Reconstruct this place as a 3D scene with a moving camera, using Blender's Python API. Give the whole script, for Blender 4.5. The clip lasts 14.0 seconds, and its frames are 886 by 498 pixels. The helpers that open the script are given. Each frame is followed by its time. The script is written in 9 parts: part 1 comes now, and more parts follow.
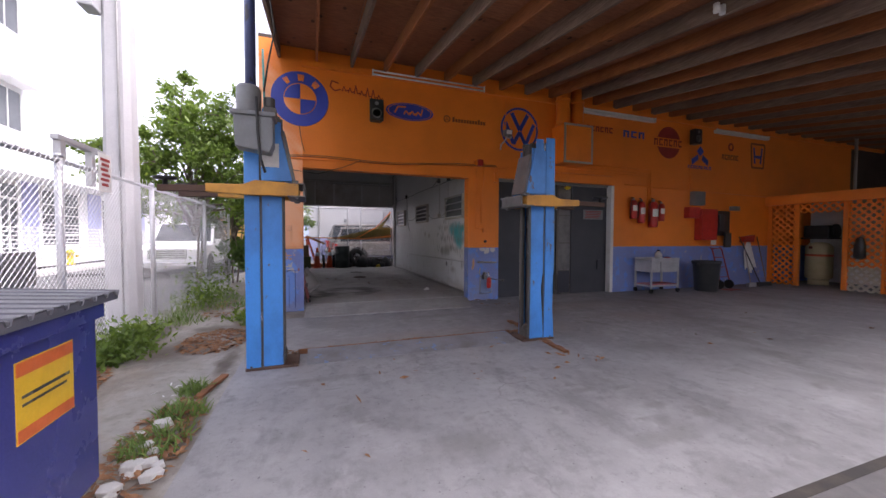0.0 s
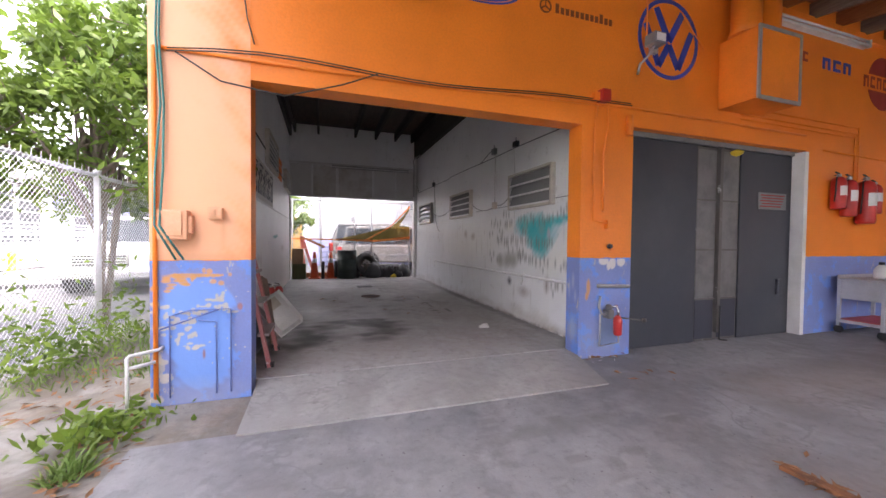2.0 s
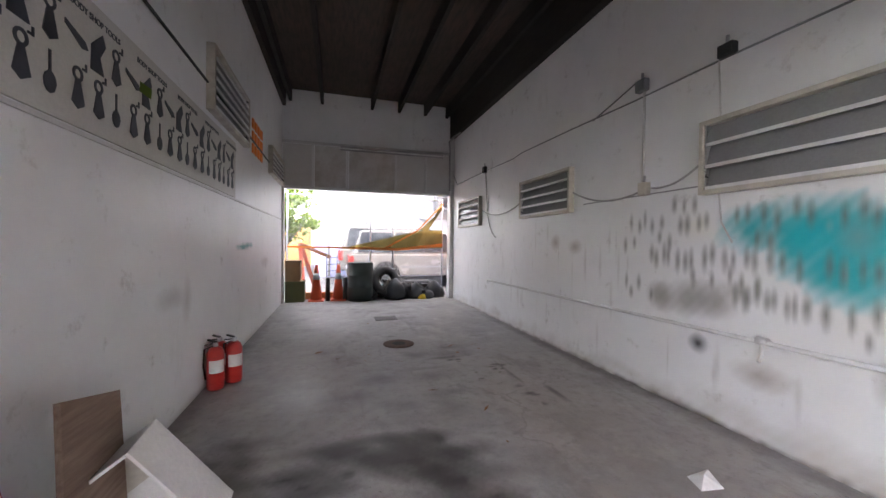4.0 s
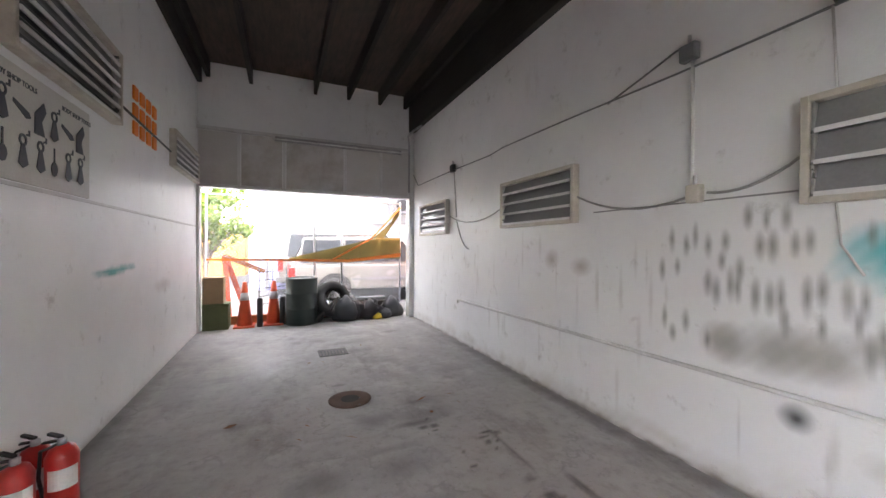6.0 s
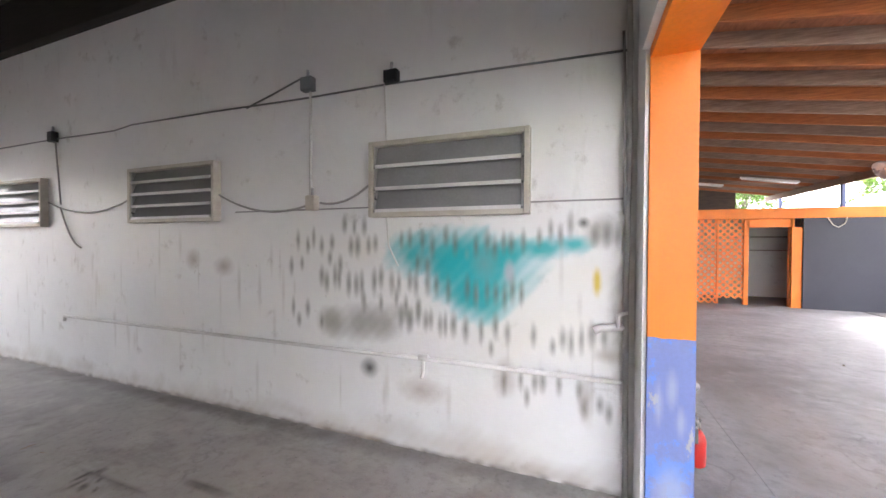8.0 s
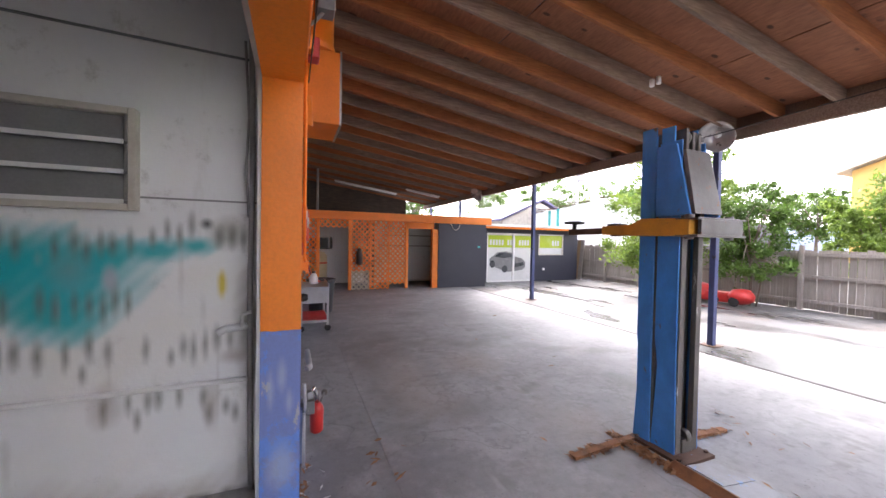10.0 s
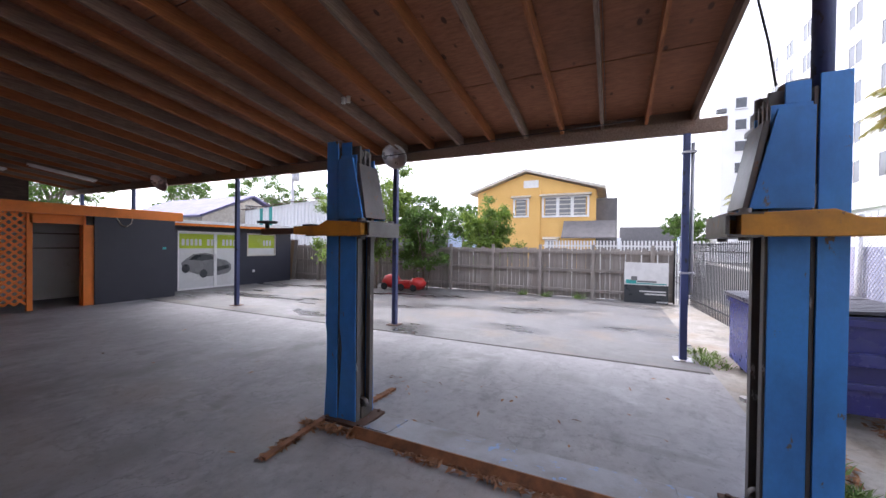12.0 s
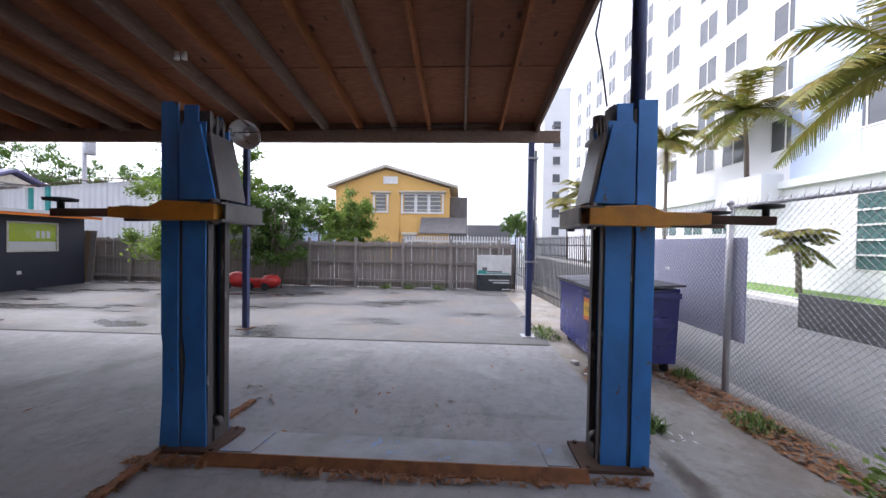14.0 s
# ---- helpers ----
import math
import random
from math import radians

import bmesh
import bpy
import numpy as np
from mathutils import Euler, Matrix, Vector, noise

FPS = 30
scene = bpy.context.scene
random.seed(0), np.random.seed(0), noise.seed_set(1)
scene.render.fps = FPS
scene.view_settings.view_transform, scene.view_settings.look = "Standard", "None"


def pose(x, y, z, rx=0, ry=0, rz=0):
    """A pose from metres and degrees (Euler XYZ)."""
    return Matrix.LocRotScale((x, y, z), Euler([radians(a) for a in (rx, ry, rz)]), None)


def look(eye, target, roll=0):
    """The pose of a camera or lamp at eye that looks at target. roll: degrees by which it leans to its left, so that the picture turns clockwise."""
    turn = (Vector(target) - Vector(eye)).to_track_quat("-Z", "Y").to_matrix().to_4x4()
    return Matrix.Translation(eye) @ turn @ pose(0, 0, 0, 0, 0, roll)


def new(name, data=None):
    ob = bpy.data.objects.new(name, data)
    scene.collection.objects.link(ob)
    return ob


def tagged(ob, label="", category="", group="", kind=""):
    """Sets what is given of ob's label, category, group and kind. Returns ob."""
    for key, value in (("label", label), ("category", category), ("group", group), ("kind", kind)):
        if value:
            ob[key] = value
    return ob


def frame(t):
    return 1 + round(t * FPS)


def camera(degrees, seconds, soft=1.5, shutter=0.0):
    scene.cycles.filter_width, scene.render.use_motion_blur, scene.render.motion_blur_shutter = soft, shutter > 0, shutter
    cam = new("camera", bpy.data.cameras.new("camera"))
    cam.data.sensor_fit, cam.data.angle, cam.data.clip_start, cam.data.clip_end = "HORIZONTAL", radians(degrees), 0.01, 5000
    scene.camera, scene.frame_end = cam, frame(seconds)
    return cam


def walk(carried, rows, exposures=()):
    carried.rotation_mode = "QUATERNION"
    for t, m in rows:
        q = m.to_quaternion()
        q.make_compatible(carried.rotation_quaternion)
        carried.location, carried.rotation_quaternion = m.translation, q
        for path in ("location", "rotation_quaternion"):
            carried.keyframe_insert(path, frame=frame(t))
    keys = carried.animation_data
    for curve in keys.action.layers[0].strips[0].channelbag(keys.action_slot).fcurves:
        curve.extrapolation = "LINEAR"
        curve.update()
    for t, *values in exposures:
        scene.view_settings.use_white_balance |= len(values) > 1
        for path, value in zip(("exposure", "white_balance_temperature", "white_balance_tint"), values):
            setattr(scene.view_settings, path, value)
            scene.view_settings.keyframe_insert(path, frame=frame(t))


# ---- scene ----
cam = camera(101.4, 14.0)

# ---------------------------------------------------------------- path: seconds, eye, target, roll
PATH = [
    (0, (0.174, -6.884, 1.254), (0.845, -5.001, 1.189), 0.2),
    (0.5, (0.34, -5.996, 1.254), (0.998, -4.109, 1.188), 0.2),
    (1, (0.469, -5.092, 1.279), (1.111, -3.199, 1.214), 0.2),
    (1.5, (0.524, -4.14, 1.256), (1.161, -2.245, 1.195), 0.5),
    (2, (0.549, -3.251, 1.216), (1.177, -1.353, 1.168), 0.6),
    (2.5, (0.636, -2.406, 1.244), (1.25, -0.503, 1.197), 0.8),
    (3, (0.649, -1.616, 1.261), (1.254, 0.29, 1.218), 0.7),
    (3.2, (0.656, -1.289, 1.261), (1.253, 0.619, 1.224), 0.7),
    (5.3, (0.863, 0.996, 1.471), (1.401, 2.922, 1.449), 0.5),
    (5.5, (0.873, 1.034, 1.482), (1.469, 2.943, 1.461), 0.4),
    (6, (0.918, 1.041, 1.478), (1.73, 2.869, 1.466), 0.3),
    (6.5, (0.97, 0.955, 1.483), (2.073, 2.622, 1.475), 0.3),
    (7, (1.016, 0.844, 1.491), (2.443, 2.245, 1.474), 0.4),
    (7.5, (1.06, 0.707, 1.502), (2.73, 1.806, 1.477), 0.3),
    (8, (1.058, 0.545, 1.518), (2.929, 1.251, 1.488), 0.3),
    (8.2, (1.018, 0.489, 1.49), (2.949, 1.006, 1.467), 0.5),
    (8.5, (1.018, 0.41, 1.498), (3.005, 0.64, 1.482), 0.4),
    (9, (0.968, 0.27, 1.501), (2.96, 0.095, 1.489), 0.3),
    (9.2, (0.981, 0.207, 1.52), (2.963, -0.057, 1.497), 0.5),
    (11.3, (0.712, -0.017, 1.591), (1.927, -1.605, 1.564), 0.7),
    (11.5, (0.7, -0.026, 1.586), (1.814, -1.687, 1.56), 0.6),
    (12, (0.669, -0.041, 1.575), (1.517, -1.852, 1.554), 0.7),
    (12.5, (0.646, -0.011, 1.563), (1.249, -1.918, 1.542), 0.7),
    (13, (0.64, -0.021, 1.55), (1.014, -1.985, 1.53), 0.8),
    (13.5, (0.676, -0.004, 1.547), (0.86, -1.996, 1.523), 0.8),
    (14, (0.883, -0.081, 1.514), (0.982, -2.079, 1.48), 0.9),
]

EXPOSURES = [(0.0, 1.95, 6350, 23), (1.0, 2.65, 6550, 23), (1.5, 3.25, 6700, 21), (2.0, 3.4, 6550, 21), (3.0, 3.7, 6450, 20), (5.3, 4.5, 6550, 14), (6.5, 4.58, 6650, 15),
             (7.5, 4.6, 6650, 15), (8.2, 4.5, 6600, 15), (9.0, 4.08, 6600, 17), (11.3, 2.25, 6150, 19), (12.5, 1.9, 6000, 18), (14.0, 1.6, 5950, 17)]
walk(cam, [(t, look(e, g, r)) for t, e, g, r in PATH], EXPOSURES)

# ---------------------------------------------------------------- daylight: bright haze, soft sun
world = bpy.data.worlds.new("sky")
scene.world = world
world.use_nodes = True
sky = world.node_tree.nodes.new("ShaderNodeTexSky")
sky.sky_type, sky.sun_disc = "NISHITA", False
sky.sun_elevation, sky.sun_rotation = radians(57), radians(117)
sky.air_density, sky.dust_density, sky.ozone_density = 1.0, 3.0, 0.5
haze = world.node_tree.nodes.new("ShaderNodeHueSaturation")
haze.inputs["Saturation"].default_value = 0.3
world.node_tree.links.new(sky.outputs[0], haze.inputs["Color"])
world.node_tree.links.new(haze.outputs[0], world.node_tree.nodes["Background"].inputs[0])
world.node_tree.nodes["Background"].inputs[1].default_value = 0.15
sun_data = bpy.data.lights.new("sun", "SUN")
sun_data.energy, sun_data.angle, sun_data.color = 0.8, radians(40), (1.0, 0.96, 0.9)
sun = new("sun", sun_data)
sun.matrix_world = look((8, -4, 14), (0, 0, 0))

# ---------------------------------------------------------------- materials


def shader(name):
    m = bpy.data.materials.new(name)
    m.use_nodes = True
    nt = m.node_tree
    return m, nt, nt.nodes["Principled BSDF"]


def noise_node(nt, scale, detail=4, rough=0.55, vec=None):
    n = nt.nodes.new("ShaderNodeTexNoise")
    n.inputs["Scale"].default_value, n.inputs["Detail"].default_value, n.inputs["Roughness"].default_value = scale, detail, rough
    if vec is not None:
        nt.links.new(vec, n.inputs["Vector"])
    return n.outputs[0]


def ramp(nt, val, lo, hi):
    r = nt.nodes.new("ShaderNodeMapRange")
    r.inputs[1].default_value, r.inputs[2].default_value = lo, hi
    nt.links.new(val, r.inputs[0])
    return r.outputs[0]


def mixc(nt, fac, a, b):
    n = nt.nodes.new("ShaderNodeMix")
    n.data_type = "RGBA"
    for k, v in ((0, fac), (6, a), (7, b)):
        if isinstance(v, (int, float)):
            n.inputs[k].default_value = v
        elif isinstance(v, tuple):
            n.inputs[k].default_value = (*v[:3], 1)
        else:
            nt.links.new(v, n.inputs[k])
    return n.outputs[2]


def math2(nt, op, a, b=0.0):
    n = nt.nodes.new("ShaderNodeMath")
    n.operation = op
    for k, v in ((0, a), (1, b)):
        if isinstance(v, (int, float)):
            n.inputs[k].default_value = v
        else:
            nt.links.new(v, n.inputs[k])
    return n.outputs[0]


def coords(nt, stretch=(1, 1, 1)):
    tc = nt.nodes.new("ShaderNodeTexCoord")
    mp = nt.nodes.new("ShaderNodeMapping")
    mp.inputs["Scale"].default_value = stretch
    nt.links.new(tc.outputs["Object"], mp.inputs[0])
    return mp.outputs[0]


def bump(nt, b, height, strength, dist=0.01):
    n = nt.nodes.new("ShaderNodeBump")
    n.inputs["Strength"].default_value, n.inputs["Distance"].default_value = strength, dist
    nt.links.new(height, n.inputs["Height"])
    nt.links.new(n.outputs[0], b.inputs["Normal"])


def surf(name, base, stain=None, rough=0.7, metal=0.0, big=1.2, fine=60.0, amount=0.5, wear=None, wear_at=0.66, relief=0.25, stretch=(1, 1, 1), each=0.0, gloss=0.15):
    """Base colour with broad stains, fine grain, worn spots and relief, in metres."""
    m, nt, b = shader(name)
    vec = coords(nt, stretch)
    stain = stain or tuple(c * 0.55 for c in base)
    n1 = noise_node(nt, big, 6, 0.62, vec)
    n2 = noise_node(nt, fine, 3, 0.6, vec)
    col = mixc(nt, math2(nt, "MULTIPLY", ramp(nt, n1, 0.42, 0.72), amount), base, stain)
    col = mixc(nt, math2(nt, "MULTIPLY", ramp(nt, n2, 0.35, 0.75), 0.22), col, tuple(c * 0.55 for c in base))
    if wear:
        n3 = noise_node(nt, big * 3.3, 8, 0.68, vec)
        col = mixc(nt, ramp(nt, n3, wear_at, wear_at + 0.03), col, wear)
    if each:
        oi = nt.nodes.new("ShaderNodeObjectInfo")
        col = mixc(nt, math2(nt, "MULTIPLY", oi.outputs["Random"], each), col, tuple(c * 0.35 for c in base))
    nt.links.new(col, b.inputs["Base Color"])
    r = nt.nodes.new("ShaderNodeMapRange")
    r.inputs[3].default_value, r.inputs[4].default_value = max(0.03, rough - gloss), min(1, rough + gloss)
    nt.links.new(n1, r.inputs[0])
    nt.links.new(r.outputs[0], b.inputs["Roughness"])
    b.inputs["Metallic"].default_value = metal
    if relief:
        bump(nt, b, n2, relief, 0.006)
    return m


def painted(nt, col):
    """Lays the paint and stains stored on a surface's points over its colour."""
    at = nt.nodes.new("ShaderNodeAttribute")
    at.attribute_name = "paint"
    amount = nt.nodes.new("ShaderNodeAttribute")
    amount.attribute_name = "paint_amount"
    return mixc(nt, amount.outputs["Fac"], col, at.outputs["Color"])


def facade_paint(name, upper, lower, line, patch, patch_at):
    """Two coats of wall paint that meet at a height, worn through in patches low down."""
    m, nt, b = shader(name)
    vec = coords(nt)
    sep = nt.nodes.new("ShaderNodeSeparateXYZ")
    nt.links.new(vec, sep.inputs[0])
    wob = noise_node(nt, 9, 2, 0.5, vec)
    z = math2(nt, "ADD", sep.outputs[2], math2(nt, "MULTIPLY", math2(nt, "SUBTRACT", wob, 0.5), 0.03))
    n1 = noise_node(nt, 0.9, 6, 0.6, vec)
    n2 = noise_node(nt, 45, 3, 0.6, vec)
    up = mixc(nt, math2(nt, "MULTIPLY", ramp(nt, n1, 0.4, 0.75), 0.45), upper, tuple(c * 0.62 for c in upper))
    lo = mixc(nt, math2(nt, "MULTIPLY", ramp(nt, n1, 0.35, 0.7), 0.5), lower, tuple(c * 1.35 for c in lower))
    n3 = noise_node(nt, 3.6, 10, 0.7, vec)
    lo = mixc(nt, ramp(nt, n3, patch_at, patch_at + 0.025), lo, patch)
    n4 = noise_node(nt, 4.3, 10, 0.72, coords(nt, (1, 1, 0.5)))
    lo = mixc(nt, math2(nt, "MULTIPLY", ramp(nt, n4, 0.60, 0.62), 0.8), lo, (0.45, 0.42, 0.38))
    n5 = noise_node(nt, 5.0, 10, 0.75, vec)
    up = mixc(nt, ramp(nt, n5, 0.735, 0.75), up, (0.62, 0.52, 0.42))
    col = mixc(nt, math2(nt, "GREATER_THAN", z, line), lo, up)
    col = mixc(nt, math2(nt, "MULTIPLY", ramp(nt, n2, 0.4, 0.8), 0.14), col, (0.12, 0.07, 0.04))
    nt.links.new(painted(nt, col), b.inputs["Base Color"])
    b.inputs["Roughness"].default_value = 0.5
    bump(nt, b, noise_node(nt, 22, 5, 0.6, vec), 0.22, 0.012)
    return m


def ground_mat(name, base, dark, pale, wet=0.0, crack=True, rust=None, rough=0.85, puddle=0.0):
    """Worn concrete or asphalt: blotches, trowel mottling, fine grit, hair cracks, damp sheen."""
    m, nt, b = shader(name)
    vec = coords(nt)
    n1 = noise_node(nt, 0.45, 8, 0.62, vec)
    n2 = noise_node(nt, 2.6, 8, 0.66, vec)
    n3 = noise_node(nt, 120, 2, 0.5, vec)
    n6 = noise_node(nt, 11, 6, 0.7, vec)
    col = mixc(nt, math2(nt, "MULTIPLY", ramp(nt, n1, 0.44, 0.64), 0.75), base, dark)
    col = mixc(nt, math2(nt, "MULTIPLY", ramp(nt, n2, 0.48, 0.68), 0.6), col, pale)
    n4 = noise_node(nt, 1.1, 9, 0.72, coords(nt, (1.6, 0.7, 1)))
    col = mixc(nt, math2(nt, "MULTIPLY", ramp(nt, n4, 0.52, 0.66), 0.65), col, dark)
    col = mixc(nt, math2(nt, "MULTIPLY", ramp(nt, n6, 0.5, 0.7), 0.38), col, tuple(c * 0.62 for c in dark))
    col = mixc(nt, math2(nt, "MULTIPLY", ramp(nt, n6, 0.44, 0.3), 0.22), col, pale)
    col = mixc(nt, math2(nt, "MULTIPLY", n3, 0.3), col, tuple(c * 0.5 for c in base))
    n7 = noise_node(nt, 38, 2, 0.5, vec)
    col = mixc(nt, math2(nt, "MULTIPLY", ramp(nt, n7, 0.70, 0.74), 0.55), col, tuple(c * 0.4 for c in dark))
    if rust:
        n5 = noise_node(nt, 0.8, 8, 0.7, vec)
        col = mixc(nt, math2(nt, "MULTIPLY", ramp(nt, n5, 0.5, 0.68), 0.5), col, rust)
    if crack:
        v = nt.nodes.new("ShaderNodeTexVoronoi")
        v.feature = "DISTANCE_TO_EDGE"
        v.inputs["Scale"].default_value = 0.42
        add = nt.nodes.new("ShaderNodeVectorMath")
        add.operation = "ADD"
        nx = nt.nodes.new("ShaderNodeTexNoise")
        nx.inputs["Scale"].default_value, nx.inputs["Detail"].default_value = 2.5, 6
        nt.links.new(vec, nx.inputs["Vector"])
        nt.links.new(vec, add.inputs[0])
        nt.links.new(nx.outputs[1], add.inputs[1])
        nt.links.new(add.outputs[0], v.inputs["Vector"])
        line = ramp(nt, v.outputs[0], 0.010, 0.003)
        col = mixc(nt, math2(nt, "MULTIPLY", math2(nt, "MULTIPLY", line, ramp(nt, n2, 0.45, 0.55)), 0.3), col, tuple(c * 0.3 for c in base))
    r = nt.nodes.new("ShaderNodeMapRange")
    r.inputs[1].default_value, r.inputs[2].default_value = 0.42, 0.62
    r.inputs[3].default_value, r.inputs[4].default_value = rough, max(0.06, rough - 0.2 - wet)
    nt.links.new(n1, r.inputs[0])
    rough_out = r.outputs[0]
    if puddle:
        n8 = noise_node(nt, 0.55, 7, 0.6, coords(nt, (0.55, 1.5, 1)))
        pool = math2(nt, "MULTIPLY", ramp(nt, n8, 0.47, 0.62), puddle)
        col = mixc(nt, pool, col, tuple(c * 0.45 for c in dark))
        keep = nt.nodes.new("ShaderNodeMix")
        nt.links.new(pool, keep.inputs[0])
        nt.links.new(rough_out, keep.inputs[2])
        keep.inputs[3].default_value = 0.12
        rough_out = keep.outputs[0]
    nt.links.new(painted(nt, col), b.inputs["Base Color"])
    nt.links.new(rough_out, b.inputs["Roughness"])
    bump(nt, b, math2(nt, "ADD", n3, math2(nt, "MULTIPLY", n2, 2.0)), 0.18, 0.01)
    return m


def leaf_mat(name, base, dark, glow=0.45):
    """Thin leaves that let some light through."""
    m, nt, b = shader(name)
    col = mixc(nt, ramp(nt, noise_node(nt, 1.4, 5, 0.6, coords(nt)), 0.38, 0.66), base, dark)
    gi = nt.nodes.new("ShaderNodeNewGeometry")
    col = mixc(nt, math2(nt, "MULTIPLY", gi.outputs["Random Per Island"], 0.55), col, tuple(c * 0.55 for c in dark))
    tr = nt.nodes.new("ShaderNodeBsdfTranslucent")
    mx = nt.nodes.new("ShaderNodeMixShader")
    mx.inputs[0].default_value = glow
    nt.links.new(col, b.inputs["Base Color"])
    nt.links.new(col, tr.inputs[0])
    b.inputs["Roughness"].default_value = 0.5
    nt.links.new(b.outputs[0], mx.inputs[1])
    nt.links.new(tr.outputs[0], mx.inputs[2])
    nt.links.new(mx.outputs[0], nt.nodes["Material Output"].inputs[0])
    return m


def bay_wall_mat(name):
    """White-painted block wall, greyed with dust and scuffs low down."""
    m, nt, b = shader(name)
    vec = coords(nt)
    n1 = noise_node(nt, 0.8, 7, 0.62, vec)
    n2 = noise_node(nt, 50, 3, 0.6, vec)
    n3 = noise_node(nt, 4.5, 9, 0.72, vec)
    col = mixc(nt, math2(nt, "MULTIPLY", ramp(nt, n1, 0.38, 0.7), 0.5), (0.84, 0.84, 0.83), (0.66, 0.66, 0.655))
    col = mixc(nt, math2(nt, "MULTIPLY", ramp(nt, n3, 0.59, 0.70), 0.45), col, (0.36, 0.33, 0.29))
    col = mixc(nt, math2(nt, "MULTIPLY", ramp(nt, noise_node(nt, 2.2, 8, 0.7, coords(nt, (1, 1, 0.25))), 0.6, 0.75), 0.3), col, (0.42, 0.38, 0.33))
    nt.links.new(painted(nt, col), b.inputs["Base Color"])
    b.inputs["Roughness"].default_value = 0.42
    bump(nt, b, math2(nt, "ADD", noise_node(nt, 14, 4, 0.6, vec), math2(nt, "MULTIPLY", n2, 0.3)), 0.25, 0.012)
    return m


def glass_mat(name, tint, rough=0.05, clear=0.7):
    m, nt, b = shader(name)
    out = nt.nodes["Material Output"]
    tr = nt.nodes.new("ShaderNodeBsdfTransparent")
    tr.inputs[0].default_value = (*tint, 1)
    mx = nt.nodes.new("ShaderNodeMixShader")
    mx.inputs[0].default_value = clear
    b.inputs["Base Color"].default_value, b.inputs["Roughness"].default_value = (*(c * 0.3 for c in tint), 1), rough
    nt.links.new(b.outputs[0], mx.inputs[1])
    nt.links.new(tr.outputs[0], mx.inputs[2])
    nt.links.new(mx.outputs[0], out.inputs[0])
    return m


def wood_mat(name, base, dark, stretch, rough=0.8, each=0.25, knots=0.0):
    m, nt, b = shader(name)
    vec = coords(nt, stretch)
    n1 = noise_node(nt, 6, 7, 0.65, vec)
    n2 = noise_node(nt, 0.7, 5, 0.6, coords(nt))
    col = mixc(nt, ramp(nt, n1, 0.35, 0.7), base, dark)
    col = mixc(nt, math2(nt, "MULTIPLY", ramp(nt, n2, 0.45, 0.7), 0.5), col, tuple(c * 0.55 for c in dark))
    if knots:
        v = nt.nodes.new("ShaderNodeTexVoronoi")
        v.inputs["Scale"].default_value = 3.2
        nt.links.new(coords(nt, (1.6, 0.8, 1)), v.inputs["Vector"])
        col = mixc(nt, math2(nt, "MULTIPLY", math2(nt, "MULTIPLY", ramp(nt, v.outputs[0], 0.17, 0.11), ramp(nt, n2, 0.40, 0.46)), knots), col, tuple(c * 0.25 for c in dark))
    if each:
        oi = nt.nodes.new("ShaderNodeObjectInfo")
        col = mixc(nt, math2(nt, "MULTIPLY", oi.outputs["Random"], each), col, tuple(c * 0.5 for c in dark))
        gi = nt.nodes.new("ShaderNodeNewGeometry")
        col = mixc(nt, math2(nt, "MULTIPLY", gi.outputs["Random Per Island"], each), col, tuple(c * 0.5 for c in dark))
    nt.links.new(col, b.inputs["Base Color"])
    b.inputs["Roughness"].default_value = rough
    bump(nt, b, n1, 0.3, 0.006)
    return m


ORANGE_C, BLUE_C = (0.90, 0.235, 0.016), (0.165, 0.215, 0.46)
FACADE = facade_paint("orange_over_blue_wall_paint", ORANGE_C, BLUE_C, 1.04, (0.13, 0.26, 0.66), 0.54)
ORANGE = surf("orange_paint", ORANGE_C, (0.5, 0.14, 0.02), 0.5, amount=0.5, big=1.5, wear=(0.5, 0.4, 0.3), wear_at=0.75)
# Faded orange, paled further to hold the glare of daylight on the pier.
PEACH = surf("faded_orange_with_glare", (0.84, 0.45, 0.26), (0.66, 0.28, 0.11), 0.5, amount=0.5, big=5, wear=(0.5, 0.4, 0.3), wear_at=0.72)
BAYWHITE = bay_wall_mat("dusty_white_wall")
WHITEP = surf("white_paint", (0.68, 0.67, 0.65), (0.45, 0.43, 0.4), 0.5, big=2.5)
YARD = ground_mat("covered_concrete", (0.285, 0.28, 0.288), (0.15, 0.147, 0.151), (0.36, 0.353, 0.362), wet=0.1)
OPENYARD = ground_mat("damp_concrete", (0.14, 0.137, 0.138), (0.085, 0.082, 0.08), (0.185, 0.18, 0.176), wet=0.1, rust=(0.19, 0.135, 0.085), rough=0.8, puddle=0.8)
BAYFLOOR = ground_mat("bay_concrete", (0.41, 0.392, 0.375), (0.19, 0.176, 0.166), (0.52, 0.50, 0.48), wet=0.2, rough=0.75)
APRON = ground_mat("pale_apron_concrete", (0.37, 0.355, 0.34), (0.24, 0.228, 0.216), (0.44, 0.425, 0.41), wet=0.0)
VERGE = ground_mat("broken_concrete_and_dirt", (0.30, 0.28, 0.25), (0.09, 0.075, 0.06), (0.42, 0.40, 0.36), rust=(0.2, 0.13, 0.07))
ASPHALT = ground_mat("worn_asphalt", (0.10, 0.099, 0.10), (0.07, 0.069, 0.068), (0.135, 0.133, 0.132), crack=False)
LIFTBLUE = surf("sky_blue_steel_paint", (0.06, 0.28, 0.72), (0.035, 0.13, 0.36), 0.38, big=2.4, amount=0.75, wear=(0.13, 0.10, 0.075), wear_at=0.63, stretch=(1, 1, 0.6), relief=0.12)
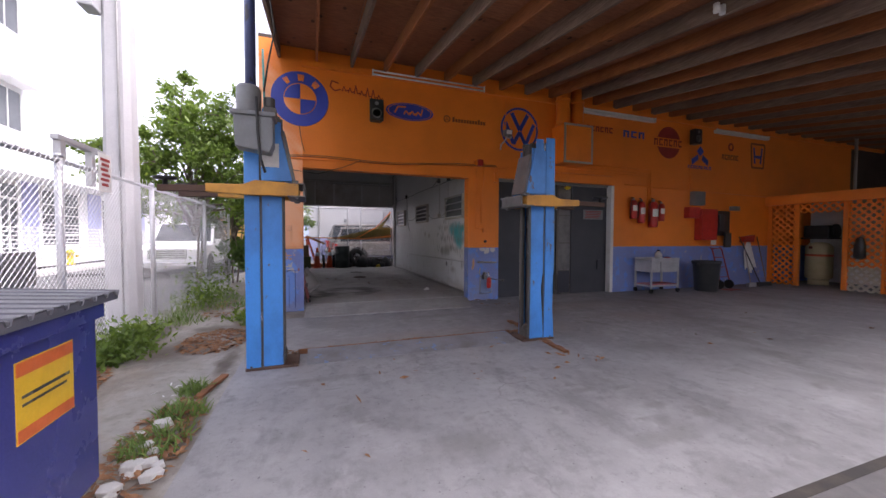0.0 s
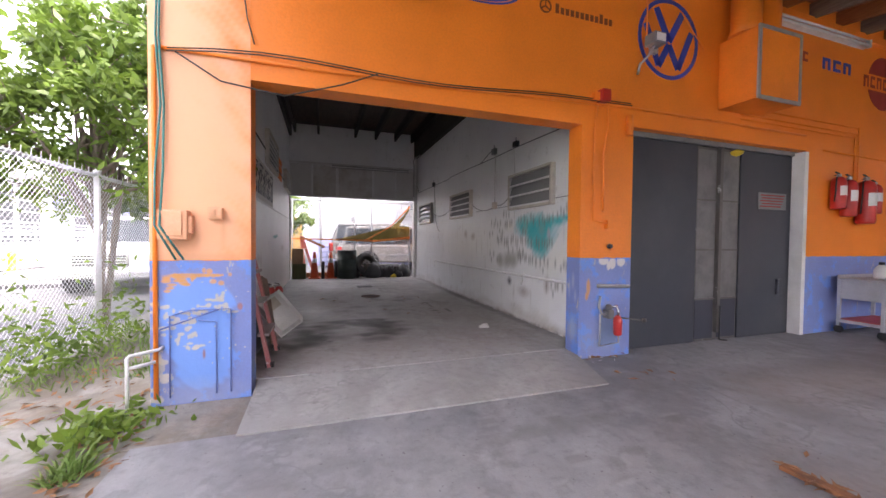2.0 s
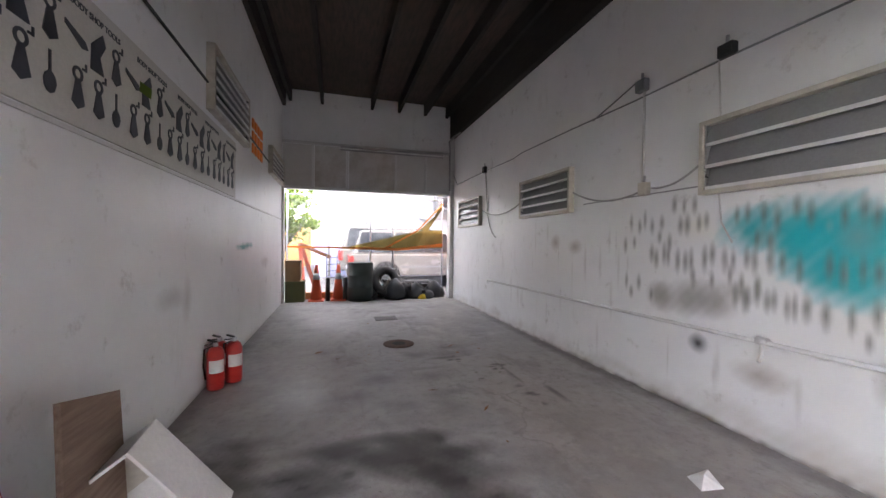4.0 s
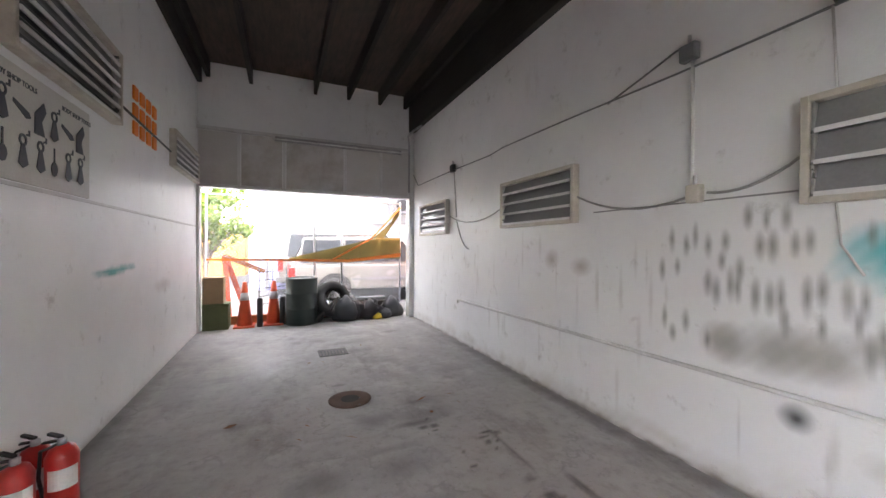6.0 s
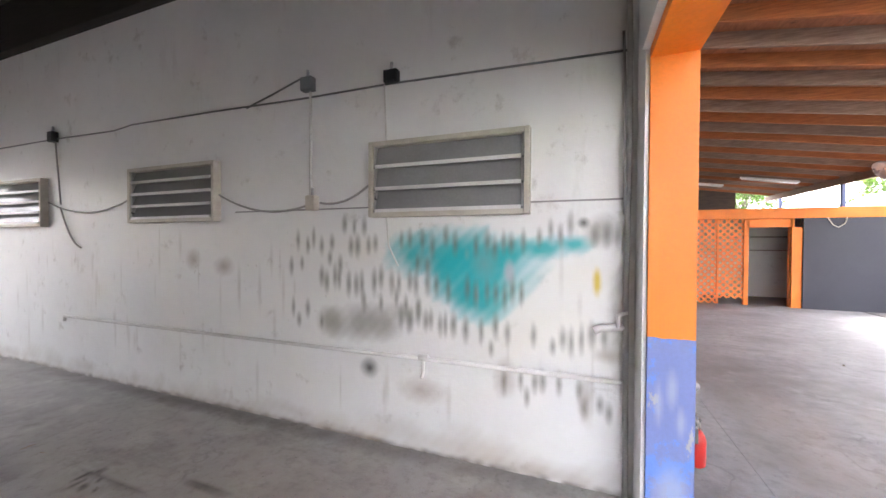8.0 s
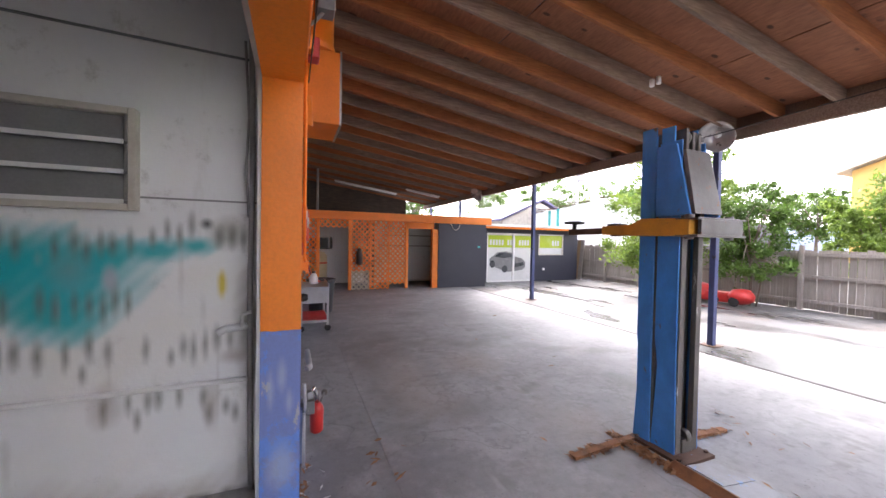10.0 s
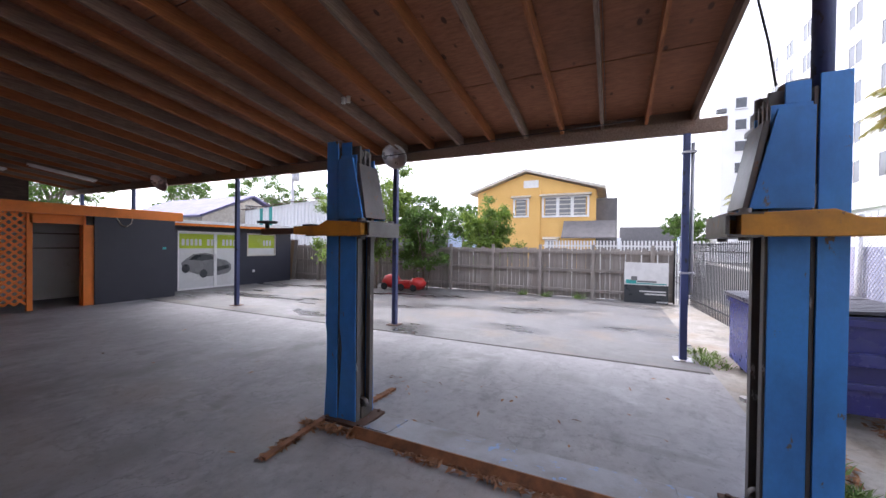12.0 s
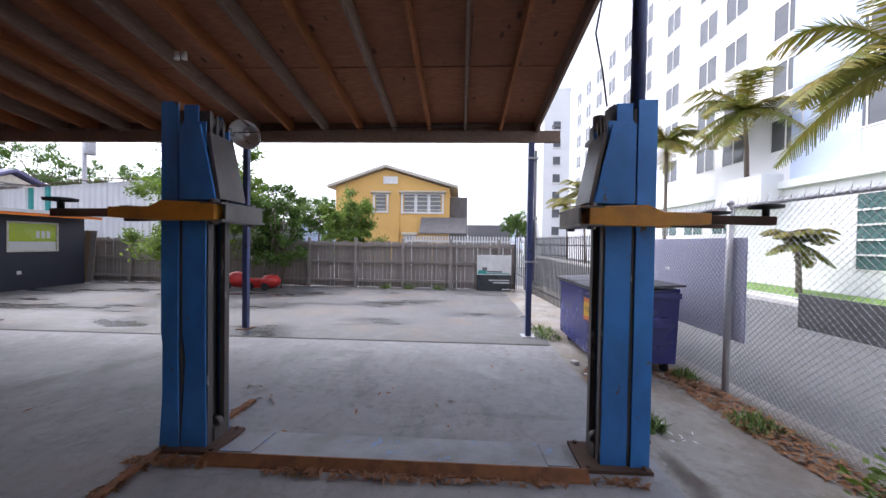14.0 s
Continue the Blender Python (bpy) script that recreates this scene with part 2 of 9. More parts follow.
LIFTDARK = surf("oily_dark_steel", (0.13, 0.12, 0.11), (0.045, 0.04, 0.036), 0.5, 0.3, big=3, wear=(0.45, 0.44, 0.43), wear_at=0.62, stretch=(1, 1, 0.3))
LIFTGREY = surf("worn_grey_steel", (0.17, 0.165, 0.16), (0.08, 0.066, 0.058), 0.45, 0.35, big=4, wear=(0.24, 0.11, 0.05), wear_at=0.62)
YELLOWSTEEL = surf("ochre_steel_paint", (0.62, 0.29, 0.035), (0.3, 0.14, 0.04), 0.5, big=4, amount=0.8, wear=(0.22, 0.12, 0.07), wear_at=0.66)
RUST = surf("rusty_steel", (0.12, 0.07, 0.05), (0.05, 0.032, 0.026), 0.85, 0.2, big=5, fine=90, wear=(0.12, 0.2, 0.33), wear_at=0.66)
PLATE = surf("worn_blue_floor_plate", (0.23, 0.235, 0.26), (0.15, 0.135, 0.125), 0.6, 0.1, big=2.5, amount=0.9, wear=(0.15, 0.24, 0.44), wear_at=0.6)
POSTBLUE = surf("dull_blue_steel_post", (0.055, 0.075, 0.19), (0.03, 0.032, 0.055), 0.5, big=3, wear=(0.03, 0.03, 0.04), wear_at=0.58, stretch=(1, 1, 0.4))
GALV = surf("galvanised_steel", (0.48, 0.48, 0.50), (0.33, 0.33, 0.34), 0.42, 0.6, big=6)
PIPEGREY = surf("grey_conduit", (0.38, 0.37, 0.36), (0.2, 0.19, 0.18), 0.5, big=5)
CABLE = surf("dark_cable", (0.035, 0.035, 0.035), None, 0.6, big=9)
TEALCABLE = surf("teal_cable", (0.05, 0.24, 0.22), None, 0.5, big=9)
BLACK = surf("black_plastic", (0.02, 0.02, 0.022), (0.05, 0.05, 0.05), 0.45, big=6)
NAVYWALL = surf("near_black_wall_paint", (0.028, 0.03, 0.045), (0.05, 0.05, 0.065), 0.55, big=1.5)
SLATE = surf("slate_grey_door_paint", (0.032, 0.036, 0.048), (0.065, 0.067, 0.076), 0.5, big=0.9, amount=0.8)
MESHGREY = surf("dusty_glazing", (0.16, 0.155, 0.15), (0.07, 0.07, 0.07), 0.35, big=4, amount=0.9)
JOIST = wood_mat("near_black_joist", (0.042, 0.03, 0.024), (0.018, 0.013, 0.011), (8, 0.8, 8))
DARKDECK = wood_mat("dark_brown_boards", (0.115, 0.078, 0.058), (0.04, 0.028, 0.022), (3, 0.5, 3))
RAFTER_O = wood_mat("orange_stained_rafter", (0.50, 0.18, 0.055), (0.25, 0.08, 0.026), (9, 0.7, 9), each=0.3)
RAFTER_G = wood_mat("bare_grey_rafter", (0.34, 0.245, 0.185), (0.16, 0.10, 0.07), (9, 0.7, 9), each=0.3)
PLY = wood_mat("orange_stained_plywood", (0.41, 0.17, 0.078), (0.23, 0.085, 0.038), (1.2, 5, 4), each=0.3, knots=1.0)
FENCEWOOD = wood_mat("weathered_grey_board", (0.40, 0.355, 0.32), (0.25, 0.215, 0.185), (9, 9, 0.7), each=0.35)
RED = surf("red_paint", (0.50, 0.028, 0.022), (0.25, 0.015, 0.012), 0.35, big=6)
DUMPBLUE = surf("navy_dumpster_paint", (0.035, 0.04, 0.19), (0.06, 0.062, 0.23), 0.26, big=2, wear=(0.18, 0.12, 0.1), wear_at=0.76)
LID = surf("weathered_black_lid", (0.10, 0.10, 0.115), (0.2, 0.2, 0.22), 0.5, big=3)
GREYBOX = surf("grey_enamel", (0.20, 0.205, 0.21), (0.11, 0.11, 0.11), 0.4, big=4)
LAMPMETAL = surf("lamp_aluminium", (0.55, 0.54, 0.52), (0.3, 0.3, 0.3), 0.3, 0.7, big=6)
TUBEWHITE = surf("white_enamel", (0.75, 0.74, 0.72), (0.5, 0.49, 0.47), 0.4, big=5)
LEAF = leaf_mat("green_leaf", (0.13, 0.23, 0.035), (0.06, 0.12, 0.02))
LEAFY = leaf_mat("yellow_green_leaf", (0.22, 0.32, 0.045), (0.10, 0.17, 0.025))
PALMLEAF = leaf_mat("palm_frond_green", (0.13, 0.18, 0.025), (0.26, 0.19, 0.03), 0.35)
BARK = surf("grey_bark", (0.19, 0.15, 0.12), (0.09, 0.07, 0.055), 0.9, big=6, stretch=(1, 1, 0.3), relief=0.6)
GRASS = surf("weed_green", (0.13, 0.22, 0.04), (0.20, 0.2, 0.07), 0.6, big=3, fine=30, relief=0)
DRYLEAF = surf("dry_brown_leaves", (0.30, 0.15, 0.07), (0.13, 0.06, 0.03), 0.85, big=14, fine=50, amount=1.0, relief=0)
TOWERWHITE = surf("white_stucco", (0.80, 0.80, 0.80), (0.7, 0.7, 0.72), 0.8, big=0.4)
TOWERBLUE = surf("pale_blue_stucco", (0.52, 0.60, 0.78), (0.46, 0.54, 0.72), 0.8, big=0.4)
LAVENDER = surf("lavender_stucco", (0.42, 0.44, 0.68), (0.36, 0.38, 0.6), 0.8, big=0.5)
PANE = surf("dark_window_glass", (0.085, 0.09, 0.10), (0.16, 0.165, 0.17), 0.12, big=0.8, relief=0)
TEALPANE = surf("tinted_green_glass", (0.06, 0.12, 0.115), (0.1, 0.17, 0.16), 0.15, big=0.8, relief=0)
YELLOWSTUCCO = surf("yellow_stucco", (0.72, 0.44, 0.14), (0.6, 0.34, 0.1), 0.85, big=0.6)
ROOFGREY = surf("grey_shingle", (0.16, 0.15, 0.15), (0.08, 0.08, 0.08), 0.9, big=2)
ROOFVIOLET = surf("blue_violet_roof", (0.10, 0.095, 0.18), (0.07, 0.065, 0.12), 0.7, big=2)
CARWHITE = surf("white_car_paint", (0.72, 0.72, 0.73), (0.6, 0.6, 0.62), 0.2, big=1, relief=0)
CARSILVER = surf("silver_beige_car_paint", (0.30, 0.288, 0.27), (0.24, 0.225, 0.2), 0.25, 0.3, big=1, relief=0)
CARGLASS = surf("car_window_glass", (0.03, 0.035, 0.04), (0.06, 0.07, 0.08), 0.08, big=2, relief=0)
TYRE = surf("tyre_rubber", (0.018, 0.018, 0.018), (0.035, 0.035, 0.035), 0.8, big=6)
CHROME = surf("chrome", (0.65, 0.65, 0.66), (0.5, 0.5, 0.5), 0.15, 0.9, big=6, relief=0)
LOGOBLUE = surf("royal_blue_sign_paint", (0.035, 0.06, 0.36), (0.06, 0.08, 0.36), 0.5, big=4, relief=0.1)
LOGORED = surf("dark_red_sign_paint", (0.32, 0.025, 0.02), (0.22, 0.03, 0.02), 0.5, big=4, relief=0.1)
LOGOBROWN = surf("brown_sign_paint", (0.22, 0.055, 0.02), (0.3, 0.08, 0.02), 0.5, big=4, relief=0.1)
CARTGREY = surf("light_grey_enamel", (0.42, 0.42, 0.43), (0.25, 0.25, 0.25), 0.4, big=5)
TRASH = surf("charcoal_plastic", (0.03, 0.033, 0.036), (0.06, 0.06, 0.06), 0.5, big=4)
PINK = surf("faded_red_fibreglass", (0.52, 0.20, 0.19), (0.36, 0.12, 0.12), 0.6, big=5, wear=(0.6, 0.5, 0.48), wear_at=0.62)
LADDERGREY = surf("dirty_aluminium", (0.42, 0.36, 0.34), (0.25, 0.2, 0.19), 0.5, 0.4, big=5)
CONE = surf("orange_red_cone", (0.62, 0.09, 0.03), (0.3, 0.05, 0.02), 0.5, big=6)
CARDBOARD = surf("brown_cardboard", (0.30, 0.2, 0.11), (0.2, 0.13, 0.08), 0.9, big=5)
OLIVE = surf("olive_box", (0.10, 0.115, 0.05), (0.06, 0.07, 0.03), 0.8, big=5)
DRUMGREEN = surf("dark_green_drum", (0.025, 0.04, 0.036), (0.05, 0.06, 0.055), 0.4, 0.2, big=4)
YELLOW = surf("yellow_plastic", (0.70, 0.52, 0.03), (0.5, 0.35, 0.02), 0.5, big=6)
TAPE = surf("orange_tape", (0.75, 0.2, 0.02), (0.6, 0.15, 0.02), 0.5, big=6)
TARP = glass_mat("yellow_tarp_film", (0.75, 0.55, 0.16), 0.4, 0.45)
TANKCREAM = surf("cream_tank_paint", (0.60, 0.50, 0.30), (0.4, 0.3, 0.15), 0.45, big=3)
PICKET = surf("black_iron", (0.03, 0.03, 0.033), None, 0.5, 0.3, big=6)
SCREEN = surf("lavender_grey_sheet", (0.30, 0.31, 0.45), (0.25, 0.26, 0.38), 0.7, big=1)
LIME = surf("lime_print", (0.42, 0.52, 0.05), (0.3, 0.4, 0.05), 0.25, big=2, relief=0)
PRINTWHITE = surf("white_print", (0.62, 0.62, 0.6), (0.5, 0.5, 0.5), 0.25, big=2, relief=0)
PRINTGREY = surf("grey_print", (0.22, 0.22, 0.22), (0.13, 0.13, 0.13), 0.25, big=3, relief=0)
PRINTDARK = surf("charcoal_print", (0.04, 0.045, 0.05), (0.07, 0.07, 0.07), 0.3, big=3, relief=0)
PAPER = surf("white_paper", (0.72, 0.71, 0.69), (0.55, 0.54, 0.52), 0.8, big=12)
CONCRETEPOLE = surf("pale_concrete_pole", (0.46, 0.45, 0.46), (0.34, 0.33, 0.34), 0.8, big=2)
POOLRED = surf("red_plastic", (0.55, 0.03, 0.025), (0.3, 0.02, 0.02), 0.4, big=5)
KERB = surf("pale_kerb", (0.5, 0.49, 0.47), (0.35, 0.34, 0.32), 0.85, big=2)
LAWN = surf("lawn", (0.15, 0.25, 0.05), (0.1, 0.17, 0.04), 0.9, big=3)
TEALPAINT = surf("teal_paint", (0.04, 0.35, 0.32), None, 0.5, big=6)
STICKY = surf("yellow_sticker", (0.72, 0.45, 0.02), (0.55, 0.32, 0.02), 0.45, big=8)
STICKO = surf("orange_red_sticker", (0.62, 0.13, 0.03), None, 0.45, big=8)

# ---------------------------------------------------------------- geometry


class G:
    """Collects faces for one mesh."""

    def __init__(self):
        self.v, self.f, self.s, self.uv = [], [], [], []

    def add(self, vs, fs, smooth=False):
        o = len(self.v)
        self.v += [tuple(p) for p in vs]
        self.f += [tuple(i + o for i in q) for q in fs]
        self.s += [smooth] * len(fs)
        return self

    def box(self, x0, x1, y0, y1, z0, z1, m=None):
        vs = [Vector((x, y, z)) for x in (x0, x1) for y in (y0, y1) for z in (z0, z1)]
        if m is not None:
            vs = [m @ p for p in vs]
        return self.add(vs, [(0, 1, 3, 2), (4, 6, 7, 5), (0, 4, 5, 1), (2, 3, 7, 6), (0, 2, 6, 4), (1, 5, 7, 3)])

    def beam(self, a, b, w, h, up=(0, 0, 1)):
        """A bar of section w x h from a to b."""
        a, b = Vector(a), Vector(b)
        d = (b - a).normalized()
        s = d.cross(Vector(up))
        if s.length < 1e-4:
            s = d.cross(Vector((0, 1, 0)))
        s.normalize()
        u = s.cross(d)
        vs = [p + s * (w / 2) * i + u * (h / 2) * j for p in (a, b) for i, j in ((-1, -1), (1, -1), (1, 1), (-1, 1))]
        return self.add(vs, [(3, 2, 1, 0), (4, 5, 6, 7), (0, 1, 5, 4), (1, 2, 6, 5), (2, 3, 7, 6), (3, 0, 4, 7)])

    def tube(self, pts, r, n=8, r1=None):
        """A round bar along a line of points."""
        pts = [Vector(p) for p in pts]
        vs, fs = [], []
        u = None
        for i, p in enumerate(pts):
            d = (pts[min(i + 1, len(pts) - 1)] - pts[max(i - 1, 0)]).normalized()
            if u is None:
                u = d.cross(Vector((0.31, 0.22, 1))) if abs(d.z) < 0.9 else d.cross(Vector((0, 1, 0.1)))
            u = (u - d * u.dot(d)).normalized()
            w = d.cross(u)
            q = r if r1 is None else r + (r1 - r) * i / (len(pts) - 1)
            vs += [p + (u * math.cos(a) + w * math.sin(a)) * q for a in (2 * math.pi * k / n for k in range(n))]
        for i in range(len(pts) - 1):
            for k in range(n):
                a, b2 = i * n + k, i * n + (k + 1) % n
                fs.append((a, b2, b2 + n, a + n))
        self.add(vs, fs, True)
        o = len(self.v) - len(vs)
        self.f += [tuple(o + k for k in reversed(range(n))), tuple(len(self.v) - n + k for k in range(n))]
        self.s += [False, False]
        return self

    def lathe(self, base, profile, n=20, axis=(0, 0, 1)):
        """Turns (radius, height) pairs round an axis that starts at base."""
        q = Vector((0, 0, 1)).rotation_difference(Vector(axis))
        b = Vector(base)
        vs, fs = [], []
        for r, h in profile:
            vs += [b + q @ Vector((r * math.cos(a), r * math.sin(a), h)) for a in (2 * math.pi * k / n for k in range(n))]
        for i in range(len(profile) - 1):
            for k in range(n):
                a, c = i * n + k, i * n + (k + 1) % n
                fs.append((a, c, c + n, a + n))
        self.add(vs, fs, True)
        o = len(self.v) - len(vs)
        self.f += [tuple(o + k for k in reversed(range(n))), tuple(len(self.v) - n + k for k in range(n))]
        self.s += [False, False]
        return self

    def prism(self, pts, a, b, axis="y"):
        """A flat outline (u, w) pulled along an axis: y -> (u, ., w), x -> (., u, w), z -> (u, w, .)."""
        put = {"y": lambda u, w, t: (u, t, w), "x": lambda u, w, t: (t, u, w), "z": lambda u, w, t: (u, w, t)}[axis]
        n = len(pts)
        vs = [put(u, w, a) for u, w in pts] + [put(u, w, b) for u, w in pts]
        return self.add(vs, [tuple(range(n)), tuple(reversed(range(n, 2 * n)))] + [(i, i + n, (i + 1) % n + n, (i + 1) % n) for i in range(n)])

    def quad(self, *p):
        return self.add(p, [tuple(range(len(p)))])

    def mesh(self, name, material, bevel=0.0, fix=True):
        me = bpy.data.meshes.new(name)
        me.from_pydata(self.v, [], self.f)
        me.polygons.foreach_set("use_smooth", self.s)
        if fix or bevel:
            bm = bmesh.new()
            bm.from_mesh(me)
            if bevel:
                sharp = [e for e in bm.edges if len(e.link_faces) == 2 and e.calc_face_angle(0) > 0.6]
                bmesh.ops.recalc_face_normals(bm, faces=bm.faces)
                bmesh.ops.bevel(bm, geom=sharp, offset=bevel, segments=2, profile=0.6, affect="EDGES", clamp_overlap=True)
            bmesh.ops.recalc_face_normals(bm, faces=bm.faces)
            bm.to_mesh(me)
            bm.free()
        me.materials.append(material)
        return me


BASE = {}


def thing(name, base, label, category, group=""):
    """An empty at a thing's base, which carries its parts."""
    ob = new(name)
    ob.location = base
    ob.empty_display_size = 0.1
    BASE[ob] = Vector(base)
    return tagged(ob, label, category, group)


def part(name, g, material, parent=None, label="", bevel=0.0, fix=True):
    """One mesh object under a thing or a part; the faces are given in world places."""
    me = g.mesh(name, material, bevel, fix)
    ob = new(name, me)
    if parent is not None:
        me.transform(Matrix.Translation(-BASE[parent]))
        ob.parent = parent
        BASE[ob] = BASE[parent]
    else:
        BASE[ob] = Vector((0, 0, 0))
    return tagged(ob, label)


def single(name, g, material, label, category, group="", base=None, bevel=0.0, kind="", fix=True):
    """A thing that is one mesh."""
    me = g.mesh(name, material, bevel, fix)
    ob = new(name, me)
    b = Vector(base) if base is not None else Vector((0, 0, 0))
    me.transform(Matrix.Translation(-b))
    ob.location = b
    BASE[ob] = b
    return tagged(ob, label, category, group, kind)


def built(name, g, material, label, category, bevel=0.0, fix=True):
    """A piece of the setting."""
    return single(name, g, material, label, category, "", None, bevel, "structure", fix)


def slab(name, x0, x1, y0, y1, top, material, label, category, depth=0.1):
    return built(name, G().box(x0, x1, y0, y1, top - depth, top), material, label, category)


# ---------------------------------------------------------------- ground
YARD_Z = -0.06
built("ground", G().box(-900, 900, -900, 900, -0.5, -0.2), ASPHALT, "pale worn asphalt reaching to the horizon", "ground")
slab("road", -8.6, -2.3, -90, 90, -0.14, ASPHALT, "pale grey asphalt side street beyond the wire fence", "road", 0.05)
slab("open_yard", -0.55, 26, -13.2, -5.805, YARD_Z, OPENYARD, "damp weathered concrete of the open yard", "ground")
lip = [(0.02, -0.655), (2.98, -0.668), (3.178, 0.0), (3.178, 0.2), (0.02, 0.2)]
g = G()
g.add([(x, y, YARD_Z + 0.013 + (y + 0.66) * 0.05) for x, y in lip] + [(x, y, -0.2) for x, y in lip],
      [(0, 1, 2, 3, 4), (9, 8, 7, 6, 5)] + [(k, k + 5, (k + 1) % 5 + 5, (k + 1) % 5) for k in range(5)])
built("apron", g, APRON, "pale concrete apron ramp with a low edge before the bay", "ramp", 0.004)
slab("forecourt", 2.9, 17, -0.62, 0.3, YARD_Z - 0.003, YARD, "stained concrete along the wall", "floor")
slab("pier_footing", -0.68, 0.06, -0.62, 0.0, YARD_Z - 0.006, VERGE, "dirty concrete at the foot of the pier", "ground")
slab("rear_lane", -8, 14, 8.9, 40, -0.04, ASPHALT, "pale paved lot behind the bay", "ground", 0.1)



# ---------------------------------------------------------------- painted and stained sheets
def paint_sheet(name, axis, u0, u1, w0, w1, step, at, back, material, coats, label, category, kind="structure"):
    """A slab whose face carries soft paint marks and stains. coats: (colour, strength, softness, marks), a mark being (u, w, half width, half height)."""
    nu, nw = max(2, int((u1 - u0) / step)), max(2, int((w1 - w0) / step))
    U, W = np.meshgrid(np.linspace(u0, u1, nu), np.linspace(w0, w1, nw), indexing="ij")
    r = np.random.RandomState(5)
    wob = sum(np.sin(U * r.uniform(-f, f) + W * r.uniform(-f, f) + r.uniform(0, 6)) for f in (3, 7, 13, 24, 40, 60, 90, 140)) / 24.0
    alpha, rgb = np.zeros_like(U), np.zeros((*U.shape, 3)) + 0.5
    for colour, top, soft, marks in coats:
        for u, w, a, b in marks:
            d = np.sqrt(((U - u) / a) ** 2 + ((W - w) / b) ** 2) + wob * min(1.0, max(a, b) * 4)
            k = np.clip((1.0 - d) / soft, 0, 1) * top
            tot = k + alpha * (1 - k)
            f = np.where(tot > 1e-5, k / np.maximum(tot, 1e-5), 0)[..., None]
            rgb = rgb * (1 - f) + np.array(colour) * f
            alpha = tot
    D = np.full_like(U, at)
    vs = np.stack({"x": (D, U, W), "y": (U, D, W), "z": (U, W, D)}[axis], -1).reshape(-1, 3)
    i = np.arange(nu * nw).reshape(nu, nw)
    fs = np.stack([i[:-1, :-1], i[1:, :-1], i[1:, 1:], i[:-1, 1:]], -1).reshape(-1, 4)
    if back:
        n = len(vs)
        q = [(u0, w0), (u1, w0), (u1, w1), (u0, w1)]
        vs = np.concatenate([vs, [(back, p, t) if axis == "x" else (p, back, t) if axis == "y" else (p, t, back) for p, t in q]])
        edge = [i[:, 0], i[-1, :], i[::-1, -1], i[0, ::-1]]
        more = [tuple(n + k for k in (3, 2, 1, 0))] + [tuple(int(x) for x in e[::-1]) + (n + k, n + (k + 1) % 4) for k, e in enumerate(edge)]
    else:
        more = []
    me = bpy.data.meshes.new(name)
    me.from_pydata(vs.tolist(), [], fs.tolist() + more)
    layer = me.attributes.new("paint", "FLOAT_COLOR", "POINT")
    data = np.zeros((len(vs), 4))
    data[: nu * nw, :3], data[: nu * nw, 3] = rgb.reshape(-1, 3), alpha.reshape(-1)
    layer.data.foreach_set("color", data.ravel())
    amount = me.attributes.new("paint_amount", "FLOAT", "POINT")
    amount.data.foreach_set("value", data[:, 3].copy())
    me.materials.append(material)
    ob = new(name, me)
    BASE[ob] = Vector((0, 0, 0))
    return tagged(ob, label, category, "", kind)


OIL_DARK, GRIME, DUSTC, SOIL = (0.05, 0.045, 0.042), (0.15, 0.145, 0.14), (0.27, 0.20, 0.15), (0.075, 0.055, 0.04)
rq = random.Random(44)


def smears(cx, cy, rx, ry, n, lo, hi):
    """Small ragged stains scattered round an ellipse's rim and inside it."""
    out = []
    for _ in range(n):
        a, q = rq.uniform(0, 6.283), rq.uniform(0.55, 1.15)
        out.append((cx + rx * q * math.cos(a), cy + ry * q * math.sin(a), rq.uniform(lo, hi) * 1.5, rq.uniform(lo, hi)))
    return out


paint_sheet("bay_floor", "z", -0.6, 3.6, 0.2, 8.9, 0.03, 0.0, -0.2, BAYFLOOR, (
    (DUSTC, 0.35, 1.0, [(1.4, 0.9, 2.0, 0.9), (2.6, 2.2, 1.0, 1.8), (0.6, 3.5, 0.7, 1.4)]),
    (OIL_DARK, 0.68, 1.0, smears(0.95, 1.75, 0.6, 0.6, 46, 0.09, 0.22) + smears(0.15, 1.6, 0.35, 0.8, 22, 0.08, 0.24)),
    (OIL_DARK, 0.75, 0.6, smears(1.0, 1.75, 0.6, 0.55, 22, 0.02, 0.07) + smears(2.45, 3.1, 0.12, 0.55, 12, 0.015, 0.05) + smears(2.05, 3.5, 0.1, 0.4, 8, 0.012, 0.04) + [(2.44, 3.3, 0.02, 0.5), (2.62, 2.7, 0.03, 0.3)]),
    # includes dark strips along both side walls and before the gate
    (OIL_DARK, 0.6, 0.9, [(1.9, 8.2, 1.5, 0.5), (0.9, 8.3, 0.9, 0.4), (2.7, 7.2, 0.25, 0.1), (1.47, 5.0, 0.1, 0.05), (3.4, 4.0, 0.14, 4.5), (-0.36, 4.6, 0.16, 4.0), (1.95, 3.9, 0.3, 0.06), (2.1, 4.3, 0.15, 0.05), (0.0, 0.9, 0.25, 0.8)]),
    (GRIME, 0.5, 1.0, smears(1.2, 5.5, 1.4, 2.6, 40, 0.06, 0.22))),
    "dirty grey concrete bay floor with oil stains and dark edge strips", "floor")
streak = [(6.62 - 0.045 * k * k / 8 + rq.uniform(-0.16, 0.16), -0.4 - 0.235 * k, rq.uniform(0.1, 0.3), rq.uniform(0.2, 0.42)) for k in range(20)]
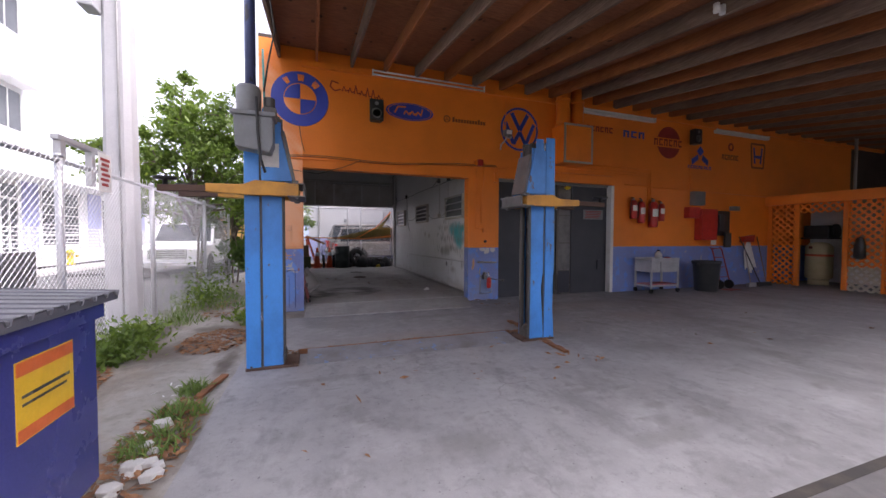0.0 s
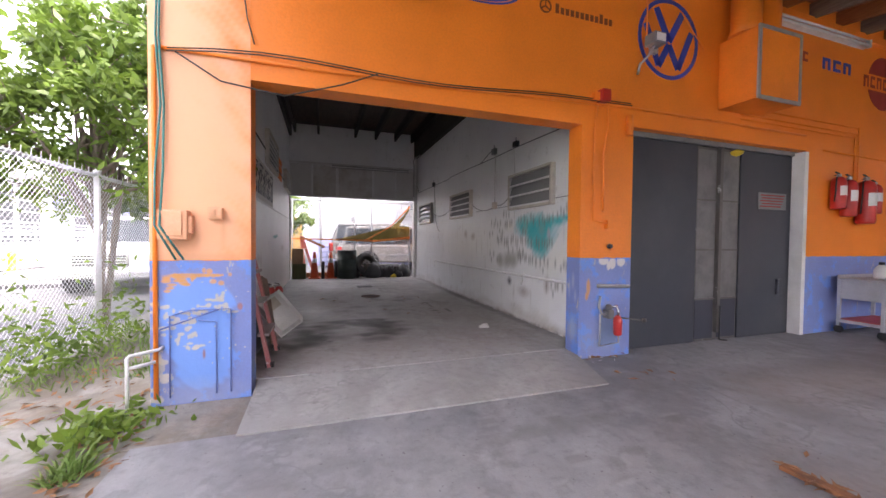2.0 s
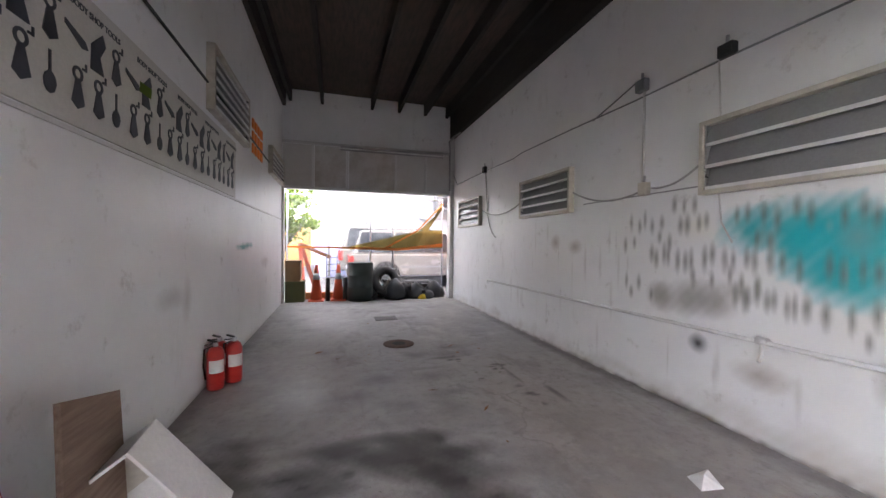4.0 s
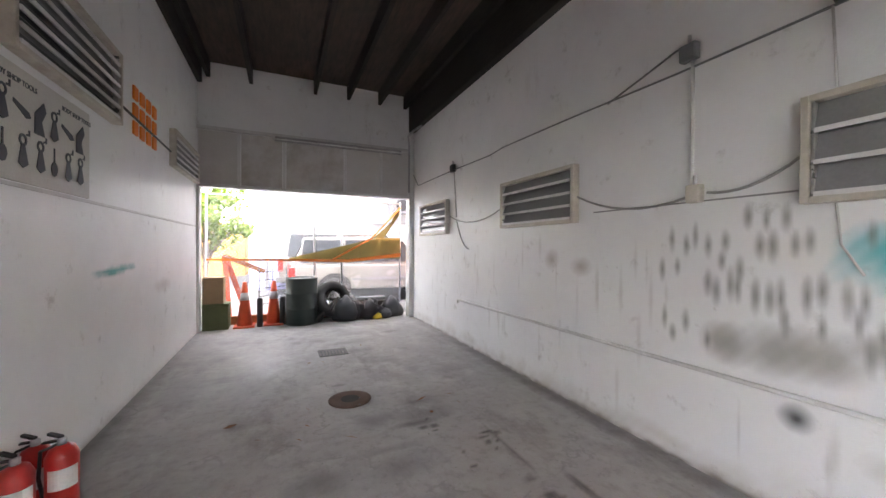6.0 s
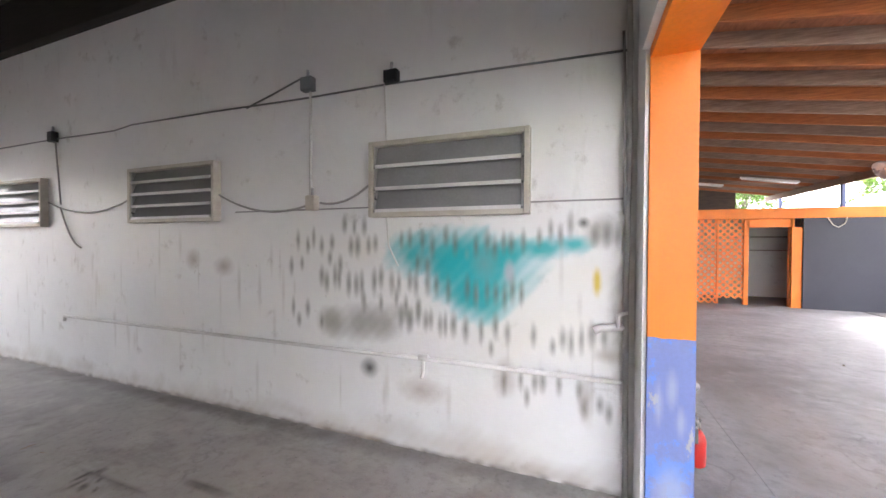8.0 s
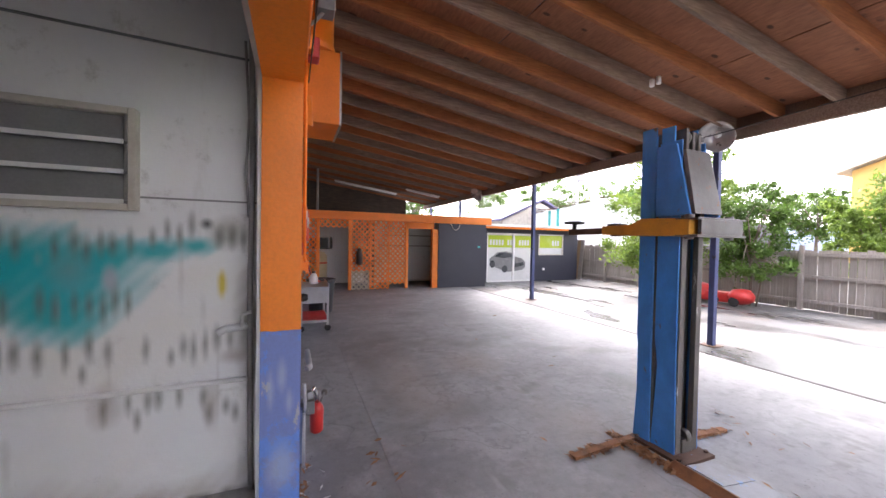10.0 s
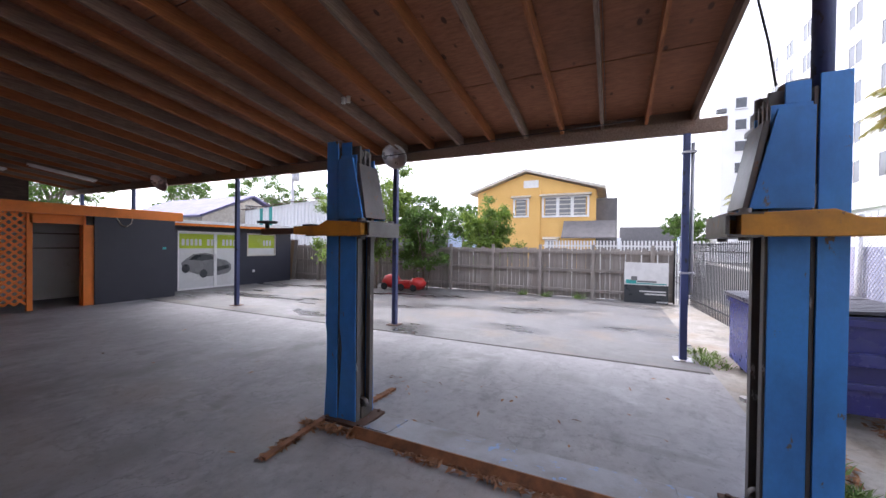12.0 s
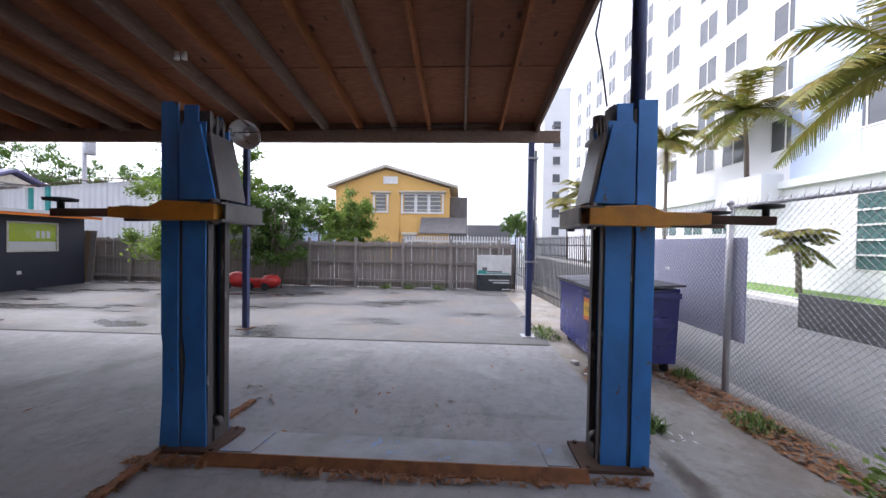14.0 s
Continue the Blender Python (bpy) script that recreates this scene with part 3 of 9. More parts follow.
paint_sheet("yard_slab", "z", -0.55, 17, -5.78, -0.62, 0.05, YARD_Z, -0.2, YARD, (
    (GRIME, 0.62, 1.0, streak + [(7.0, -1.4, 0.5, 0.3), (5.7, -0.9, 0.9, 0.25), (4.35, -0.9, 0.9, 0.35), (4.0, -1.5, 0.4, 0.5), (2.0, -1.17, 0.7, 0.12), (1.1, -4.8, 0.35, 0.25), (2.4, -5.15, 0.5, 0.12), (3.9, -3.6, 0.4, 0.3), (8.6, -2.4, 0.35, 0.5), (1.2, -2.4, 1.4, 0.06), (9.8, -1.6, 0.4, 0.9), (11.2, -3.0, 0.5, 0.6), (0.2, -3.4, 0.5, 0.1)]),
    (GRIME, 0.5, 0.7, smears(4.45, -2.35, 0.3, 0.25, 16, 0.03, 0.1) + smears(2.2, -1.3, 0.9, 0.4, 16, 0.03, 0.09) + smears(3.4, -4.4, 1.2, 0.8, 20, 0.03, 0.1) + smears(1.2, -3.9, 1.2, 0.7, 18, 0.03, 0.08) + smears(6.5, -2.4, 0.6, 1.8, 30, 0.03, 0.12)),
    (DUSTC, 0.32, 1.0, [(1.4, -2.2, 1.6, 0.3), (3.4, -2.4, 0.8, 0.5), (5, -1.2, 1.5, 0.5), (5.2, -2.2, 0.7, 0.5)])),
    "smooth stained grey concrete under the canopy", "floor")
paint_sheet("verge", "z", -2.3, -0.55, -14, 9, 0.05, -0.075, -0.2, VERGE, (
    (SOIL, 0.8, 0.6, [(-1.95, -3.6, 0.32, 1.6), (-2.0, -5.5, 0.35, 1.2), (-1.3, -1.9, 0.4, 0.5), (-1.9, -0.8, 0.35, 1.4), (-0.72, -4.1, 0.2, 0.9), (-1.7, 1.5, 0.5, 1.5), (-0.85, -0.5, 0.2, 0.8), (-0.8, -6.5, 0.4, 0.7), (-1.2, -0.9, 0.35, 0.25), (-0.7, -2.6, 0.12, 0.5)]),),
    "broken concrete and dirt strip beside the slab", "ground")

JOINT = surf("dark_joint_filler", (0.025, 0.022, 0.02), (0.06, 0.05, 0.04), 0.95, big=6, amount=0.9)
built("expansion_joint", G().box(-0.5, 17, -5.815, -5.755, YARD_Z - 0.05, YARD_Z + 0.003), JOINT, "dark dirt-filled joint across the concrete", "joint")

# ---------------------------------------------------------------- building
ROOF = 4.62
TH = 0.215
g = G()
g.box(-0.68, 0, 0, TH, -0.1, ROOF)
g.box(0, 3.18, 0, TH, 2.475, ROOF)
g.box(3.18, 3.88, 0, TH, -0.1, ROOF)
g.box(3.88, 6.98, 0, TH, 2.52, ROOF)
g.box(6.98, 17, 0, TH, -0.1, ROOF)
built("wall_front", g, FACADE, "orange painted block wall with a blue lower band", "wall")
g = G().box(-0.68, -0.4, TH, 8.4, -0.1, ROOF)
built("wall_bay_west", g, BAYWHITE, "dusty white painted bay wall", "wall")
g = G().box(3.46, 3.7, TH, 8.4, -0.1, ROOF)
built("wall_bay_east", g, BAYWHITE, "white block wall with sprayed paint test marks", "wall")
g = G().box(-0.4, 3.46, 8.35, 8.52, 2.49, ROOF)
built("wall_bay_rear", g, BAYWHITE, "white plaster wall over the rear opening", "wall")
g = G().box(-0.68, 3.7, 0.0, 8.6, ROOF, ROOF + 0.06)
built("ceiling_bay", g, DARKDECK, "dark brown timber roof boards", "ceiling")
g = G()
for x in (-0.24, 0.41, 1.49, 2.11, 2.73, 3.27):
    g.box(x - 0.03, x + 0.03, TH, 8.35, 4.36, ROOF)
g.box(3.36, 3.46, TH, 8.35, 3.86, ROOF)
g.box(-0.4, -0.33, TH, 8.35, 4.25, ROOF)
built("ceiling_joists", g, JOIST, "near-black roof joists", "ceiling")
# Unseen wall behind the front that closes off stray light.
g = G().box(3.7, 12, 3.0, 3.2, -0.1, ROOF).box(3.88, 7, TH, 3.0, ROOF - 0.05, ROOF).box(6.98, 17, 0.6, 0.7, -0.1, ROOF)
built("wall_inner", g, BAYWHITE, "plain unseen inner wall that stops light leaks", "wall")
g = G().box(-0.4, -0.02, TH, 0.26, 0, ROOF).box(3.2, 3.46, TH, 0.235, 0, ROOF).box(-0.02, 3.2, TH, 0.25, 2.53, ROOF)
built("wall_front_inner", g, BAYWHITE, "dusty white inner face of the front wall", "wall")

# Unseen walls and roof, added to stop leaks and block sun from the lot.
g = G().box(3.7, 17, 8.4, 8.6, -0.1, ROOF).box(16.8, 17, TH, 8.4, -0.1, ROOF)
built("wall_shop", g, FACADE, "unseen outer walls added round the workshop to block light", "wall")
built("roof_shop", G().box(3.7, 17, 0.0, 8.6, ROOF, ROOF + 0.06), ROOFGREY, "unseen roof added over the workshop to stop light leaks", "roof")

# ---------------------------------------------------------------- canopy
SLOPE = (4.52 - 3.62) / 6.2


def deck(y):
    return 4.52 + y * SLOPE


rng = random.Random(4)
canopy_top = built("canopy_roof", G().add([(x, y, deck(y) + d) for x in (-0.42, 19.0) for y in (0.0, -6.45) for d in (0.03, 0.075)],
                   [(0, 1, 3, 2), (4, 6, 7, 5), (0, 4, 5, 1), (2, 3, 7, 6), (0, 2, 6, 4), (1, 5, 7, 3)]), ROOFGREY, "flat felt roof over the canopy boards", "roof")
x = -0.42
sheet = 0
while x < 18.9:
    w = 1.22
    for y0, y1 in ((-0.02, -2.42), (-2.44, -4.86), (-4.88, -6.42)):
        a, b = x + 0.004, min(x + w, 19.0) - 0.004
        me = G().add([(p, q, deck(q) + d) for p in (a, b) for q in (y0, y1) for d in (0.012, 0.028)],
                     [(0, 1, 3, 2), (4, 6, 7, 5), (0, 4, 5, 1), (2, 3, 7, 6), (0, 2, 6, 4), (1, 5, 7, 3)])
        part("plywood_sheet", me, PLY, canopy_top)
    x += w
x, i = -0.36, 0
while x < 19:
    h = 0.19 if i % 2 else 0.20
    me = G().add([(x + p, q, deck(q) + d) for p in (-0.021, 0.021) for q in (0.0, -6.42) for d in (-h, 0.010)],
                 [(0, 1, 3, 2), (4, 6, 7, 5), (0, 4, 5, 1), (2, 3, 7, 6), (0, 2, 6, 4), (1, 5, 7, 3)])
    part("rafter", me, RAFTER_O if i % 2 else RAFTER_G, canopy_top)
    x += 0.61 + rng.uniform(-0.01, 0.01)
    i += 1
EB = deck(-6.25) - 0.19
g = G().box(-0.75, 19, -6.365, -6.275, EB - 0.19, EB).box(-0.45, 19, -6.45, -6.42, EB - 0.03, EB + 0.21)
built("canopy_edge_beam", g, RAFTER_G, "weathered timber beam along the canopy edge", "beam", 0.006)
g = G().box(0, 19, -0.06, -0.002, deck(0) - 0.3, deck(0) - 0.195)
built("canopy_ledger", g, ORANGE, "orange painted ledger under the rafters", "beam", 0.004)

# ---------------------------------------------------------------- lift
lift = thing("car_lift", (1.33, -2.8, YARD_Z), "two-post vehicle lift in worn sky-blue steel", "car lift")


def lift_column(side, xin):
    """A post whose open channel faces the middle; side +1 stands at the east."""
    s = side
    X = lambda d: xin + s * d
    def bx(g, d0, d1, y0, y1, z0, z1):
        a, b = sorted((X(d0), X(d1)))
        return g.box(a, b, y0, y1, z0, z1)
    y0, y1 = -2.94, -2.665
    bent = 0.03 if s > 0 else 0.0

    def plate(name, d0, d1, ya, yb, zt):
        """A steel strip; the east post's strips are knocked inward below knee height."""
        zb = YARD_Z + 0.02
        pts = [(X(d0 - bent * 0.3), zb), (X(d1 + bent * 0.4), zb), (X(d1 - bent * 0.9), 0.62), (X(d1), 0.82), (X(d1), zt), (X(d0), zt), (X(d0), 0.7)]
        return part(name, G().prism(pts, ya, yb, "y"), LIFTBLUE, lift, bevel=0.003)

    p = plate("front_flange", 0.0, 0.178, y0, y0 + 0.012, 2.38)
    plate("rear_flange", 0.0, 0.178, y1 - 0.012, y1, 2.38)
    plate("outer_flange", 0.2, 0.33, y0 - 0.014, y0 - 0.002, 2.52)
    plate("outer_flange", 0.2, 0.33, y1 + 0.002, y1 + 0.014, 2.52)
    part("web", bx(G(), 0.10, 0.112, y0 + 0.012, y1 - 0.012, YARD_Z + 0.02, 2.40), LIFTBLUE, lift, bevel=0.003)
    part("back_plate", bx(G(), 0.318, 0.329, y0 - 0.002, y1 + 0.002, YARD_Z + 0.02, 2.50), LIFTBLUE, lift, bevel=0.003)
    for yy in (y0 + 0.002, y1 - 0.014):
        part("head_plate", bx(G(), 0.06, 0.17, yy, yy + 0.012, 2.38, 2.50), LIFTBLUE, lift, bevel=0.003)
    for d0, d1, ya, yb, zt in ((-0.012, 0.03, y0 + 0.014, y0 + 0.07, 2.3), (-0.012, 0.03, y1 - 0.07, y1 - 0.014, 2.3), (0.08, 0.1, y0 + 0.02, y1 - 0.02, 2.35), (0.18, 0.2, y0 + 0.002, y1 - 0.002, 2.46)):
        part("channel", bx(G(), d0, d1, ya, yb, YARD_Z + 0.02, zt), LIFTDARK, p, "greasy dark inner channel", bevel=0.003)
    part("lock_block", bx(G(), -0.02, 0.07, y0 + 0.08, y1 - 0.08, YARD_Z + 0.02, YARD_Z + 0.13).lathe((X(0.02), y0 + 0.1, YARD_Z + 0.14), [(0.05, 0), (0.055, 0.02), (0.05, 0.05)], 12, (0, 1, 0)), LIFTDARK, lift, "greasy pulley at the post's foot", bevel=0.004)
    for yy in (y0 - 0.036, y1 + 0.016):
        cg = G().prism([(X(-0.10), 1.80), (X(0.178), 1.80), (X(0.178), 2.35), (X(0.02), 2.35)], yy, yy + 0.02, "y")
        part("carriage_plate", cg, LIFTBLUE, lift, bevel=0.004)
    fg = G()
    fg.add([(X(-0.125), y0 - 0.02, 1.81), (X(-0.125), y1 + 0.02, 1.81), (X(-0.03), y1 + 0.0, 2.30), (X(-0.03), y0 - 0.0, 2.30),
            (X(-0.09), y0 - 0.02, 1.81), (X(-0.09), y1 + 0.02, 1.81), (X(0.0), y1 + 0.0, 2.30), (X(0.0), y0 - 0.0, 2.30)],
           [(0, 1, 2, 3), (7, 6, 5, 4), (0, 4, 5, 1), (1, 5, 6, 2), (2, 6, 7, 3), (3, 7, 4, 0)])
    part("carriage_cover", fg, LIFTGREY, lift, "scuffed grey cover plate", bevel=0.004)
    hd = G()
    for k in range(3):
        yy = y0 + 0.06 + k * 0.07
        bx(hd, 0.0, 0.12, yy, yy + 0.03, 2.3, 2.43 + 0.02 * k)
    hd.lathe((X(0.06), y0 + 0.05, 2.41), [(0.05, 0), (0.06, 0.03), (0.05, 0.06)], 14, (0, 1, 0))
    hd.lathe((X(0.06), y0 + 0.15, 2.41), [(0.05, 0), (0.06, 0.03), (0.05, 0.06)], 14, (0, 1, 0))
    part("pulley_bracket", hd, LIFTDARK, lift, bevel=0.003)
    # yoke and the two arms
    yk = G()
    bx(yk, -0.22, -0.06, y0 - 0.14, y1 + 0.14, 1.640, 1.655)
    bx(yk, -0.22, -0.06, y0 - 0.14, y1 + 0.14, 1.760, 1.775)
    bx(yk, -0.22, -0.20, y0 - 0.10, y1 + 0.10, 1.655, 1.760)
    for yy in (y0 - 0.09, y1 + 0.09):
        yk.lathe((X(-0.13), yy, 1.620), [(0.03, 0), (0.03, 0.18)], 12)
    part("yoke", yk, LIFTGREY, lift, "grey steel arm yoke", bevel=0.003)
    for yy, reach, tilt in ((y0 - 0.09, 1.0, -0.05 * s), (y1 + 0.09, 0.98, 0.08)):
        ag = G()
        e = X(reach)
        pts = [(X(-0.16), 1.645), (X(-0.16), 1.770), (X(0.22), 1.785), (X(0.32), 1.740), (X(0.62), 1.735), (X(0.62), 1.660), (X(0.25), 1.645)]
        ag.prism(pts, yy - 0.05, yy + 0.05, "y")
        ar = part("arm", ag, YELLOWSTEEL, lift, "ochre-painted swing arm", bevel=0.006)
        eg = G().beam((X(0.55), yy, 1.695), (e, yy + tilt, 1.685), 0.07, 0.055)
        part("extension", eg, RUST, ar, bevel=0.003)
        pg = G().lathe((e - s * 0.05, yy + tilt, 1.710), [(0.02, 0), (0.02, 0.05), (0.09, 0.055), (0.095, 0.075), (0.06, 0.08)], 16)
        part("pad", pg, BLACK, ar)
    return X


RUSTORANGE = surf("orange_rust", (0.26, 0.11, 0.045), (0.09, 0.045, 0.03), 0.9, 0.1, big=8, fine=90, amount=0.9)
lift_column(1, 2.765)
lift_column(-1, -0.123)
g = G().prism([(-2.95, YARD_Z), (-2.57, YARD_Z), (-2.57, YARD_Z + 0.052), (-2.95, YARD_Z + 0.006)], 0.1, 2.6, "x")
part("floor_plate", g, PLATE, lift, "worn blue-grey floor cover plate", bevel=0.006)
g = G().prism([(-2.568, YARD_Z), (-2.48, YARD_Z), (-2.49, YARD_Z + 0.012), (-2.555, YARD_Z + 0.056), (-2.568, YARD_Z + 0.056)], 0.0, 2.68, "x")
part("plate_edge", g, RUSTORANGE, lift, "rusty edge strip of the floor plate", bevel=0.004)
for xa, xb in ((-0.46, 0.02), (2.64, 3.10)):
    g = G().box(xa, xb, -2.97, -2.60, YARD_Z, YARD_Z + 0.026)
    for p in (xa + 0.05, xb - 0.05):
        for q in (-2.94, -2.63):
            g.lathe((p, q, YARD_Z + 0.026), [(0.018, 0), (0.018, 0.018)], 6)
    part("base_plate", g, RUST, lift, "rusty bolted base plate", bevel=0.003)
for a, b in (((3.08, -2.66), (3.03, -1.93)), ((2.91, -3.04), (2.88, -3.5)), ((-0.62, -3.02), (-0.72, -3.5))):
    part("floor_angle", G().beam((*a, YARD_Z + 0.012), (*b, YARD_Z + 0.012), 0.06, 0.024), RUSTORANGE, lift, "rusty steel angle on the floor", bevel=0.003)
for xa, xb in ((2.36, 2.6), (0.1, 0.26)):
    part("shim_plate", G().prism([(-2.93, YARD_Z + 0.009), (-2.58, YARD_Z + 0.053), (-2.58, YARD_Z + 0.058), (-2.93, YARD_Z + 0.014)], xa, xb, "x"), PLATE, lift, "small faded blue painted plate by the post")
# power unit on the west post
g = G().prism([(-0.48, 2.06), (-0.20, 2.02), (-0.17, 2.10), (-0.17, 2.34), (-0.49, 2.34)], -3.22, -3.02, "y")
pu = part("power_unit", g, GREYBOX, lift, "grey hydraulic power unit box", bevel=0.012)
part("tank_lid", G().box(-0.51, -0.15, -3.24, -3.0, 2.34, 2.38), GREYBOX, pu, bevel=0.008)
part("motor", G().lathe((-0.38, -3.1, 2.38), [(0.10, 0), (0.105, 0.02), (0.105, 0.22), (0.09, 0.25)], 18), GREYBOX, pu, "round grey motor housing")
part("motor_bracket", G().box(-0.26, -0.15, -3.12, -3.03, 2.38, 2.46).lathe((-0.21, -3.08, 2.46), [(0.05, 0), (0.05, 0.09)], 10), LIFTDARK, pu, bevel=0.005)
g = G().tube([(-0.3, -3.24, 2.5), (-0.29, -3.26, 2.2), (-0.27, -3.25, 1.95), (-0.24, -3.2, 1.84)], 0.012, 6)
g.tube([(-0.26, -3.05, 2.62), (-0.22, -3.05, 2.9), (-0.16, -3.05, 3.2), (-0.2, -3.02, 3.5), (-0.24, -2.98, 4.05)], 0.008, 6)
part("hose", g, CABLE, lift, "grey hydraulic hose and cable")
part("placard", G().box(-0.30, -0.14, -2.978, -2.970, 1.93, 2.16), PAPER, lift, "dirty white instruction placard")
part("standpipe", G().tube([(-0.40, -2.84, 2.45), (-0.40, -2.84, 3.95)], 0.05, 14), POSTBLUE, lift, "dark blue steel standpipe above the post")
for xa in (-0.42, 2.98):
    part("label_plate", G().box(xa, xa + 0.09, -2.949, -2.9445, 1.56, 1.6), PAPER, lift, "small white maker's plate")

# ---------------------------------------------------------------- posts and floodlights of the canopy
for k, px in enumerate((-0.28, 4.68, 9.53, 14.5, 17.9)):
    zt = EB - 0.19
    g = G().box(px - 0.045, px + 0.045, -6.365, -6.275, YARD_Z, zt)
    t = thing("canopy_post", (px, -6.32, YARD_Z), "dull blue square steel post carrying the canopy", "post", "canopy posts")
    part("shaft", g, POSTBLUE, t, bevel=0.006)
    part("foot_plate", G().box(px - 0.12, px + 0.12, -6.44, -6.20, YARD_Z, YARD_Z + 0.015), RUST if k else GALV, t, bevel=0.003)
    if k == 0:
        part("downpipe", G().tube([(px - 0.08, -6.32, 0.9), (px - 0.08, -6.32, 3.1)], 0.025, 10), GALV, t, "thin grey conduit strapped to the post")
        for zz in (1.2, 2.95):
            part("strap", G().box(px - 0.12, px + 0.06, -6.375, -6.265, zz, zz + 0.03), GALV, t)


def floodlight(x, y, z):
    t = thing("floodlight", (x, y, z), "round aluminium floodlight with a wide shade under the canopy edge", "lamp", "canopy floodlights")
    ax = Vector((-0.15, 0.8, -0.55))
    part("shade", G().lathe((x, y, z), [(0.06, -0.05), (0.09, 0.0), (0.16, 0.06), (0.235, 0.12), (0.255, 0.17), (0.247, 0.175), (0.15, 0.075), (0.075, 0.03)], 24, ax), LAMPMETAL, t)
    part("bulb", G().lathe(Vector((x, y, z)) + ax.normalized() * 0.03, [(0.03, 0), (0.05, 0.05), (0.045, 0.09), (0.015, 0.11)], 14, ax), TUBEWHITE, t, "white bulb")
    part("bracket", G().tube([(x, y, z), (x, y - 0.06, z + 0.08), (x, y - 0.07, EB - 0.12)], 0.02, 8), LAMPMETAL, t)


floodlight(4.58, -6.19, 3.38)
floodlight(12.6, -6.19, 3.36)
for xx, ya, yb in ((16.9, -1.57, -4.27), (15.3, -4.24, -5.71)):
    t = thing("ceiling_batten", (xx, (ya + yb) / 2, deck((ya + yb) / 2) - 0.3), "unlit white batten light under the rafters", "lamp", "canopy battens")
    part("housing", G().beam((xx, ya, deck(ya) - 0.23), (xx, yb, deck(yb) - 0.23), 0.12, 0.05), TUBEWHITE, t)
    for dx in (-0.035, 0.035):
        part("tube", G().tube([(xx + dx, ya - 0.04, deck(ya) - 0.275), (xx + dx, yb + 0.04, deck(yb) - 0.275)], 0.017, 8), TUBEWHITE, t)
t = thing("security_camera", (-0.62, -6.24, EB), "small grey security camera on the beam end", "camera")
part("body", G().box(-0.72, -0.6, -6.26, -6.2, EB + 0.02, EB + 0.08), GREYBOX, t, bevel=0.01)
part("mount", G().box(-0.64, -0.6, -6.19, -6.12, EB, EB + 0.03), GREYBOX, t)
g = G()
for k in range(2):
    g.tube([(4.15 + 0.09 * k, -4.2, deck(-4.2) - 0.21), (4.15 + 0.09 * k, -4.2, deck(-4.2) - 0.3)], 0.03, 8)
single("ceiling_socket", g, TUBEWHITE, "pair of white lamp sockets on a rafter", "lamp holder", base=(4.2, -4.2, deck(-4.2) - 0.3))
single("roof_wire", G().tube([(8.0, -6.07, EB - 0.02), (6.2, -6.07, EB - 0.05), (4.6, -6.06, EB - 0.1), (2.5, -6.06, EB - 0.03), (0.4, -6.06, EB + 0.02)], 0.008, 6), CABLE,
       "slack dark cable along the canopy beam", "cable", base=(0.4, -6.06, EB))

# ---------------------------------------------------------------- second bay: dark doors
d2 = thing("bay_doors", (5.5, 0.15, YARD_Z), "closed slate-grey double doors with a dusty glazed strip", "door")
part("leaf", G().box(3.89, 5.06, 0.13, 0.17, YARD_Z, 2.46), SLATE, d2, bevel=0.004)
part("leaf", G().box(5.86, 6.93, 0.13, 0.17, YARD_Z, 2.46), SLATE, d2, bevel=0.004)
for xa, xb in ((5.09, 5.42), (5.50, 5.84)):
    for k, (za, zb) in enumerate(((-0.03, 0.48), (0.5, 1.12), (1.14, 1.76), (1.78, 2.42))):
        part("pane", G().box(xa, xb, 0.145, 0.155, za, zb), MESHGREY if k else NAVYWALL, d2, "dusty grey pane" if k else "dark kick panel", bevel=0.003)
g = G().box(5.06, 5.86, 0.15, 0.17, YARD_Z, 2.46).box(5.435, 5.485, 0.10, 0.15, 0.05, 2.46)
for z in (0.49, 1.13, 1.77):
    g.box(5.07, 5.85, 0.135, 0.15, z - 0.012, z + 0.012)
part("strip_frame", g, LIFTDARK, d2, "dark steel frame")
part("lintel", G().box(3.88, 6.98, 0.1, 0.2, 2.46, 2.52), GREYBOX, d2, "grey steel lintel track")
part("frame_post", G().box(6.90, 6.98, -0.02, 0.14, YARD_Z, 2.5), WHITEP, d2, "scuffed pale door frame")
part("bolt", G().tube([(5.46, 0.08, -0.04), (5.46, 0.08, 0.4)], 0.01, 6).tube([(5.46, 0.08, -0.04), (5.54, 0.04, -0.045)], 0.01, 6), BLACK, d2)
part("yellow_rag", G().lathe((5.72, 0.1, 2.36), [(0.01, 0), (0.07, 0.03), (0.08, 0.06), (0.02, 0.09)], 9), YELLOW, d2, "bunched pale yellow rag")
sg = thing("door_sign", (6.5, 0.125, 1.7), "small grey notice with rows of red print on the door", "sign")
part("plate", G().box(6.2, 6.78, 0.118, 0.128, 1.69, 1.92), GREYBOX, sg, bevel=0.003)
for k in range(5):
    part("text_line", G().box(6.24 + 0.03 * (k % 2), 6.74 - 0.02 * k, 0.1145, 0.118, 1.875 - k * 0.038, 1.892 - k * 0.038), LOGORED, sg)
single("switch_box", G().box(6.62, 6.72, 0.1, 0.13, 0.5, 0.72), SLATE, "small grey box on the door", "box", base=(6.67, 0.12, 0.5), bevel=0.006)

# ---------------------------------------------------------------- signs painted on the front wall (plain shapes)


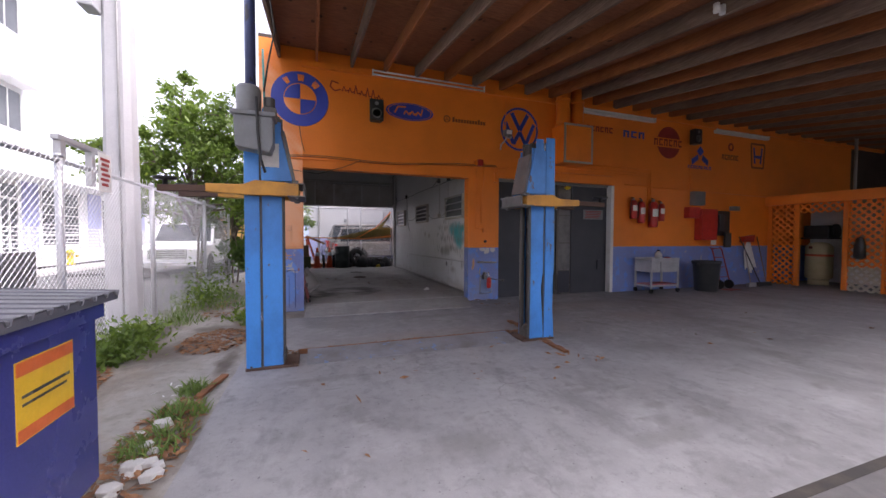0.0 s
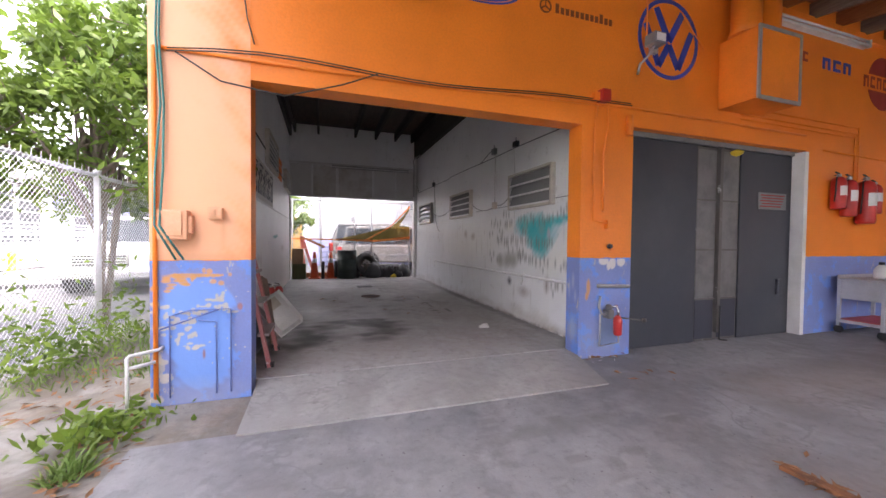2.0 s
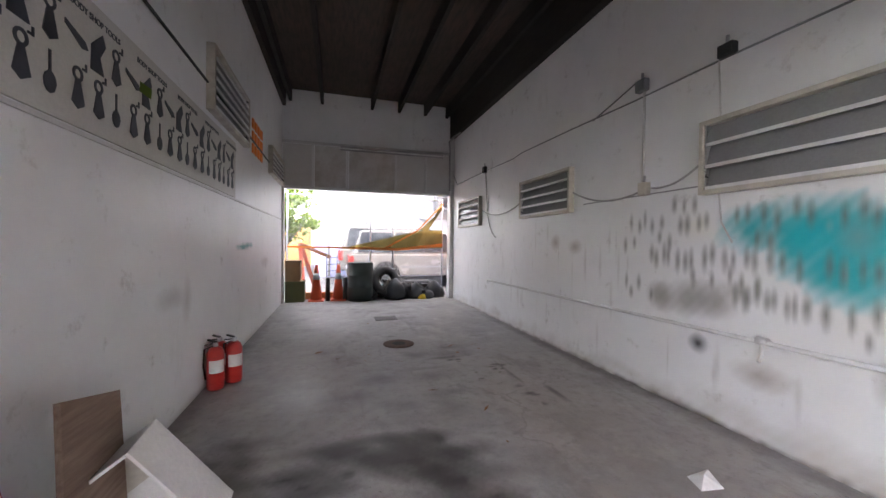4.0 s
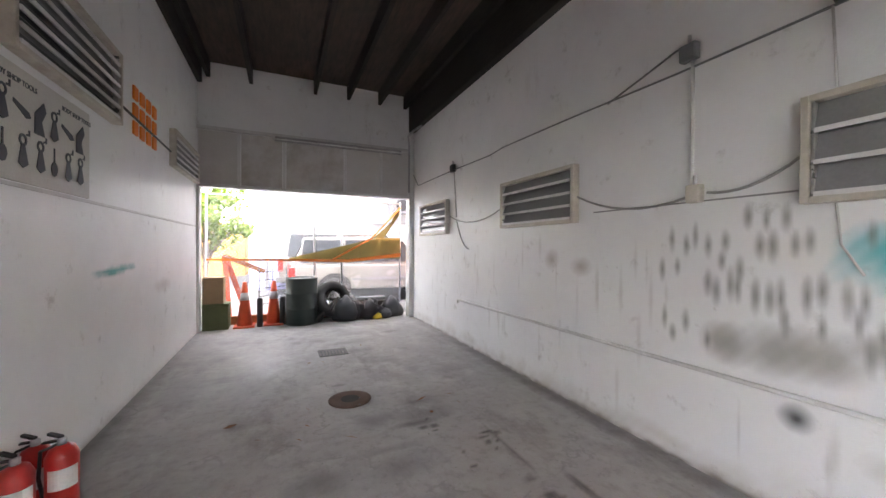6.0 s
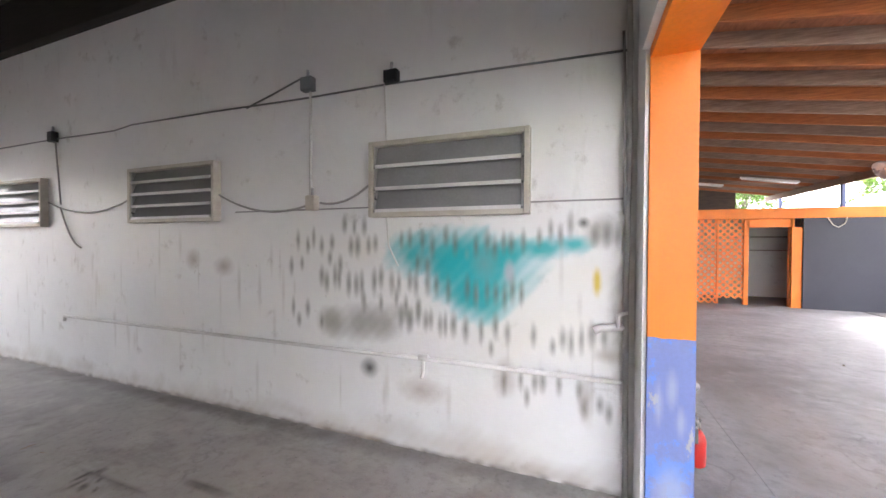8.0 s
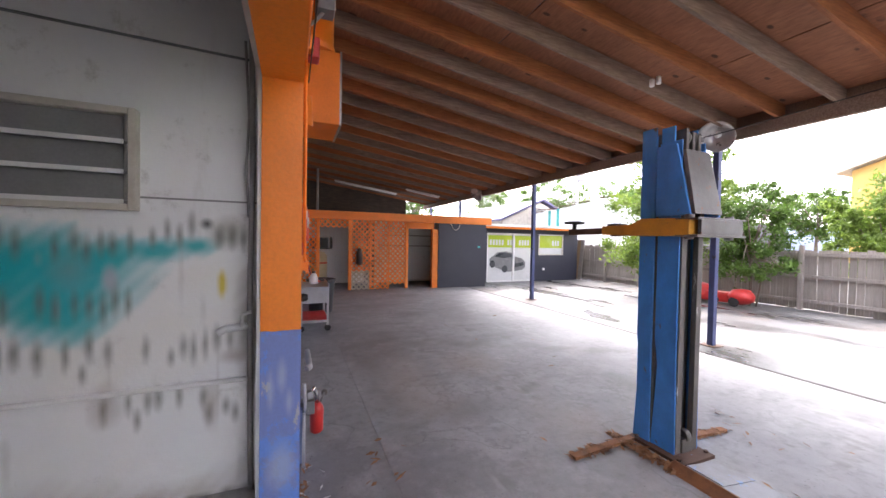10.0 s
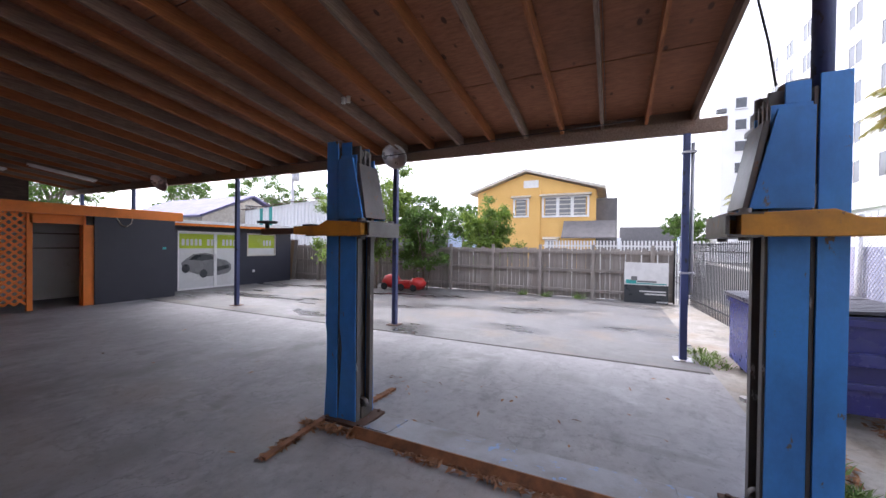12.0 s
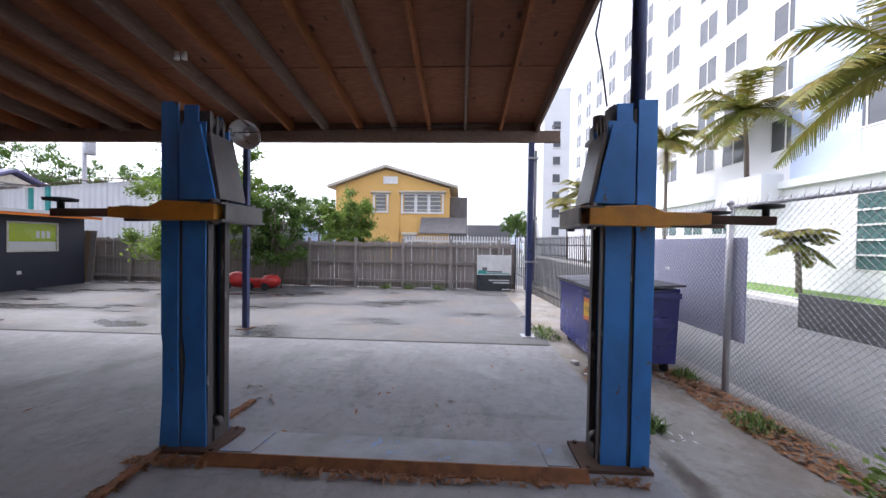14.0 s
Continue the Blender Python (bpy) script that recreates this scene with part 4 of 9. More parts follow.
def ring(g, cx, cz, r0, r1, y0=-0.006, y1=0.0, n=48, sx=1.0, sz=1.0):
    vs = []
    for k in range(n):
        a = 2 * math.pi * k / n
        c, s = math.cos(a), math.sin(a)
        vs += [(cx + r0 * c * sx, y0, cz + r0 * s * sz), (cx + r1 * c * sx, y0, cz + r1 * s * sz), (cx + r1 * c * sx, y1, cz + r1 * s * sz), (cx + r0 * c * sx, y1, cz + r0 * s * sz)]
    fs = []
    for k in range(n):
        j = (k + 1) % n
        for a in range(4):
            fs.append((k * 4 + a, k * 4 + (a + 1) % 4, j * 4 + (a + 1) % 4, j * 4 + a))
    return g.add(vs, fs)


def disc(g, cx, cz, r, y0, y1, n=40, sx=1.0, sz=1.0, a0=0.0, a1=2 * math.pi):
    pts = [(cx + r * sx * math.cos(a0 + (a1 - a0) * k / n), cz + r * sz * math.sin(a0 + (a1 - a0) * k / n)) for k in range(n if a1 - a0 > 6 else n + 1)]
    if a1 - a0 < 6:
        pts.append((cx, cz))
    return g.prism(pts, y0, y1, "y")


def stroke(g, pts, w, y0=-0.006, y1=0.0):
    for (a, b), (c, d) in zip(pts, pts[1:]):
        dx, dz = c - a, d - b
        ln = math.hypot(dx, dz)
        nx, nz = -dz / ln * w / 2, dx / ln * w / 2
        g.prism([(a + nx, b + nz), (a - nx, b - nz), (c - nx, d - nz), (c + nx, d + nz)], y0, y1, "y")
    return g


def wall_sign(name, base, label):
    return thing(name, base, label, "painted sign")


# roundel with quartered disc
cx, cz = -0.03, 3.66
s = wall_sign("roundel_sign", (cx, 0, cz - 0.47), "blue painted roundel with a quartered orange and blue centre")
part("outer_ring", ring(G(), cx, cz, 0.27, 0.47), LOGOBLUE, s)
for a in (0.5, 1.5):
    part("quarter", disc(G(), cx, cz, 0.255, -0.005, 0.0, 12, 1, 1, math.pi * a, math.pi * (a + 0.5)), LOGOBLUE, s)
for a, n in ((2.25, 3), (1.57, 4), (0.85, 4)):
    g = G()
    for k in range(n):
        b = a + (k - n / 2) * 0.07
        stroke(g, [(cx + 0.31 * math.cos(b), cz + 0.31 * math.sin(b)), (cx + 0.42 * math.cos(b), cz + 0.42 * math.sin(b))], 0.022, -0.009, -0.006)
    part("letter_block", g, ORANGE, s)
# script line
s = wall_sign("script_sign", (0.95, 0, 3.82), "dark red script lettering reduced to strokes")
g = G()
stroke(g, [(0.62, 4.02), (0.5, 4.05), (0.47, 3.95), (0.55, 3.88), (0.66, 3.92)], 0.022)
for k in range(7):
    u = 0.68 + k * 0.105
    w = 3.95 - k * 0.012
    stroke(g, [(u, w - 0.06), (u + 0.03, w + 0.03 + 0.07 * (k in (2, 4, 5))), (u + 0.06, w - 0.05), (u + 0.105, w - 0.03)], 0.016)
part("strokes", g, LOGORED, s)
# oval
s = wall_sign("oval_sign", (1.94, 0, 3.5), "blue painted oval with an orange inner line and strokes")
part("oval", disc(G(), 1.94, 3.665, 1, -0.005, 0, 40, 0.47, 0.165), LOGOBLUE, s)
part("border", ring(G(), 1.94, 3.665, 0.93, 0.965, -0.008, -0.005, 40, 0.45, 0.155), ORANGE, s)
g = G()
stroke(g, [(1.64, 3.62), (1.7, 3.74), (1.86, 3.75)], 0.03, -0.008, -0.005)
for k in range(3):
    stroke(g, [(1.82 + k * 0.12, 3.61), (1.86 + k * 0.12, 3.68), (1.92 + k * 0.12, 3.61), (1.95 + k * 0.12, 3.66 + 0.08 * (k == 2))], 0.026, -0.008, -0.005)
part("strokes", g, ORANGE, s)
# small word with a star ring
s = wall_sign("ringed_star_sign", (3.1, 0, 3.5), "small brown ring emblem and word bars")
g = ring(G(), 2.7, 3.62, 0.055, 0.07)
for a in (90, 210, 330):
    stroke(g, [(2.7, 3.62), (2.7 + 0.06 * math.cos(radians(a)), 3.62 + 0.06 * math.sin(radians(a)))], 0.012)
part("emblem", g, LOGOBROWN, s)
g = G()
for k in range(12):
    g.box(2.82 + k * 0.062, 2.862 + k * 0.062, -0.004, 0, 3.575, 3.64 + 0.03 * (k in (0, 9)))
part("word", g, LOGOBROWN, s)
# ring with two stacked wedges
cx, cz = 4.37, 3.58
s = wall_sign("ring_wedge_sign", (cx, 0, cz - 0.46), "blue painted ring around two stacked wedge strokes")
part("outer_ring", ring(G(), cx, cz, 0.415, 0.46), LOGOBLUE, s)
g = stroke(G(), [(cx - 0.2, cz + 0.33), (cx, cz - 0.02), (cx + 0.2, cz + 0.33)], 0.085)
g2 = stroke(G(), [(cx - 0.35, cz + 0.13), (cx - 0.15, cz - 0.32), (cx, cz + 0.0 - 0.06), (cx + 0.15, cz - 0.32), (cx + 0.35, cz + 0.13)], 0.08)
part("upper_wedge", g, LOGOBLUE, s)
part("lower_wedge", g2, LOGOBLUE, s)


def word_bars(name, x0, x1, z0, z1, n, material, label):
    s = wall_sign(name, ((x0 + x1) / 2, 0, z0), label)
    w = (x1 - x0) / n
    for k in range(n):
        g = G()
        a = x0 + k * w
        g.box(a, a + w * 0.22, -0.005, 0, z0, z1).box(a + w * 0.22, a + w * 0.72, -0.005, 0, z1 - (z1 - z0) * 0.25, z1)
        if k % 2:
            g.box(a + w * 0.22, a + w * 0.72, -0.005, 0, z0, z0 + (z1 - z0) * 0.25)
        else:
            g.box(a + w * 0.5, a + w * 0.72, -0.005, 0, z0, z1 - (z1 - z0) * 0.25)
        part("letter_block", g, material, s)
    return s


word_bars("red_word_sign", 6.15, 6.95, 3.74, 3.87, 6, LOGORED, "dark red painted word as plain blocks")
word_bars("blue_word_sign", 7.25, 7.98, 3.70, 3.86, 3, LOGOBLUE, "blue painted word as plain blocks")
s = word_bars("red_disc_sign", 8.25, 9.25, 3.60, 3.77, 6, LOGORED, "dark red disc crossed by a band of blocks")
part("disc", disc(G(), 8.75, 3.69, 0.40, -0.003, 0), LOGORED, s)
part("band", G().box(8.28, 9.22, -0.0045, -0.003, 3.565, 3.80), ORANGE, s)
s = word_bars("three_diamond_sign", 9.45, 10.35, 3.10, 3.18, 9, LOGOBLUE, "three blue painted diamonds over word blocks")
for dx, dz, a in ((0, 0.30, 0), (-0.19, 0.0, 0.5), (0.19, 0.0, -0.5)):
    cx, cz = 9.9 + dx, 3.34 + dz * 0.75
    pts = [(cx + 0.13 * math.cos(t) * (1.0) * (1 if k % 2 else 1) + a * 0.2 * math.sin(t), cz + 0.14 * math.sin(t)) for k, t in enumerate((0, math.pi / 2, math.pi, 1.5 * math.pi))]
    part("diamond", G().prism(pts, -0.005, 0, "y"), LOGOBLUE, s)
s = word_bars("small_red_sign", 10.75, 11.45, 3.42, 3.56, 6, LOGOBROWN, "small red ring over faded word blocks")
part("emblem", ring(G(), 11.1, 3.78, 0.06, 0.11), LOGORED, s)
s = wall_sign("square_emblem_sign", (12.25, 0, 3.3), "dark outlined rounded square with a blue upright mark")
g = stroke(G(), [(11.95, 3.95), (12.55, 3.95), (12.5, 3.28), (12.0, 3.28), (11.95, 3.95)], 0.05)
part("outline", g, LOGOBROWN, s)
g = stroke(G(), [(12.07, 3.85), (12.13, 3.4)], 0.06)
stroke(g, [(12.43, 3.85), (12.37, 3.4)], 0.06)
g.box(12.1, 12.4, -0.005, 0, 3.55, 3.63)
part("mark", g, LOGOBLUE, s)

# ---------------------------------------------------------------- fittings on the front wall


def batten_light(x0, x1, z):
    t = thing("batten_light", ((x0 + x1) / 2, -0.03, z), "white twin-tube batten light on the orange wall", "lamp", "wall batten lights")
    part("housing", G().prism([(-0.002, z - 0.05), (-0.002, z + 0.05), (-0.05, z + 0.03), (-0.05, z - 0.03)], x0, x1, "x"), TUBEWHITE, t, bevel=0.004)
    for dz in (-0.035, 0.035):
        part("tube", G().tube([(x0 + 0.03, -0.075, z + dz), (x1 - 0.03, -0.075, z + dz)], 0.016, 10), TUBEWHITE, t)
    for xx in (x0 + 0.01, x1 - 0.03):
        part("end_cap", G().box(xx, xx + 0.02, -0.1, -0.05, z - 0.055, z + 0.055), TUBEWHITE, t)


batten_light(1.2, 3.5, 4.28)
batten_light(5.96, 8.2, 4.17)
batten_light(10.4, 12.6, 4.14)


def speaker(x, z):
    t = thing("wall_speaker", (x, -0.02, z), "black box loudspeaker bracketed to the orange wall", "loudspeaker", "wall loudspeakers")
    part("cabinet", G().prism([(x - 0.13, -0.2), (x + 0.13, -0.2), (x + 0.1, -0.03), (x - 0.1, -0.03)], z - 0.19, z + 0.19, "z"), BLACK, t, bevel=0.012)
    part("woofer", G().lathe((x, -0.2, z - 0.06), [(0.09, 0), (0.085, 0.008), (0.05, -0.012), (0.02, -0.004)], 20, (0, -1, 0)), GREYBOX, t, "grey speaker cone")
    part("tweeter", G().lathe((x, -0.2, z + 0.11), [(0.035, 0), (0.03, 0.008), (0.01, 0.004)], 14, (0, -1, 0)), GREYBOX, t)
    part("bracket", G().box(x - 0.03, x + 0.03, -0.04, 0, z - 0.05, z + 0.05), BLACK, t)


speaker(1.27, 3.57)
speaker(9.55, 3.88)
t = thing("security_floodlight", (4.02, 0, 3.3), "small boxy floodlight on a bent conduit", "lamp")
part("lamp_box", G().box(3.9, 4.06, -0.24, -0.1, 3.36, 3.48), GREYBOX, t, bevel=0.012)
part("lens", G().box(3.92, 4.04, -0.247, -0.241, 3.38, 3.46), TUBEWHITE, t)
part("stem", G().tube([(3.98, -0.16, 3.37), (3.96, -0.1, 3.28), (3.9, -0.05, 3.2), (3.9, -0.02, 3.1)], 0.014, 8), GALV, t)
part("junction_box", G().box(4.07, 4.15, -0.06, 0, 3.36, 3.46), GALV, t, bevel=0.005)
t = thing("alarm_bell", (3.41, -0.04, 2.74), "small dark red alarm box over the pier", "alarm")
part("box", G().box(3.36, 3.47, -0.1, 0, 2.72, 2.85), RED, t, bevel=0.012)
part("back_box", G().box(3.29, 3.36, -0.06, 0, 2.73, 2.82), ORANGE, t, bevel=0.006)
t = thing("duct_box", (5.56, -0.2, 2.87), "orange sheet-metal air duct box with twin risers", "air duct")
part("box", G().box(5.2, 5.93, -0.43, 0, 2.87, 3.68), ORANGE, t, bevel=0.008)
g = G().box(5.19, 5.94, -0.45, -0.43, 3.65, 3.69).box(5.19, 5.94, -0.45, -0.43, 2.86, 2.90).box(5.19, 5.23, -0.45, -0.43, 2.9, 3.65).box(5.9, 5.94, -0.45, -0.43, 2.9, 3.65)
part("grille_frame", g, GALV, t, "bare metal grille frame")
part("grille", G().box(5.23, 5.9, -0.442, -0.432, 2.9, 3.65), ORANGE, t)
for xx, r in ((5.32, 0.15), (5.7, 0.13)):
    part("riser", G().lathe((xx, -0.22, 3.68), [(r + 0.03, 0), (r, 0.1), (r, 0.9)], 20), ORANGE, t)
    part("collar", G().lathe((xx, -0.22, 4.2), [(r + 0.015, 0), (r + 0.015, 0.05)], 20), ORANGE, t)
# conduits and cables along the wall
g = G().tube([(-0.64, -0.015, 2.62), (0.8, -0.015, 2.63), (1.6, -0.015, 2.64), (3.3, -0.015, 2.70), (3.9, -0.015, 2.72), (6.9, -0.015, 2.72)], 0.014, 8)
g.tube([(-0.64, -0.015, 2.62), (-0.64, -0.015, -0.0)], 0.016, 8)
cd = single("wall_conduit", g, ORANGE, "painted-over conduit run along the orange wall", "conduit", base=(-0.64, 0, 0))
for k in range(2):
    pts = [(-0.62 + 0.018 * k, -0.03 - 0.008 * k, 4.4), (-0.6 + 0.015 * k, -0.03, 3.4), (-0.62 + 0.02 * k, -0.035, 2.7), (-0.59 + 0.02 * k, -0.035, 2.2), (-0.63 + 0.05 * k, -0.035, 1.7), (-0.6 + 0.03 * k, -0.13, 1.3), (-0.5 + 0.05 * k, -0.04, 1.05)]
    single("pier_cable", G().tube(pts, 0.008, 6), TEALCABLE, "teal cable hanging down the pier", "cable", "pier cables", base=pts[-1])
g = G()
for off, zz in ((0.0, 0.0), (0.02, -0.03)):
    pts = []
    for k in range(15):
        u = k / 14
        pts.append((-0.55 + u * 4.35, -0.03 - off, 2.62 + 0.14 * u + 0.06 * math.sin(u * 9) * (1 - u) + zz))
    g.tube(pts, 0.005, 6)
g.tube([(-0.5, -0.03, 2.6), (-0.2, -0.04, 2.42), (0.25, -0.03, 2.37), (0.7, -0.04, 2.52), (1.0, -0.03, 2.66)], 0.006, 6)
g.tube([(-0.05, -0.02, 3.2), (-0.02, -0.03, 2.95), (0.03, -0.02, 2.75)], 0.005, 6)
single("slack_cable", g, CABLE, "slack dark cable drooping along the wall", "cable", base=(0, -0.03, 2.4))
runs = [([(5.6, -0.015, zz), (8.0, -0.015, zz), (8.0 + (zz - 2.7) * 0.6, -0.015, zz), (8.0 + (zz - 2.7) * 0.6, -0.015, 2.05)], 0.011) for zz in (2.80, 2.86, 2.95)]
runs += [([(7.3, -0.02, 2.55), (13.0, -0.02, 2.45)], 0.012), ([(9.5, -0.02, 3.66), (9.5, -0.02, 2.5)], 0.01), ([(6.0, -0.02, 4.32), (9.4, -0.02, 4.30), (9.55, -0.02, 4.1)], 0.012),
         ([(4.02, -0.02, 4.25), (4.02, -0.02, 3.45)], 0.01), ([(4.55, -0.02, 3.9), (4.92, -0.02, 3.55)], 0.006)]
for pts, rad in runs:
    single("wall_pipe", G().tube(pts, rad, 6), ORANGE, "orange painted-over pipe on the wall", "pipe", "painted wall pipes", base=pts[-1])
t = thing("meter_box", (-0.49, -0.05, 1.2), "peach painted-over electric box on the pier, daylight glare in its colour", "electric box")
part("box", G().box(-0.60, -0.41, -0.10, 0, 1.2, 1.42), PEACH, t, bevel=0.01)
part("cover", G().box(-0.59, -0.44, -0.112, -0.1, 1.23, 1.41), PEACH, t, bevel=0.005)
part("knockout", G().box(-0.41, -0.385, -0.08, -0.02, 1.25, 1.38), PEACH, t, bevel=0.006)
t = thing("socket_box", (-0.24, -0.04, 1.36), "small peach painted-over socket box, daylight glare in its colour", "electric box")
part("box", G().box(-0.29, -0.19, -0.06, 0, 1.36, 1.45), PEACH, t, bevel=0.008)
part("lever", G().box(-0.26, -0.235, -0.075, -0.06, 1.39, 1.43), PEACH, t, bevel=0.003)
g = G().tube([(-0.55, -0.02, 0.0), (-0.55, -0.02, 0.62), (-0.42, -0.02, 0.66), (-0.14, -0.02, 0.66), (-0.14, -0.02, 0.0)], 0.006, 6)
g.tube([(-0.62, -0.02, 0.52), (-0.22, -0.03, 0.66)], 0.006, 6).tube([(-0.36, -0.02, 0.58), (-0.24, -0.02, 0.56), (-0.24, -0.02, 0.0)], 0.006, 6)
single("thin_pipe", g, surf("blue_overpainted_pipe", (0.12, 0.17, 0.42), None, 0.5), "thin blue painted-over pipes on the pier", "pipe", base=(-0.4, -0.02, 0))
g = G().tube([(-0.74, -0.2, -0.07), (-0.74, -0.2, 0.37), (-0.73, -0.19, 0.385), (-0.60, -0.06, 0.385), (-0.60, -0.0, 0.385)], 0.013, 8).tube([(-0.74, -0.2, 0.30), (-0.62, -0.08, 0.30)], 0.013, 8)
single("standpipe_tap", g, WHITEP, "white plastic water pipes beside the pier", "pipe", base=(-0.74, -0.2, -0.07))
# middle pier: pipes, small extinguisher, hook
g = G().tube([(3.36, -0.02, 2.7), (3.33, -0.02, 2.4), (3.33, -0.02, 1.45), (3.42, -0.03, 1.43), (3.56, -0.03, 1.42)], 0.01, 6)
g.tube([(3.5, -0.02, 2.75), (3.52, -0.02, 2.5), (3.46, -0.02, 2.2), (3.46, -0.02, 1.55)], 0.012, 6).box(3.5, 3.58, -0.05, 0, 1.36, 1.45)
g.tube([(3.78, -0.04, 2.62), (3.78, -0.05, 2.4)], 0.035, 10)
single("pier_pipe", g, ORANGE, "orange painted-over pipes on the middle pier", "pipe", base=(3.45, 0, 1.36))
single("black_plug", G().lathe((3.56, 0, 1.17), [(0.02, 0), (0.03, 0.02), (0.02, 0.05)], 10, (0, -1, 0)), BLACK, "black rubber plug on the pier", "plug", base=(3.56, 0, 1.15))
t = thing("regulator", (3.6, -0.08, 0.05), "small red air filter bottle on wall piping", "air regulator")
part("bottle", G().lathe((3.60, -0.12, 0.20), [(0.03, 0), (0.045, 0.015), (0.047, 0.16), (0.04, 0.19), (0.022, 0.215)], 16), RED, t)
part("back_plate", G().box(3.45, 3.68, -0.022, -0.006, 0.08, 0.44), surf("blue_overpainted_plate", (0.19, 0.25, 0.42), None, 0.5, big=4), t, "blue painted-over backing plate", bevel=0.004)
part("rail", G().tube([(3.38, -0.04, 0.735), (3.40, -0.06, 0.74), (3.8, -0.06, 0.725)], 0.02, 8), PIPEGREY, t, "grey pipe rail")
part("pipework", G().tube([(3.44, -0.03, 0.62), (3.42, -0.035, 0.5), (3.46, -0.04, 0.42), (3.5, -0.05, 0.42)], 0.013, 6).tube([(3.44, -0.03, 0.42), (3.44, -0.03, 0.07), (3.7, -0.03, 0.09), (3.7, -0.03, 0.42)], 0.012, 6), PIPEGREY, t, "bent grey pipes round the plate")
part("valve", G().box(3.49, 3.57, -0.1, -0.01, 0.38, 0.47).lathe((3.53, -0.06, 0.47), [(0.03, 0), (0.04, 0.02), (0.025, 0.06)], 10), LIFTGREY, t, "worn brass-grey valve block", bevel=0.008)
part("elbow", G().tube([(3.55, -0.07, 0.5), (3.6, -0.1, 0.52), (3.605, -0.12, 0.46), (3.60, -0.12, 0.41)], 0.014, 8), CHROME, t, "bright pipe elbow")
part("hook_rod", G().tube([(3.6, -0.14, 0.40), (3.86, -0.19, 0.365)], 0.009, 6).lathe((3.86, -0.19, 0.365), [(0.012, 0), (0.026, 0.02), (0.02, 0.05)], 8, (1, -0.1, -0.1)), LIFTDARK, t, "thin rod with a worn knob")

# ---------------------------------------------------------------- along the wall: extinguishers, cabinets, cart, bin


def extinguisher(x, y, z, h, r, name="fire_extinguisher", group="wall extinguishers", label="red fire extinguisher with a white label hung on the wall", face=(0, -1)):
    t = thing(name, (x, y, z), label, "fire extinguisher", group)
    part("cylinder", G().lathe((x, y, z), [(r * 0.9, 0), (r, h * 0.05), (r, h * 0.74), (r * 0.75, h * 0.84), (r * 0.35, h * 0.88)], 20), RED, t)
    part("valve", G().lathe((x, y, z + h * 0.88), [(r * 0.3, 0), (r * 0.3, h * 0.07), (r * 0.2, h * 0.08)], 10), GALV, t)
    part("handle", G().beam((x, y, z + h * 0.97), (x + face[1] * 0.1 + 0.02, y + face[0] * 0.08, z + h), 0.02, 0.014).beam((x, y, z + h * 0.93), (x + face[1] * 0.1, y + face[0] * 0.06, z + h * 0.9), 0.02, 0.01), BLACK, t)
    n = 10
    vs, fs = [], []
    for k in range(n):
        a = math.atan2(face[1], face[0]) + (k / (n - 1) - 0.5) * 1.9
        for zz in (z + h * 0.36, z + h * 0.62):
            vs.append((x + (r + 0.002) * math.cos(a), y + (r + 0.002) * math.sin(a), zz))
    fs = [(2 * k, 2 * k + 2, 2 * k + 3, 2 * k + 1) for k in range(n - 1)]
    part("label", G().add(vs, fs), PAPER, t, "white printed label", fix=False)
    part("hose", G().tube([(x, y, z + h * 0.9), (x - 0.6 * r * 1.9, y - 0.02, z + h * 0.84), (x - r * 1.25, y - 0.02, z + h * 0.5), (x - r * 1.1, y, z + h * 0.2)], 0.009, 6), BLACK, t)
    return t


for xx, zz, hh, rr in ((7.52, 1.72, 0.52, 0.085), (7.76, 1.62, 0.6, 0.09), (8.13, 1.52, 0.72, 0.11), (8.43, 1.68, 0.5, 0.08)):
    extinguisher(xx, -rr - 0.01, zz, hh, rr, face=(0, -1))
t = thing("hose_cabinet", (9.9, -0.1, 1.15), "red steel cabinet open on the orange wall", "cabinet")
part("body", G().box(9.75, 10.35, -0.2, 0, 1.2, 2.02), RED, t, bevel=0.008)
part("small_box", G().box(9.35, 9.76, -0.15, 0, 1.78, 2.06), RED, t, bevel=0.008)
single("breaker_box", G().box(9.55, 9.95, -0.14, 0, 2.12, 2.48), GREYBOX, "grey electric breaker box on the wall", "electric box", base=(9.75, -0.07, 2.12), bevel=0.01)
t = thing("tool_rack", (10.7, -0.05, 1.0), "black panel hung with dark tools", "tool rack")
part("board", G().box(10.4, 11.05, -0.06, 0, 1.32, 2.0), BLACK, t, bevel=0.006)
part("gloves", G().box(10.8, 11.05, -0.12, -0.06, 1.0, 1.4).box(10.55, 10.75, -0.12, -0.06, 1.45, 1.9), TRASH, t, bevel=0.02)
part("hook", G().box(11.1, 11.4, -0.1, 0, 2.02, 2.14), GREYBOX, t, bevel=0.008)
single("paper_note", G().box(10.1, 10.3, -0.207, -0.201, 1.08, 1.2), PAPER, "white slip of paper on the cabinet", "note", base=(10.2, -0.2, 1.08))
single("red_bracket", G().prism([(11.55, 1.15), (12.0, 1.15), (12.05, 1.35), (11.6, 1.3)], -0.12, 0, "y"), LOGORED, "dark red bracket on the wall", "bracket", base=(11.8, -0.05, 1.15), bevel=0.01)
t = thing("tool_cart", (8.1, -0.32, YARD_Z), "light grey steel tool cart with drawers and a red tray", "tool cart")
cx0, cx1, cy0, cy1 = 7.6, 8.5, -0.56, -0.08
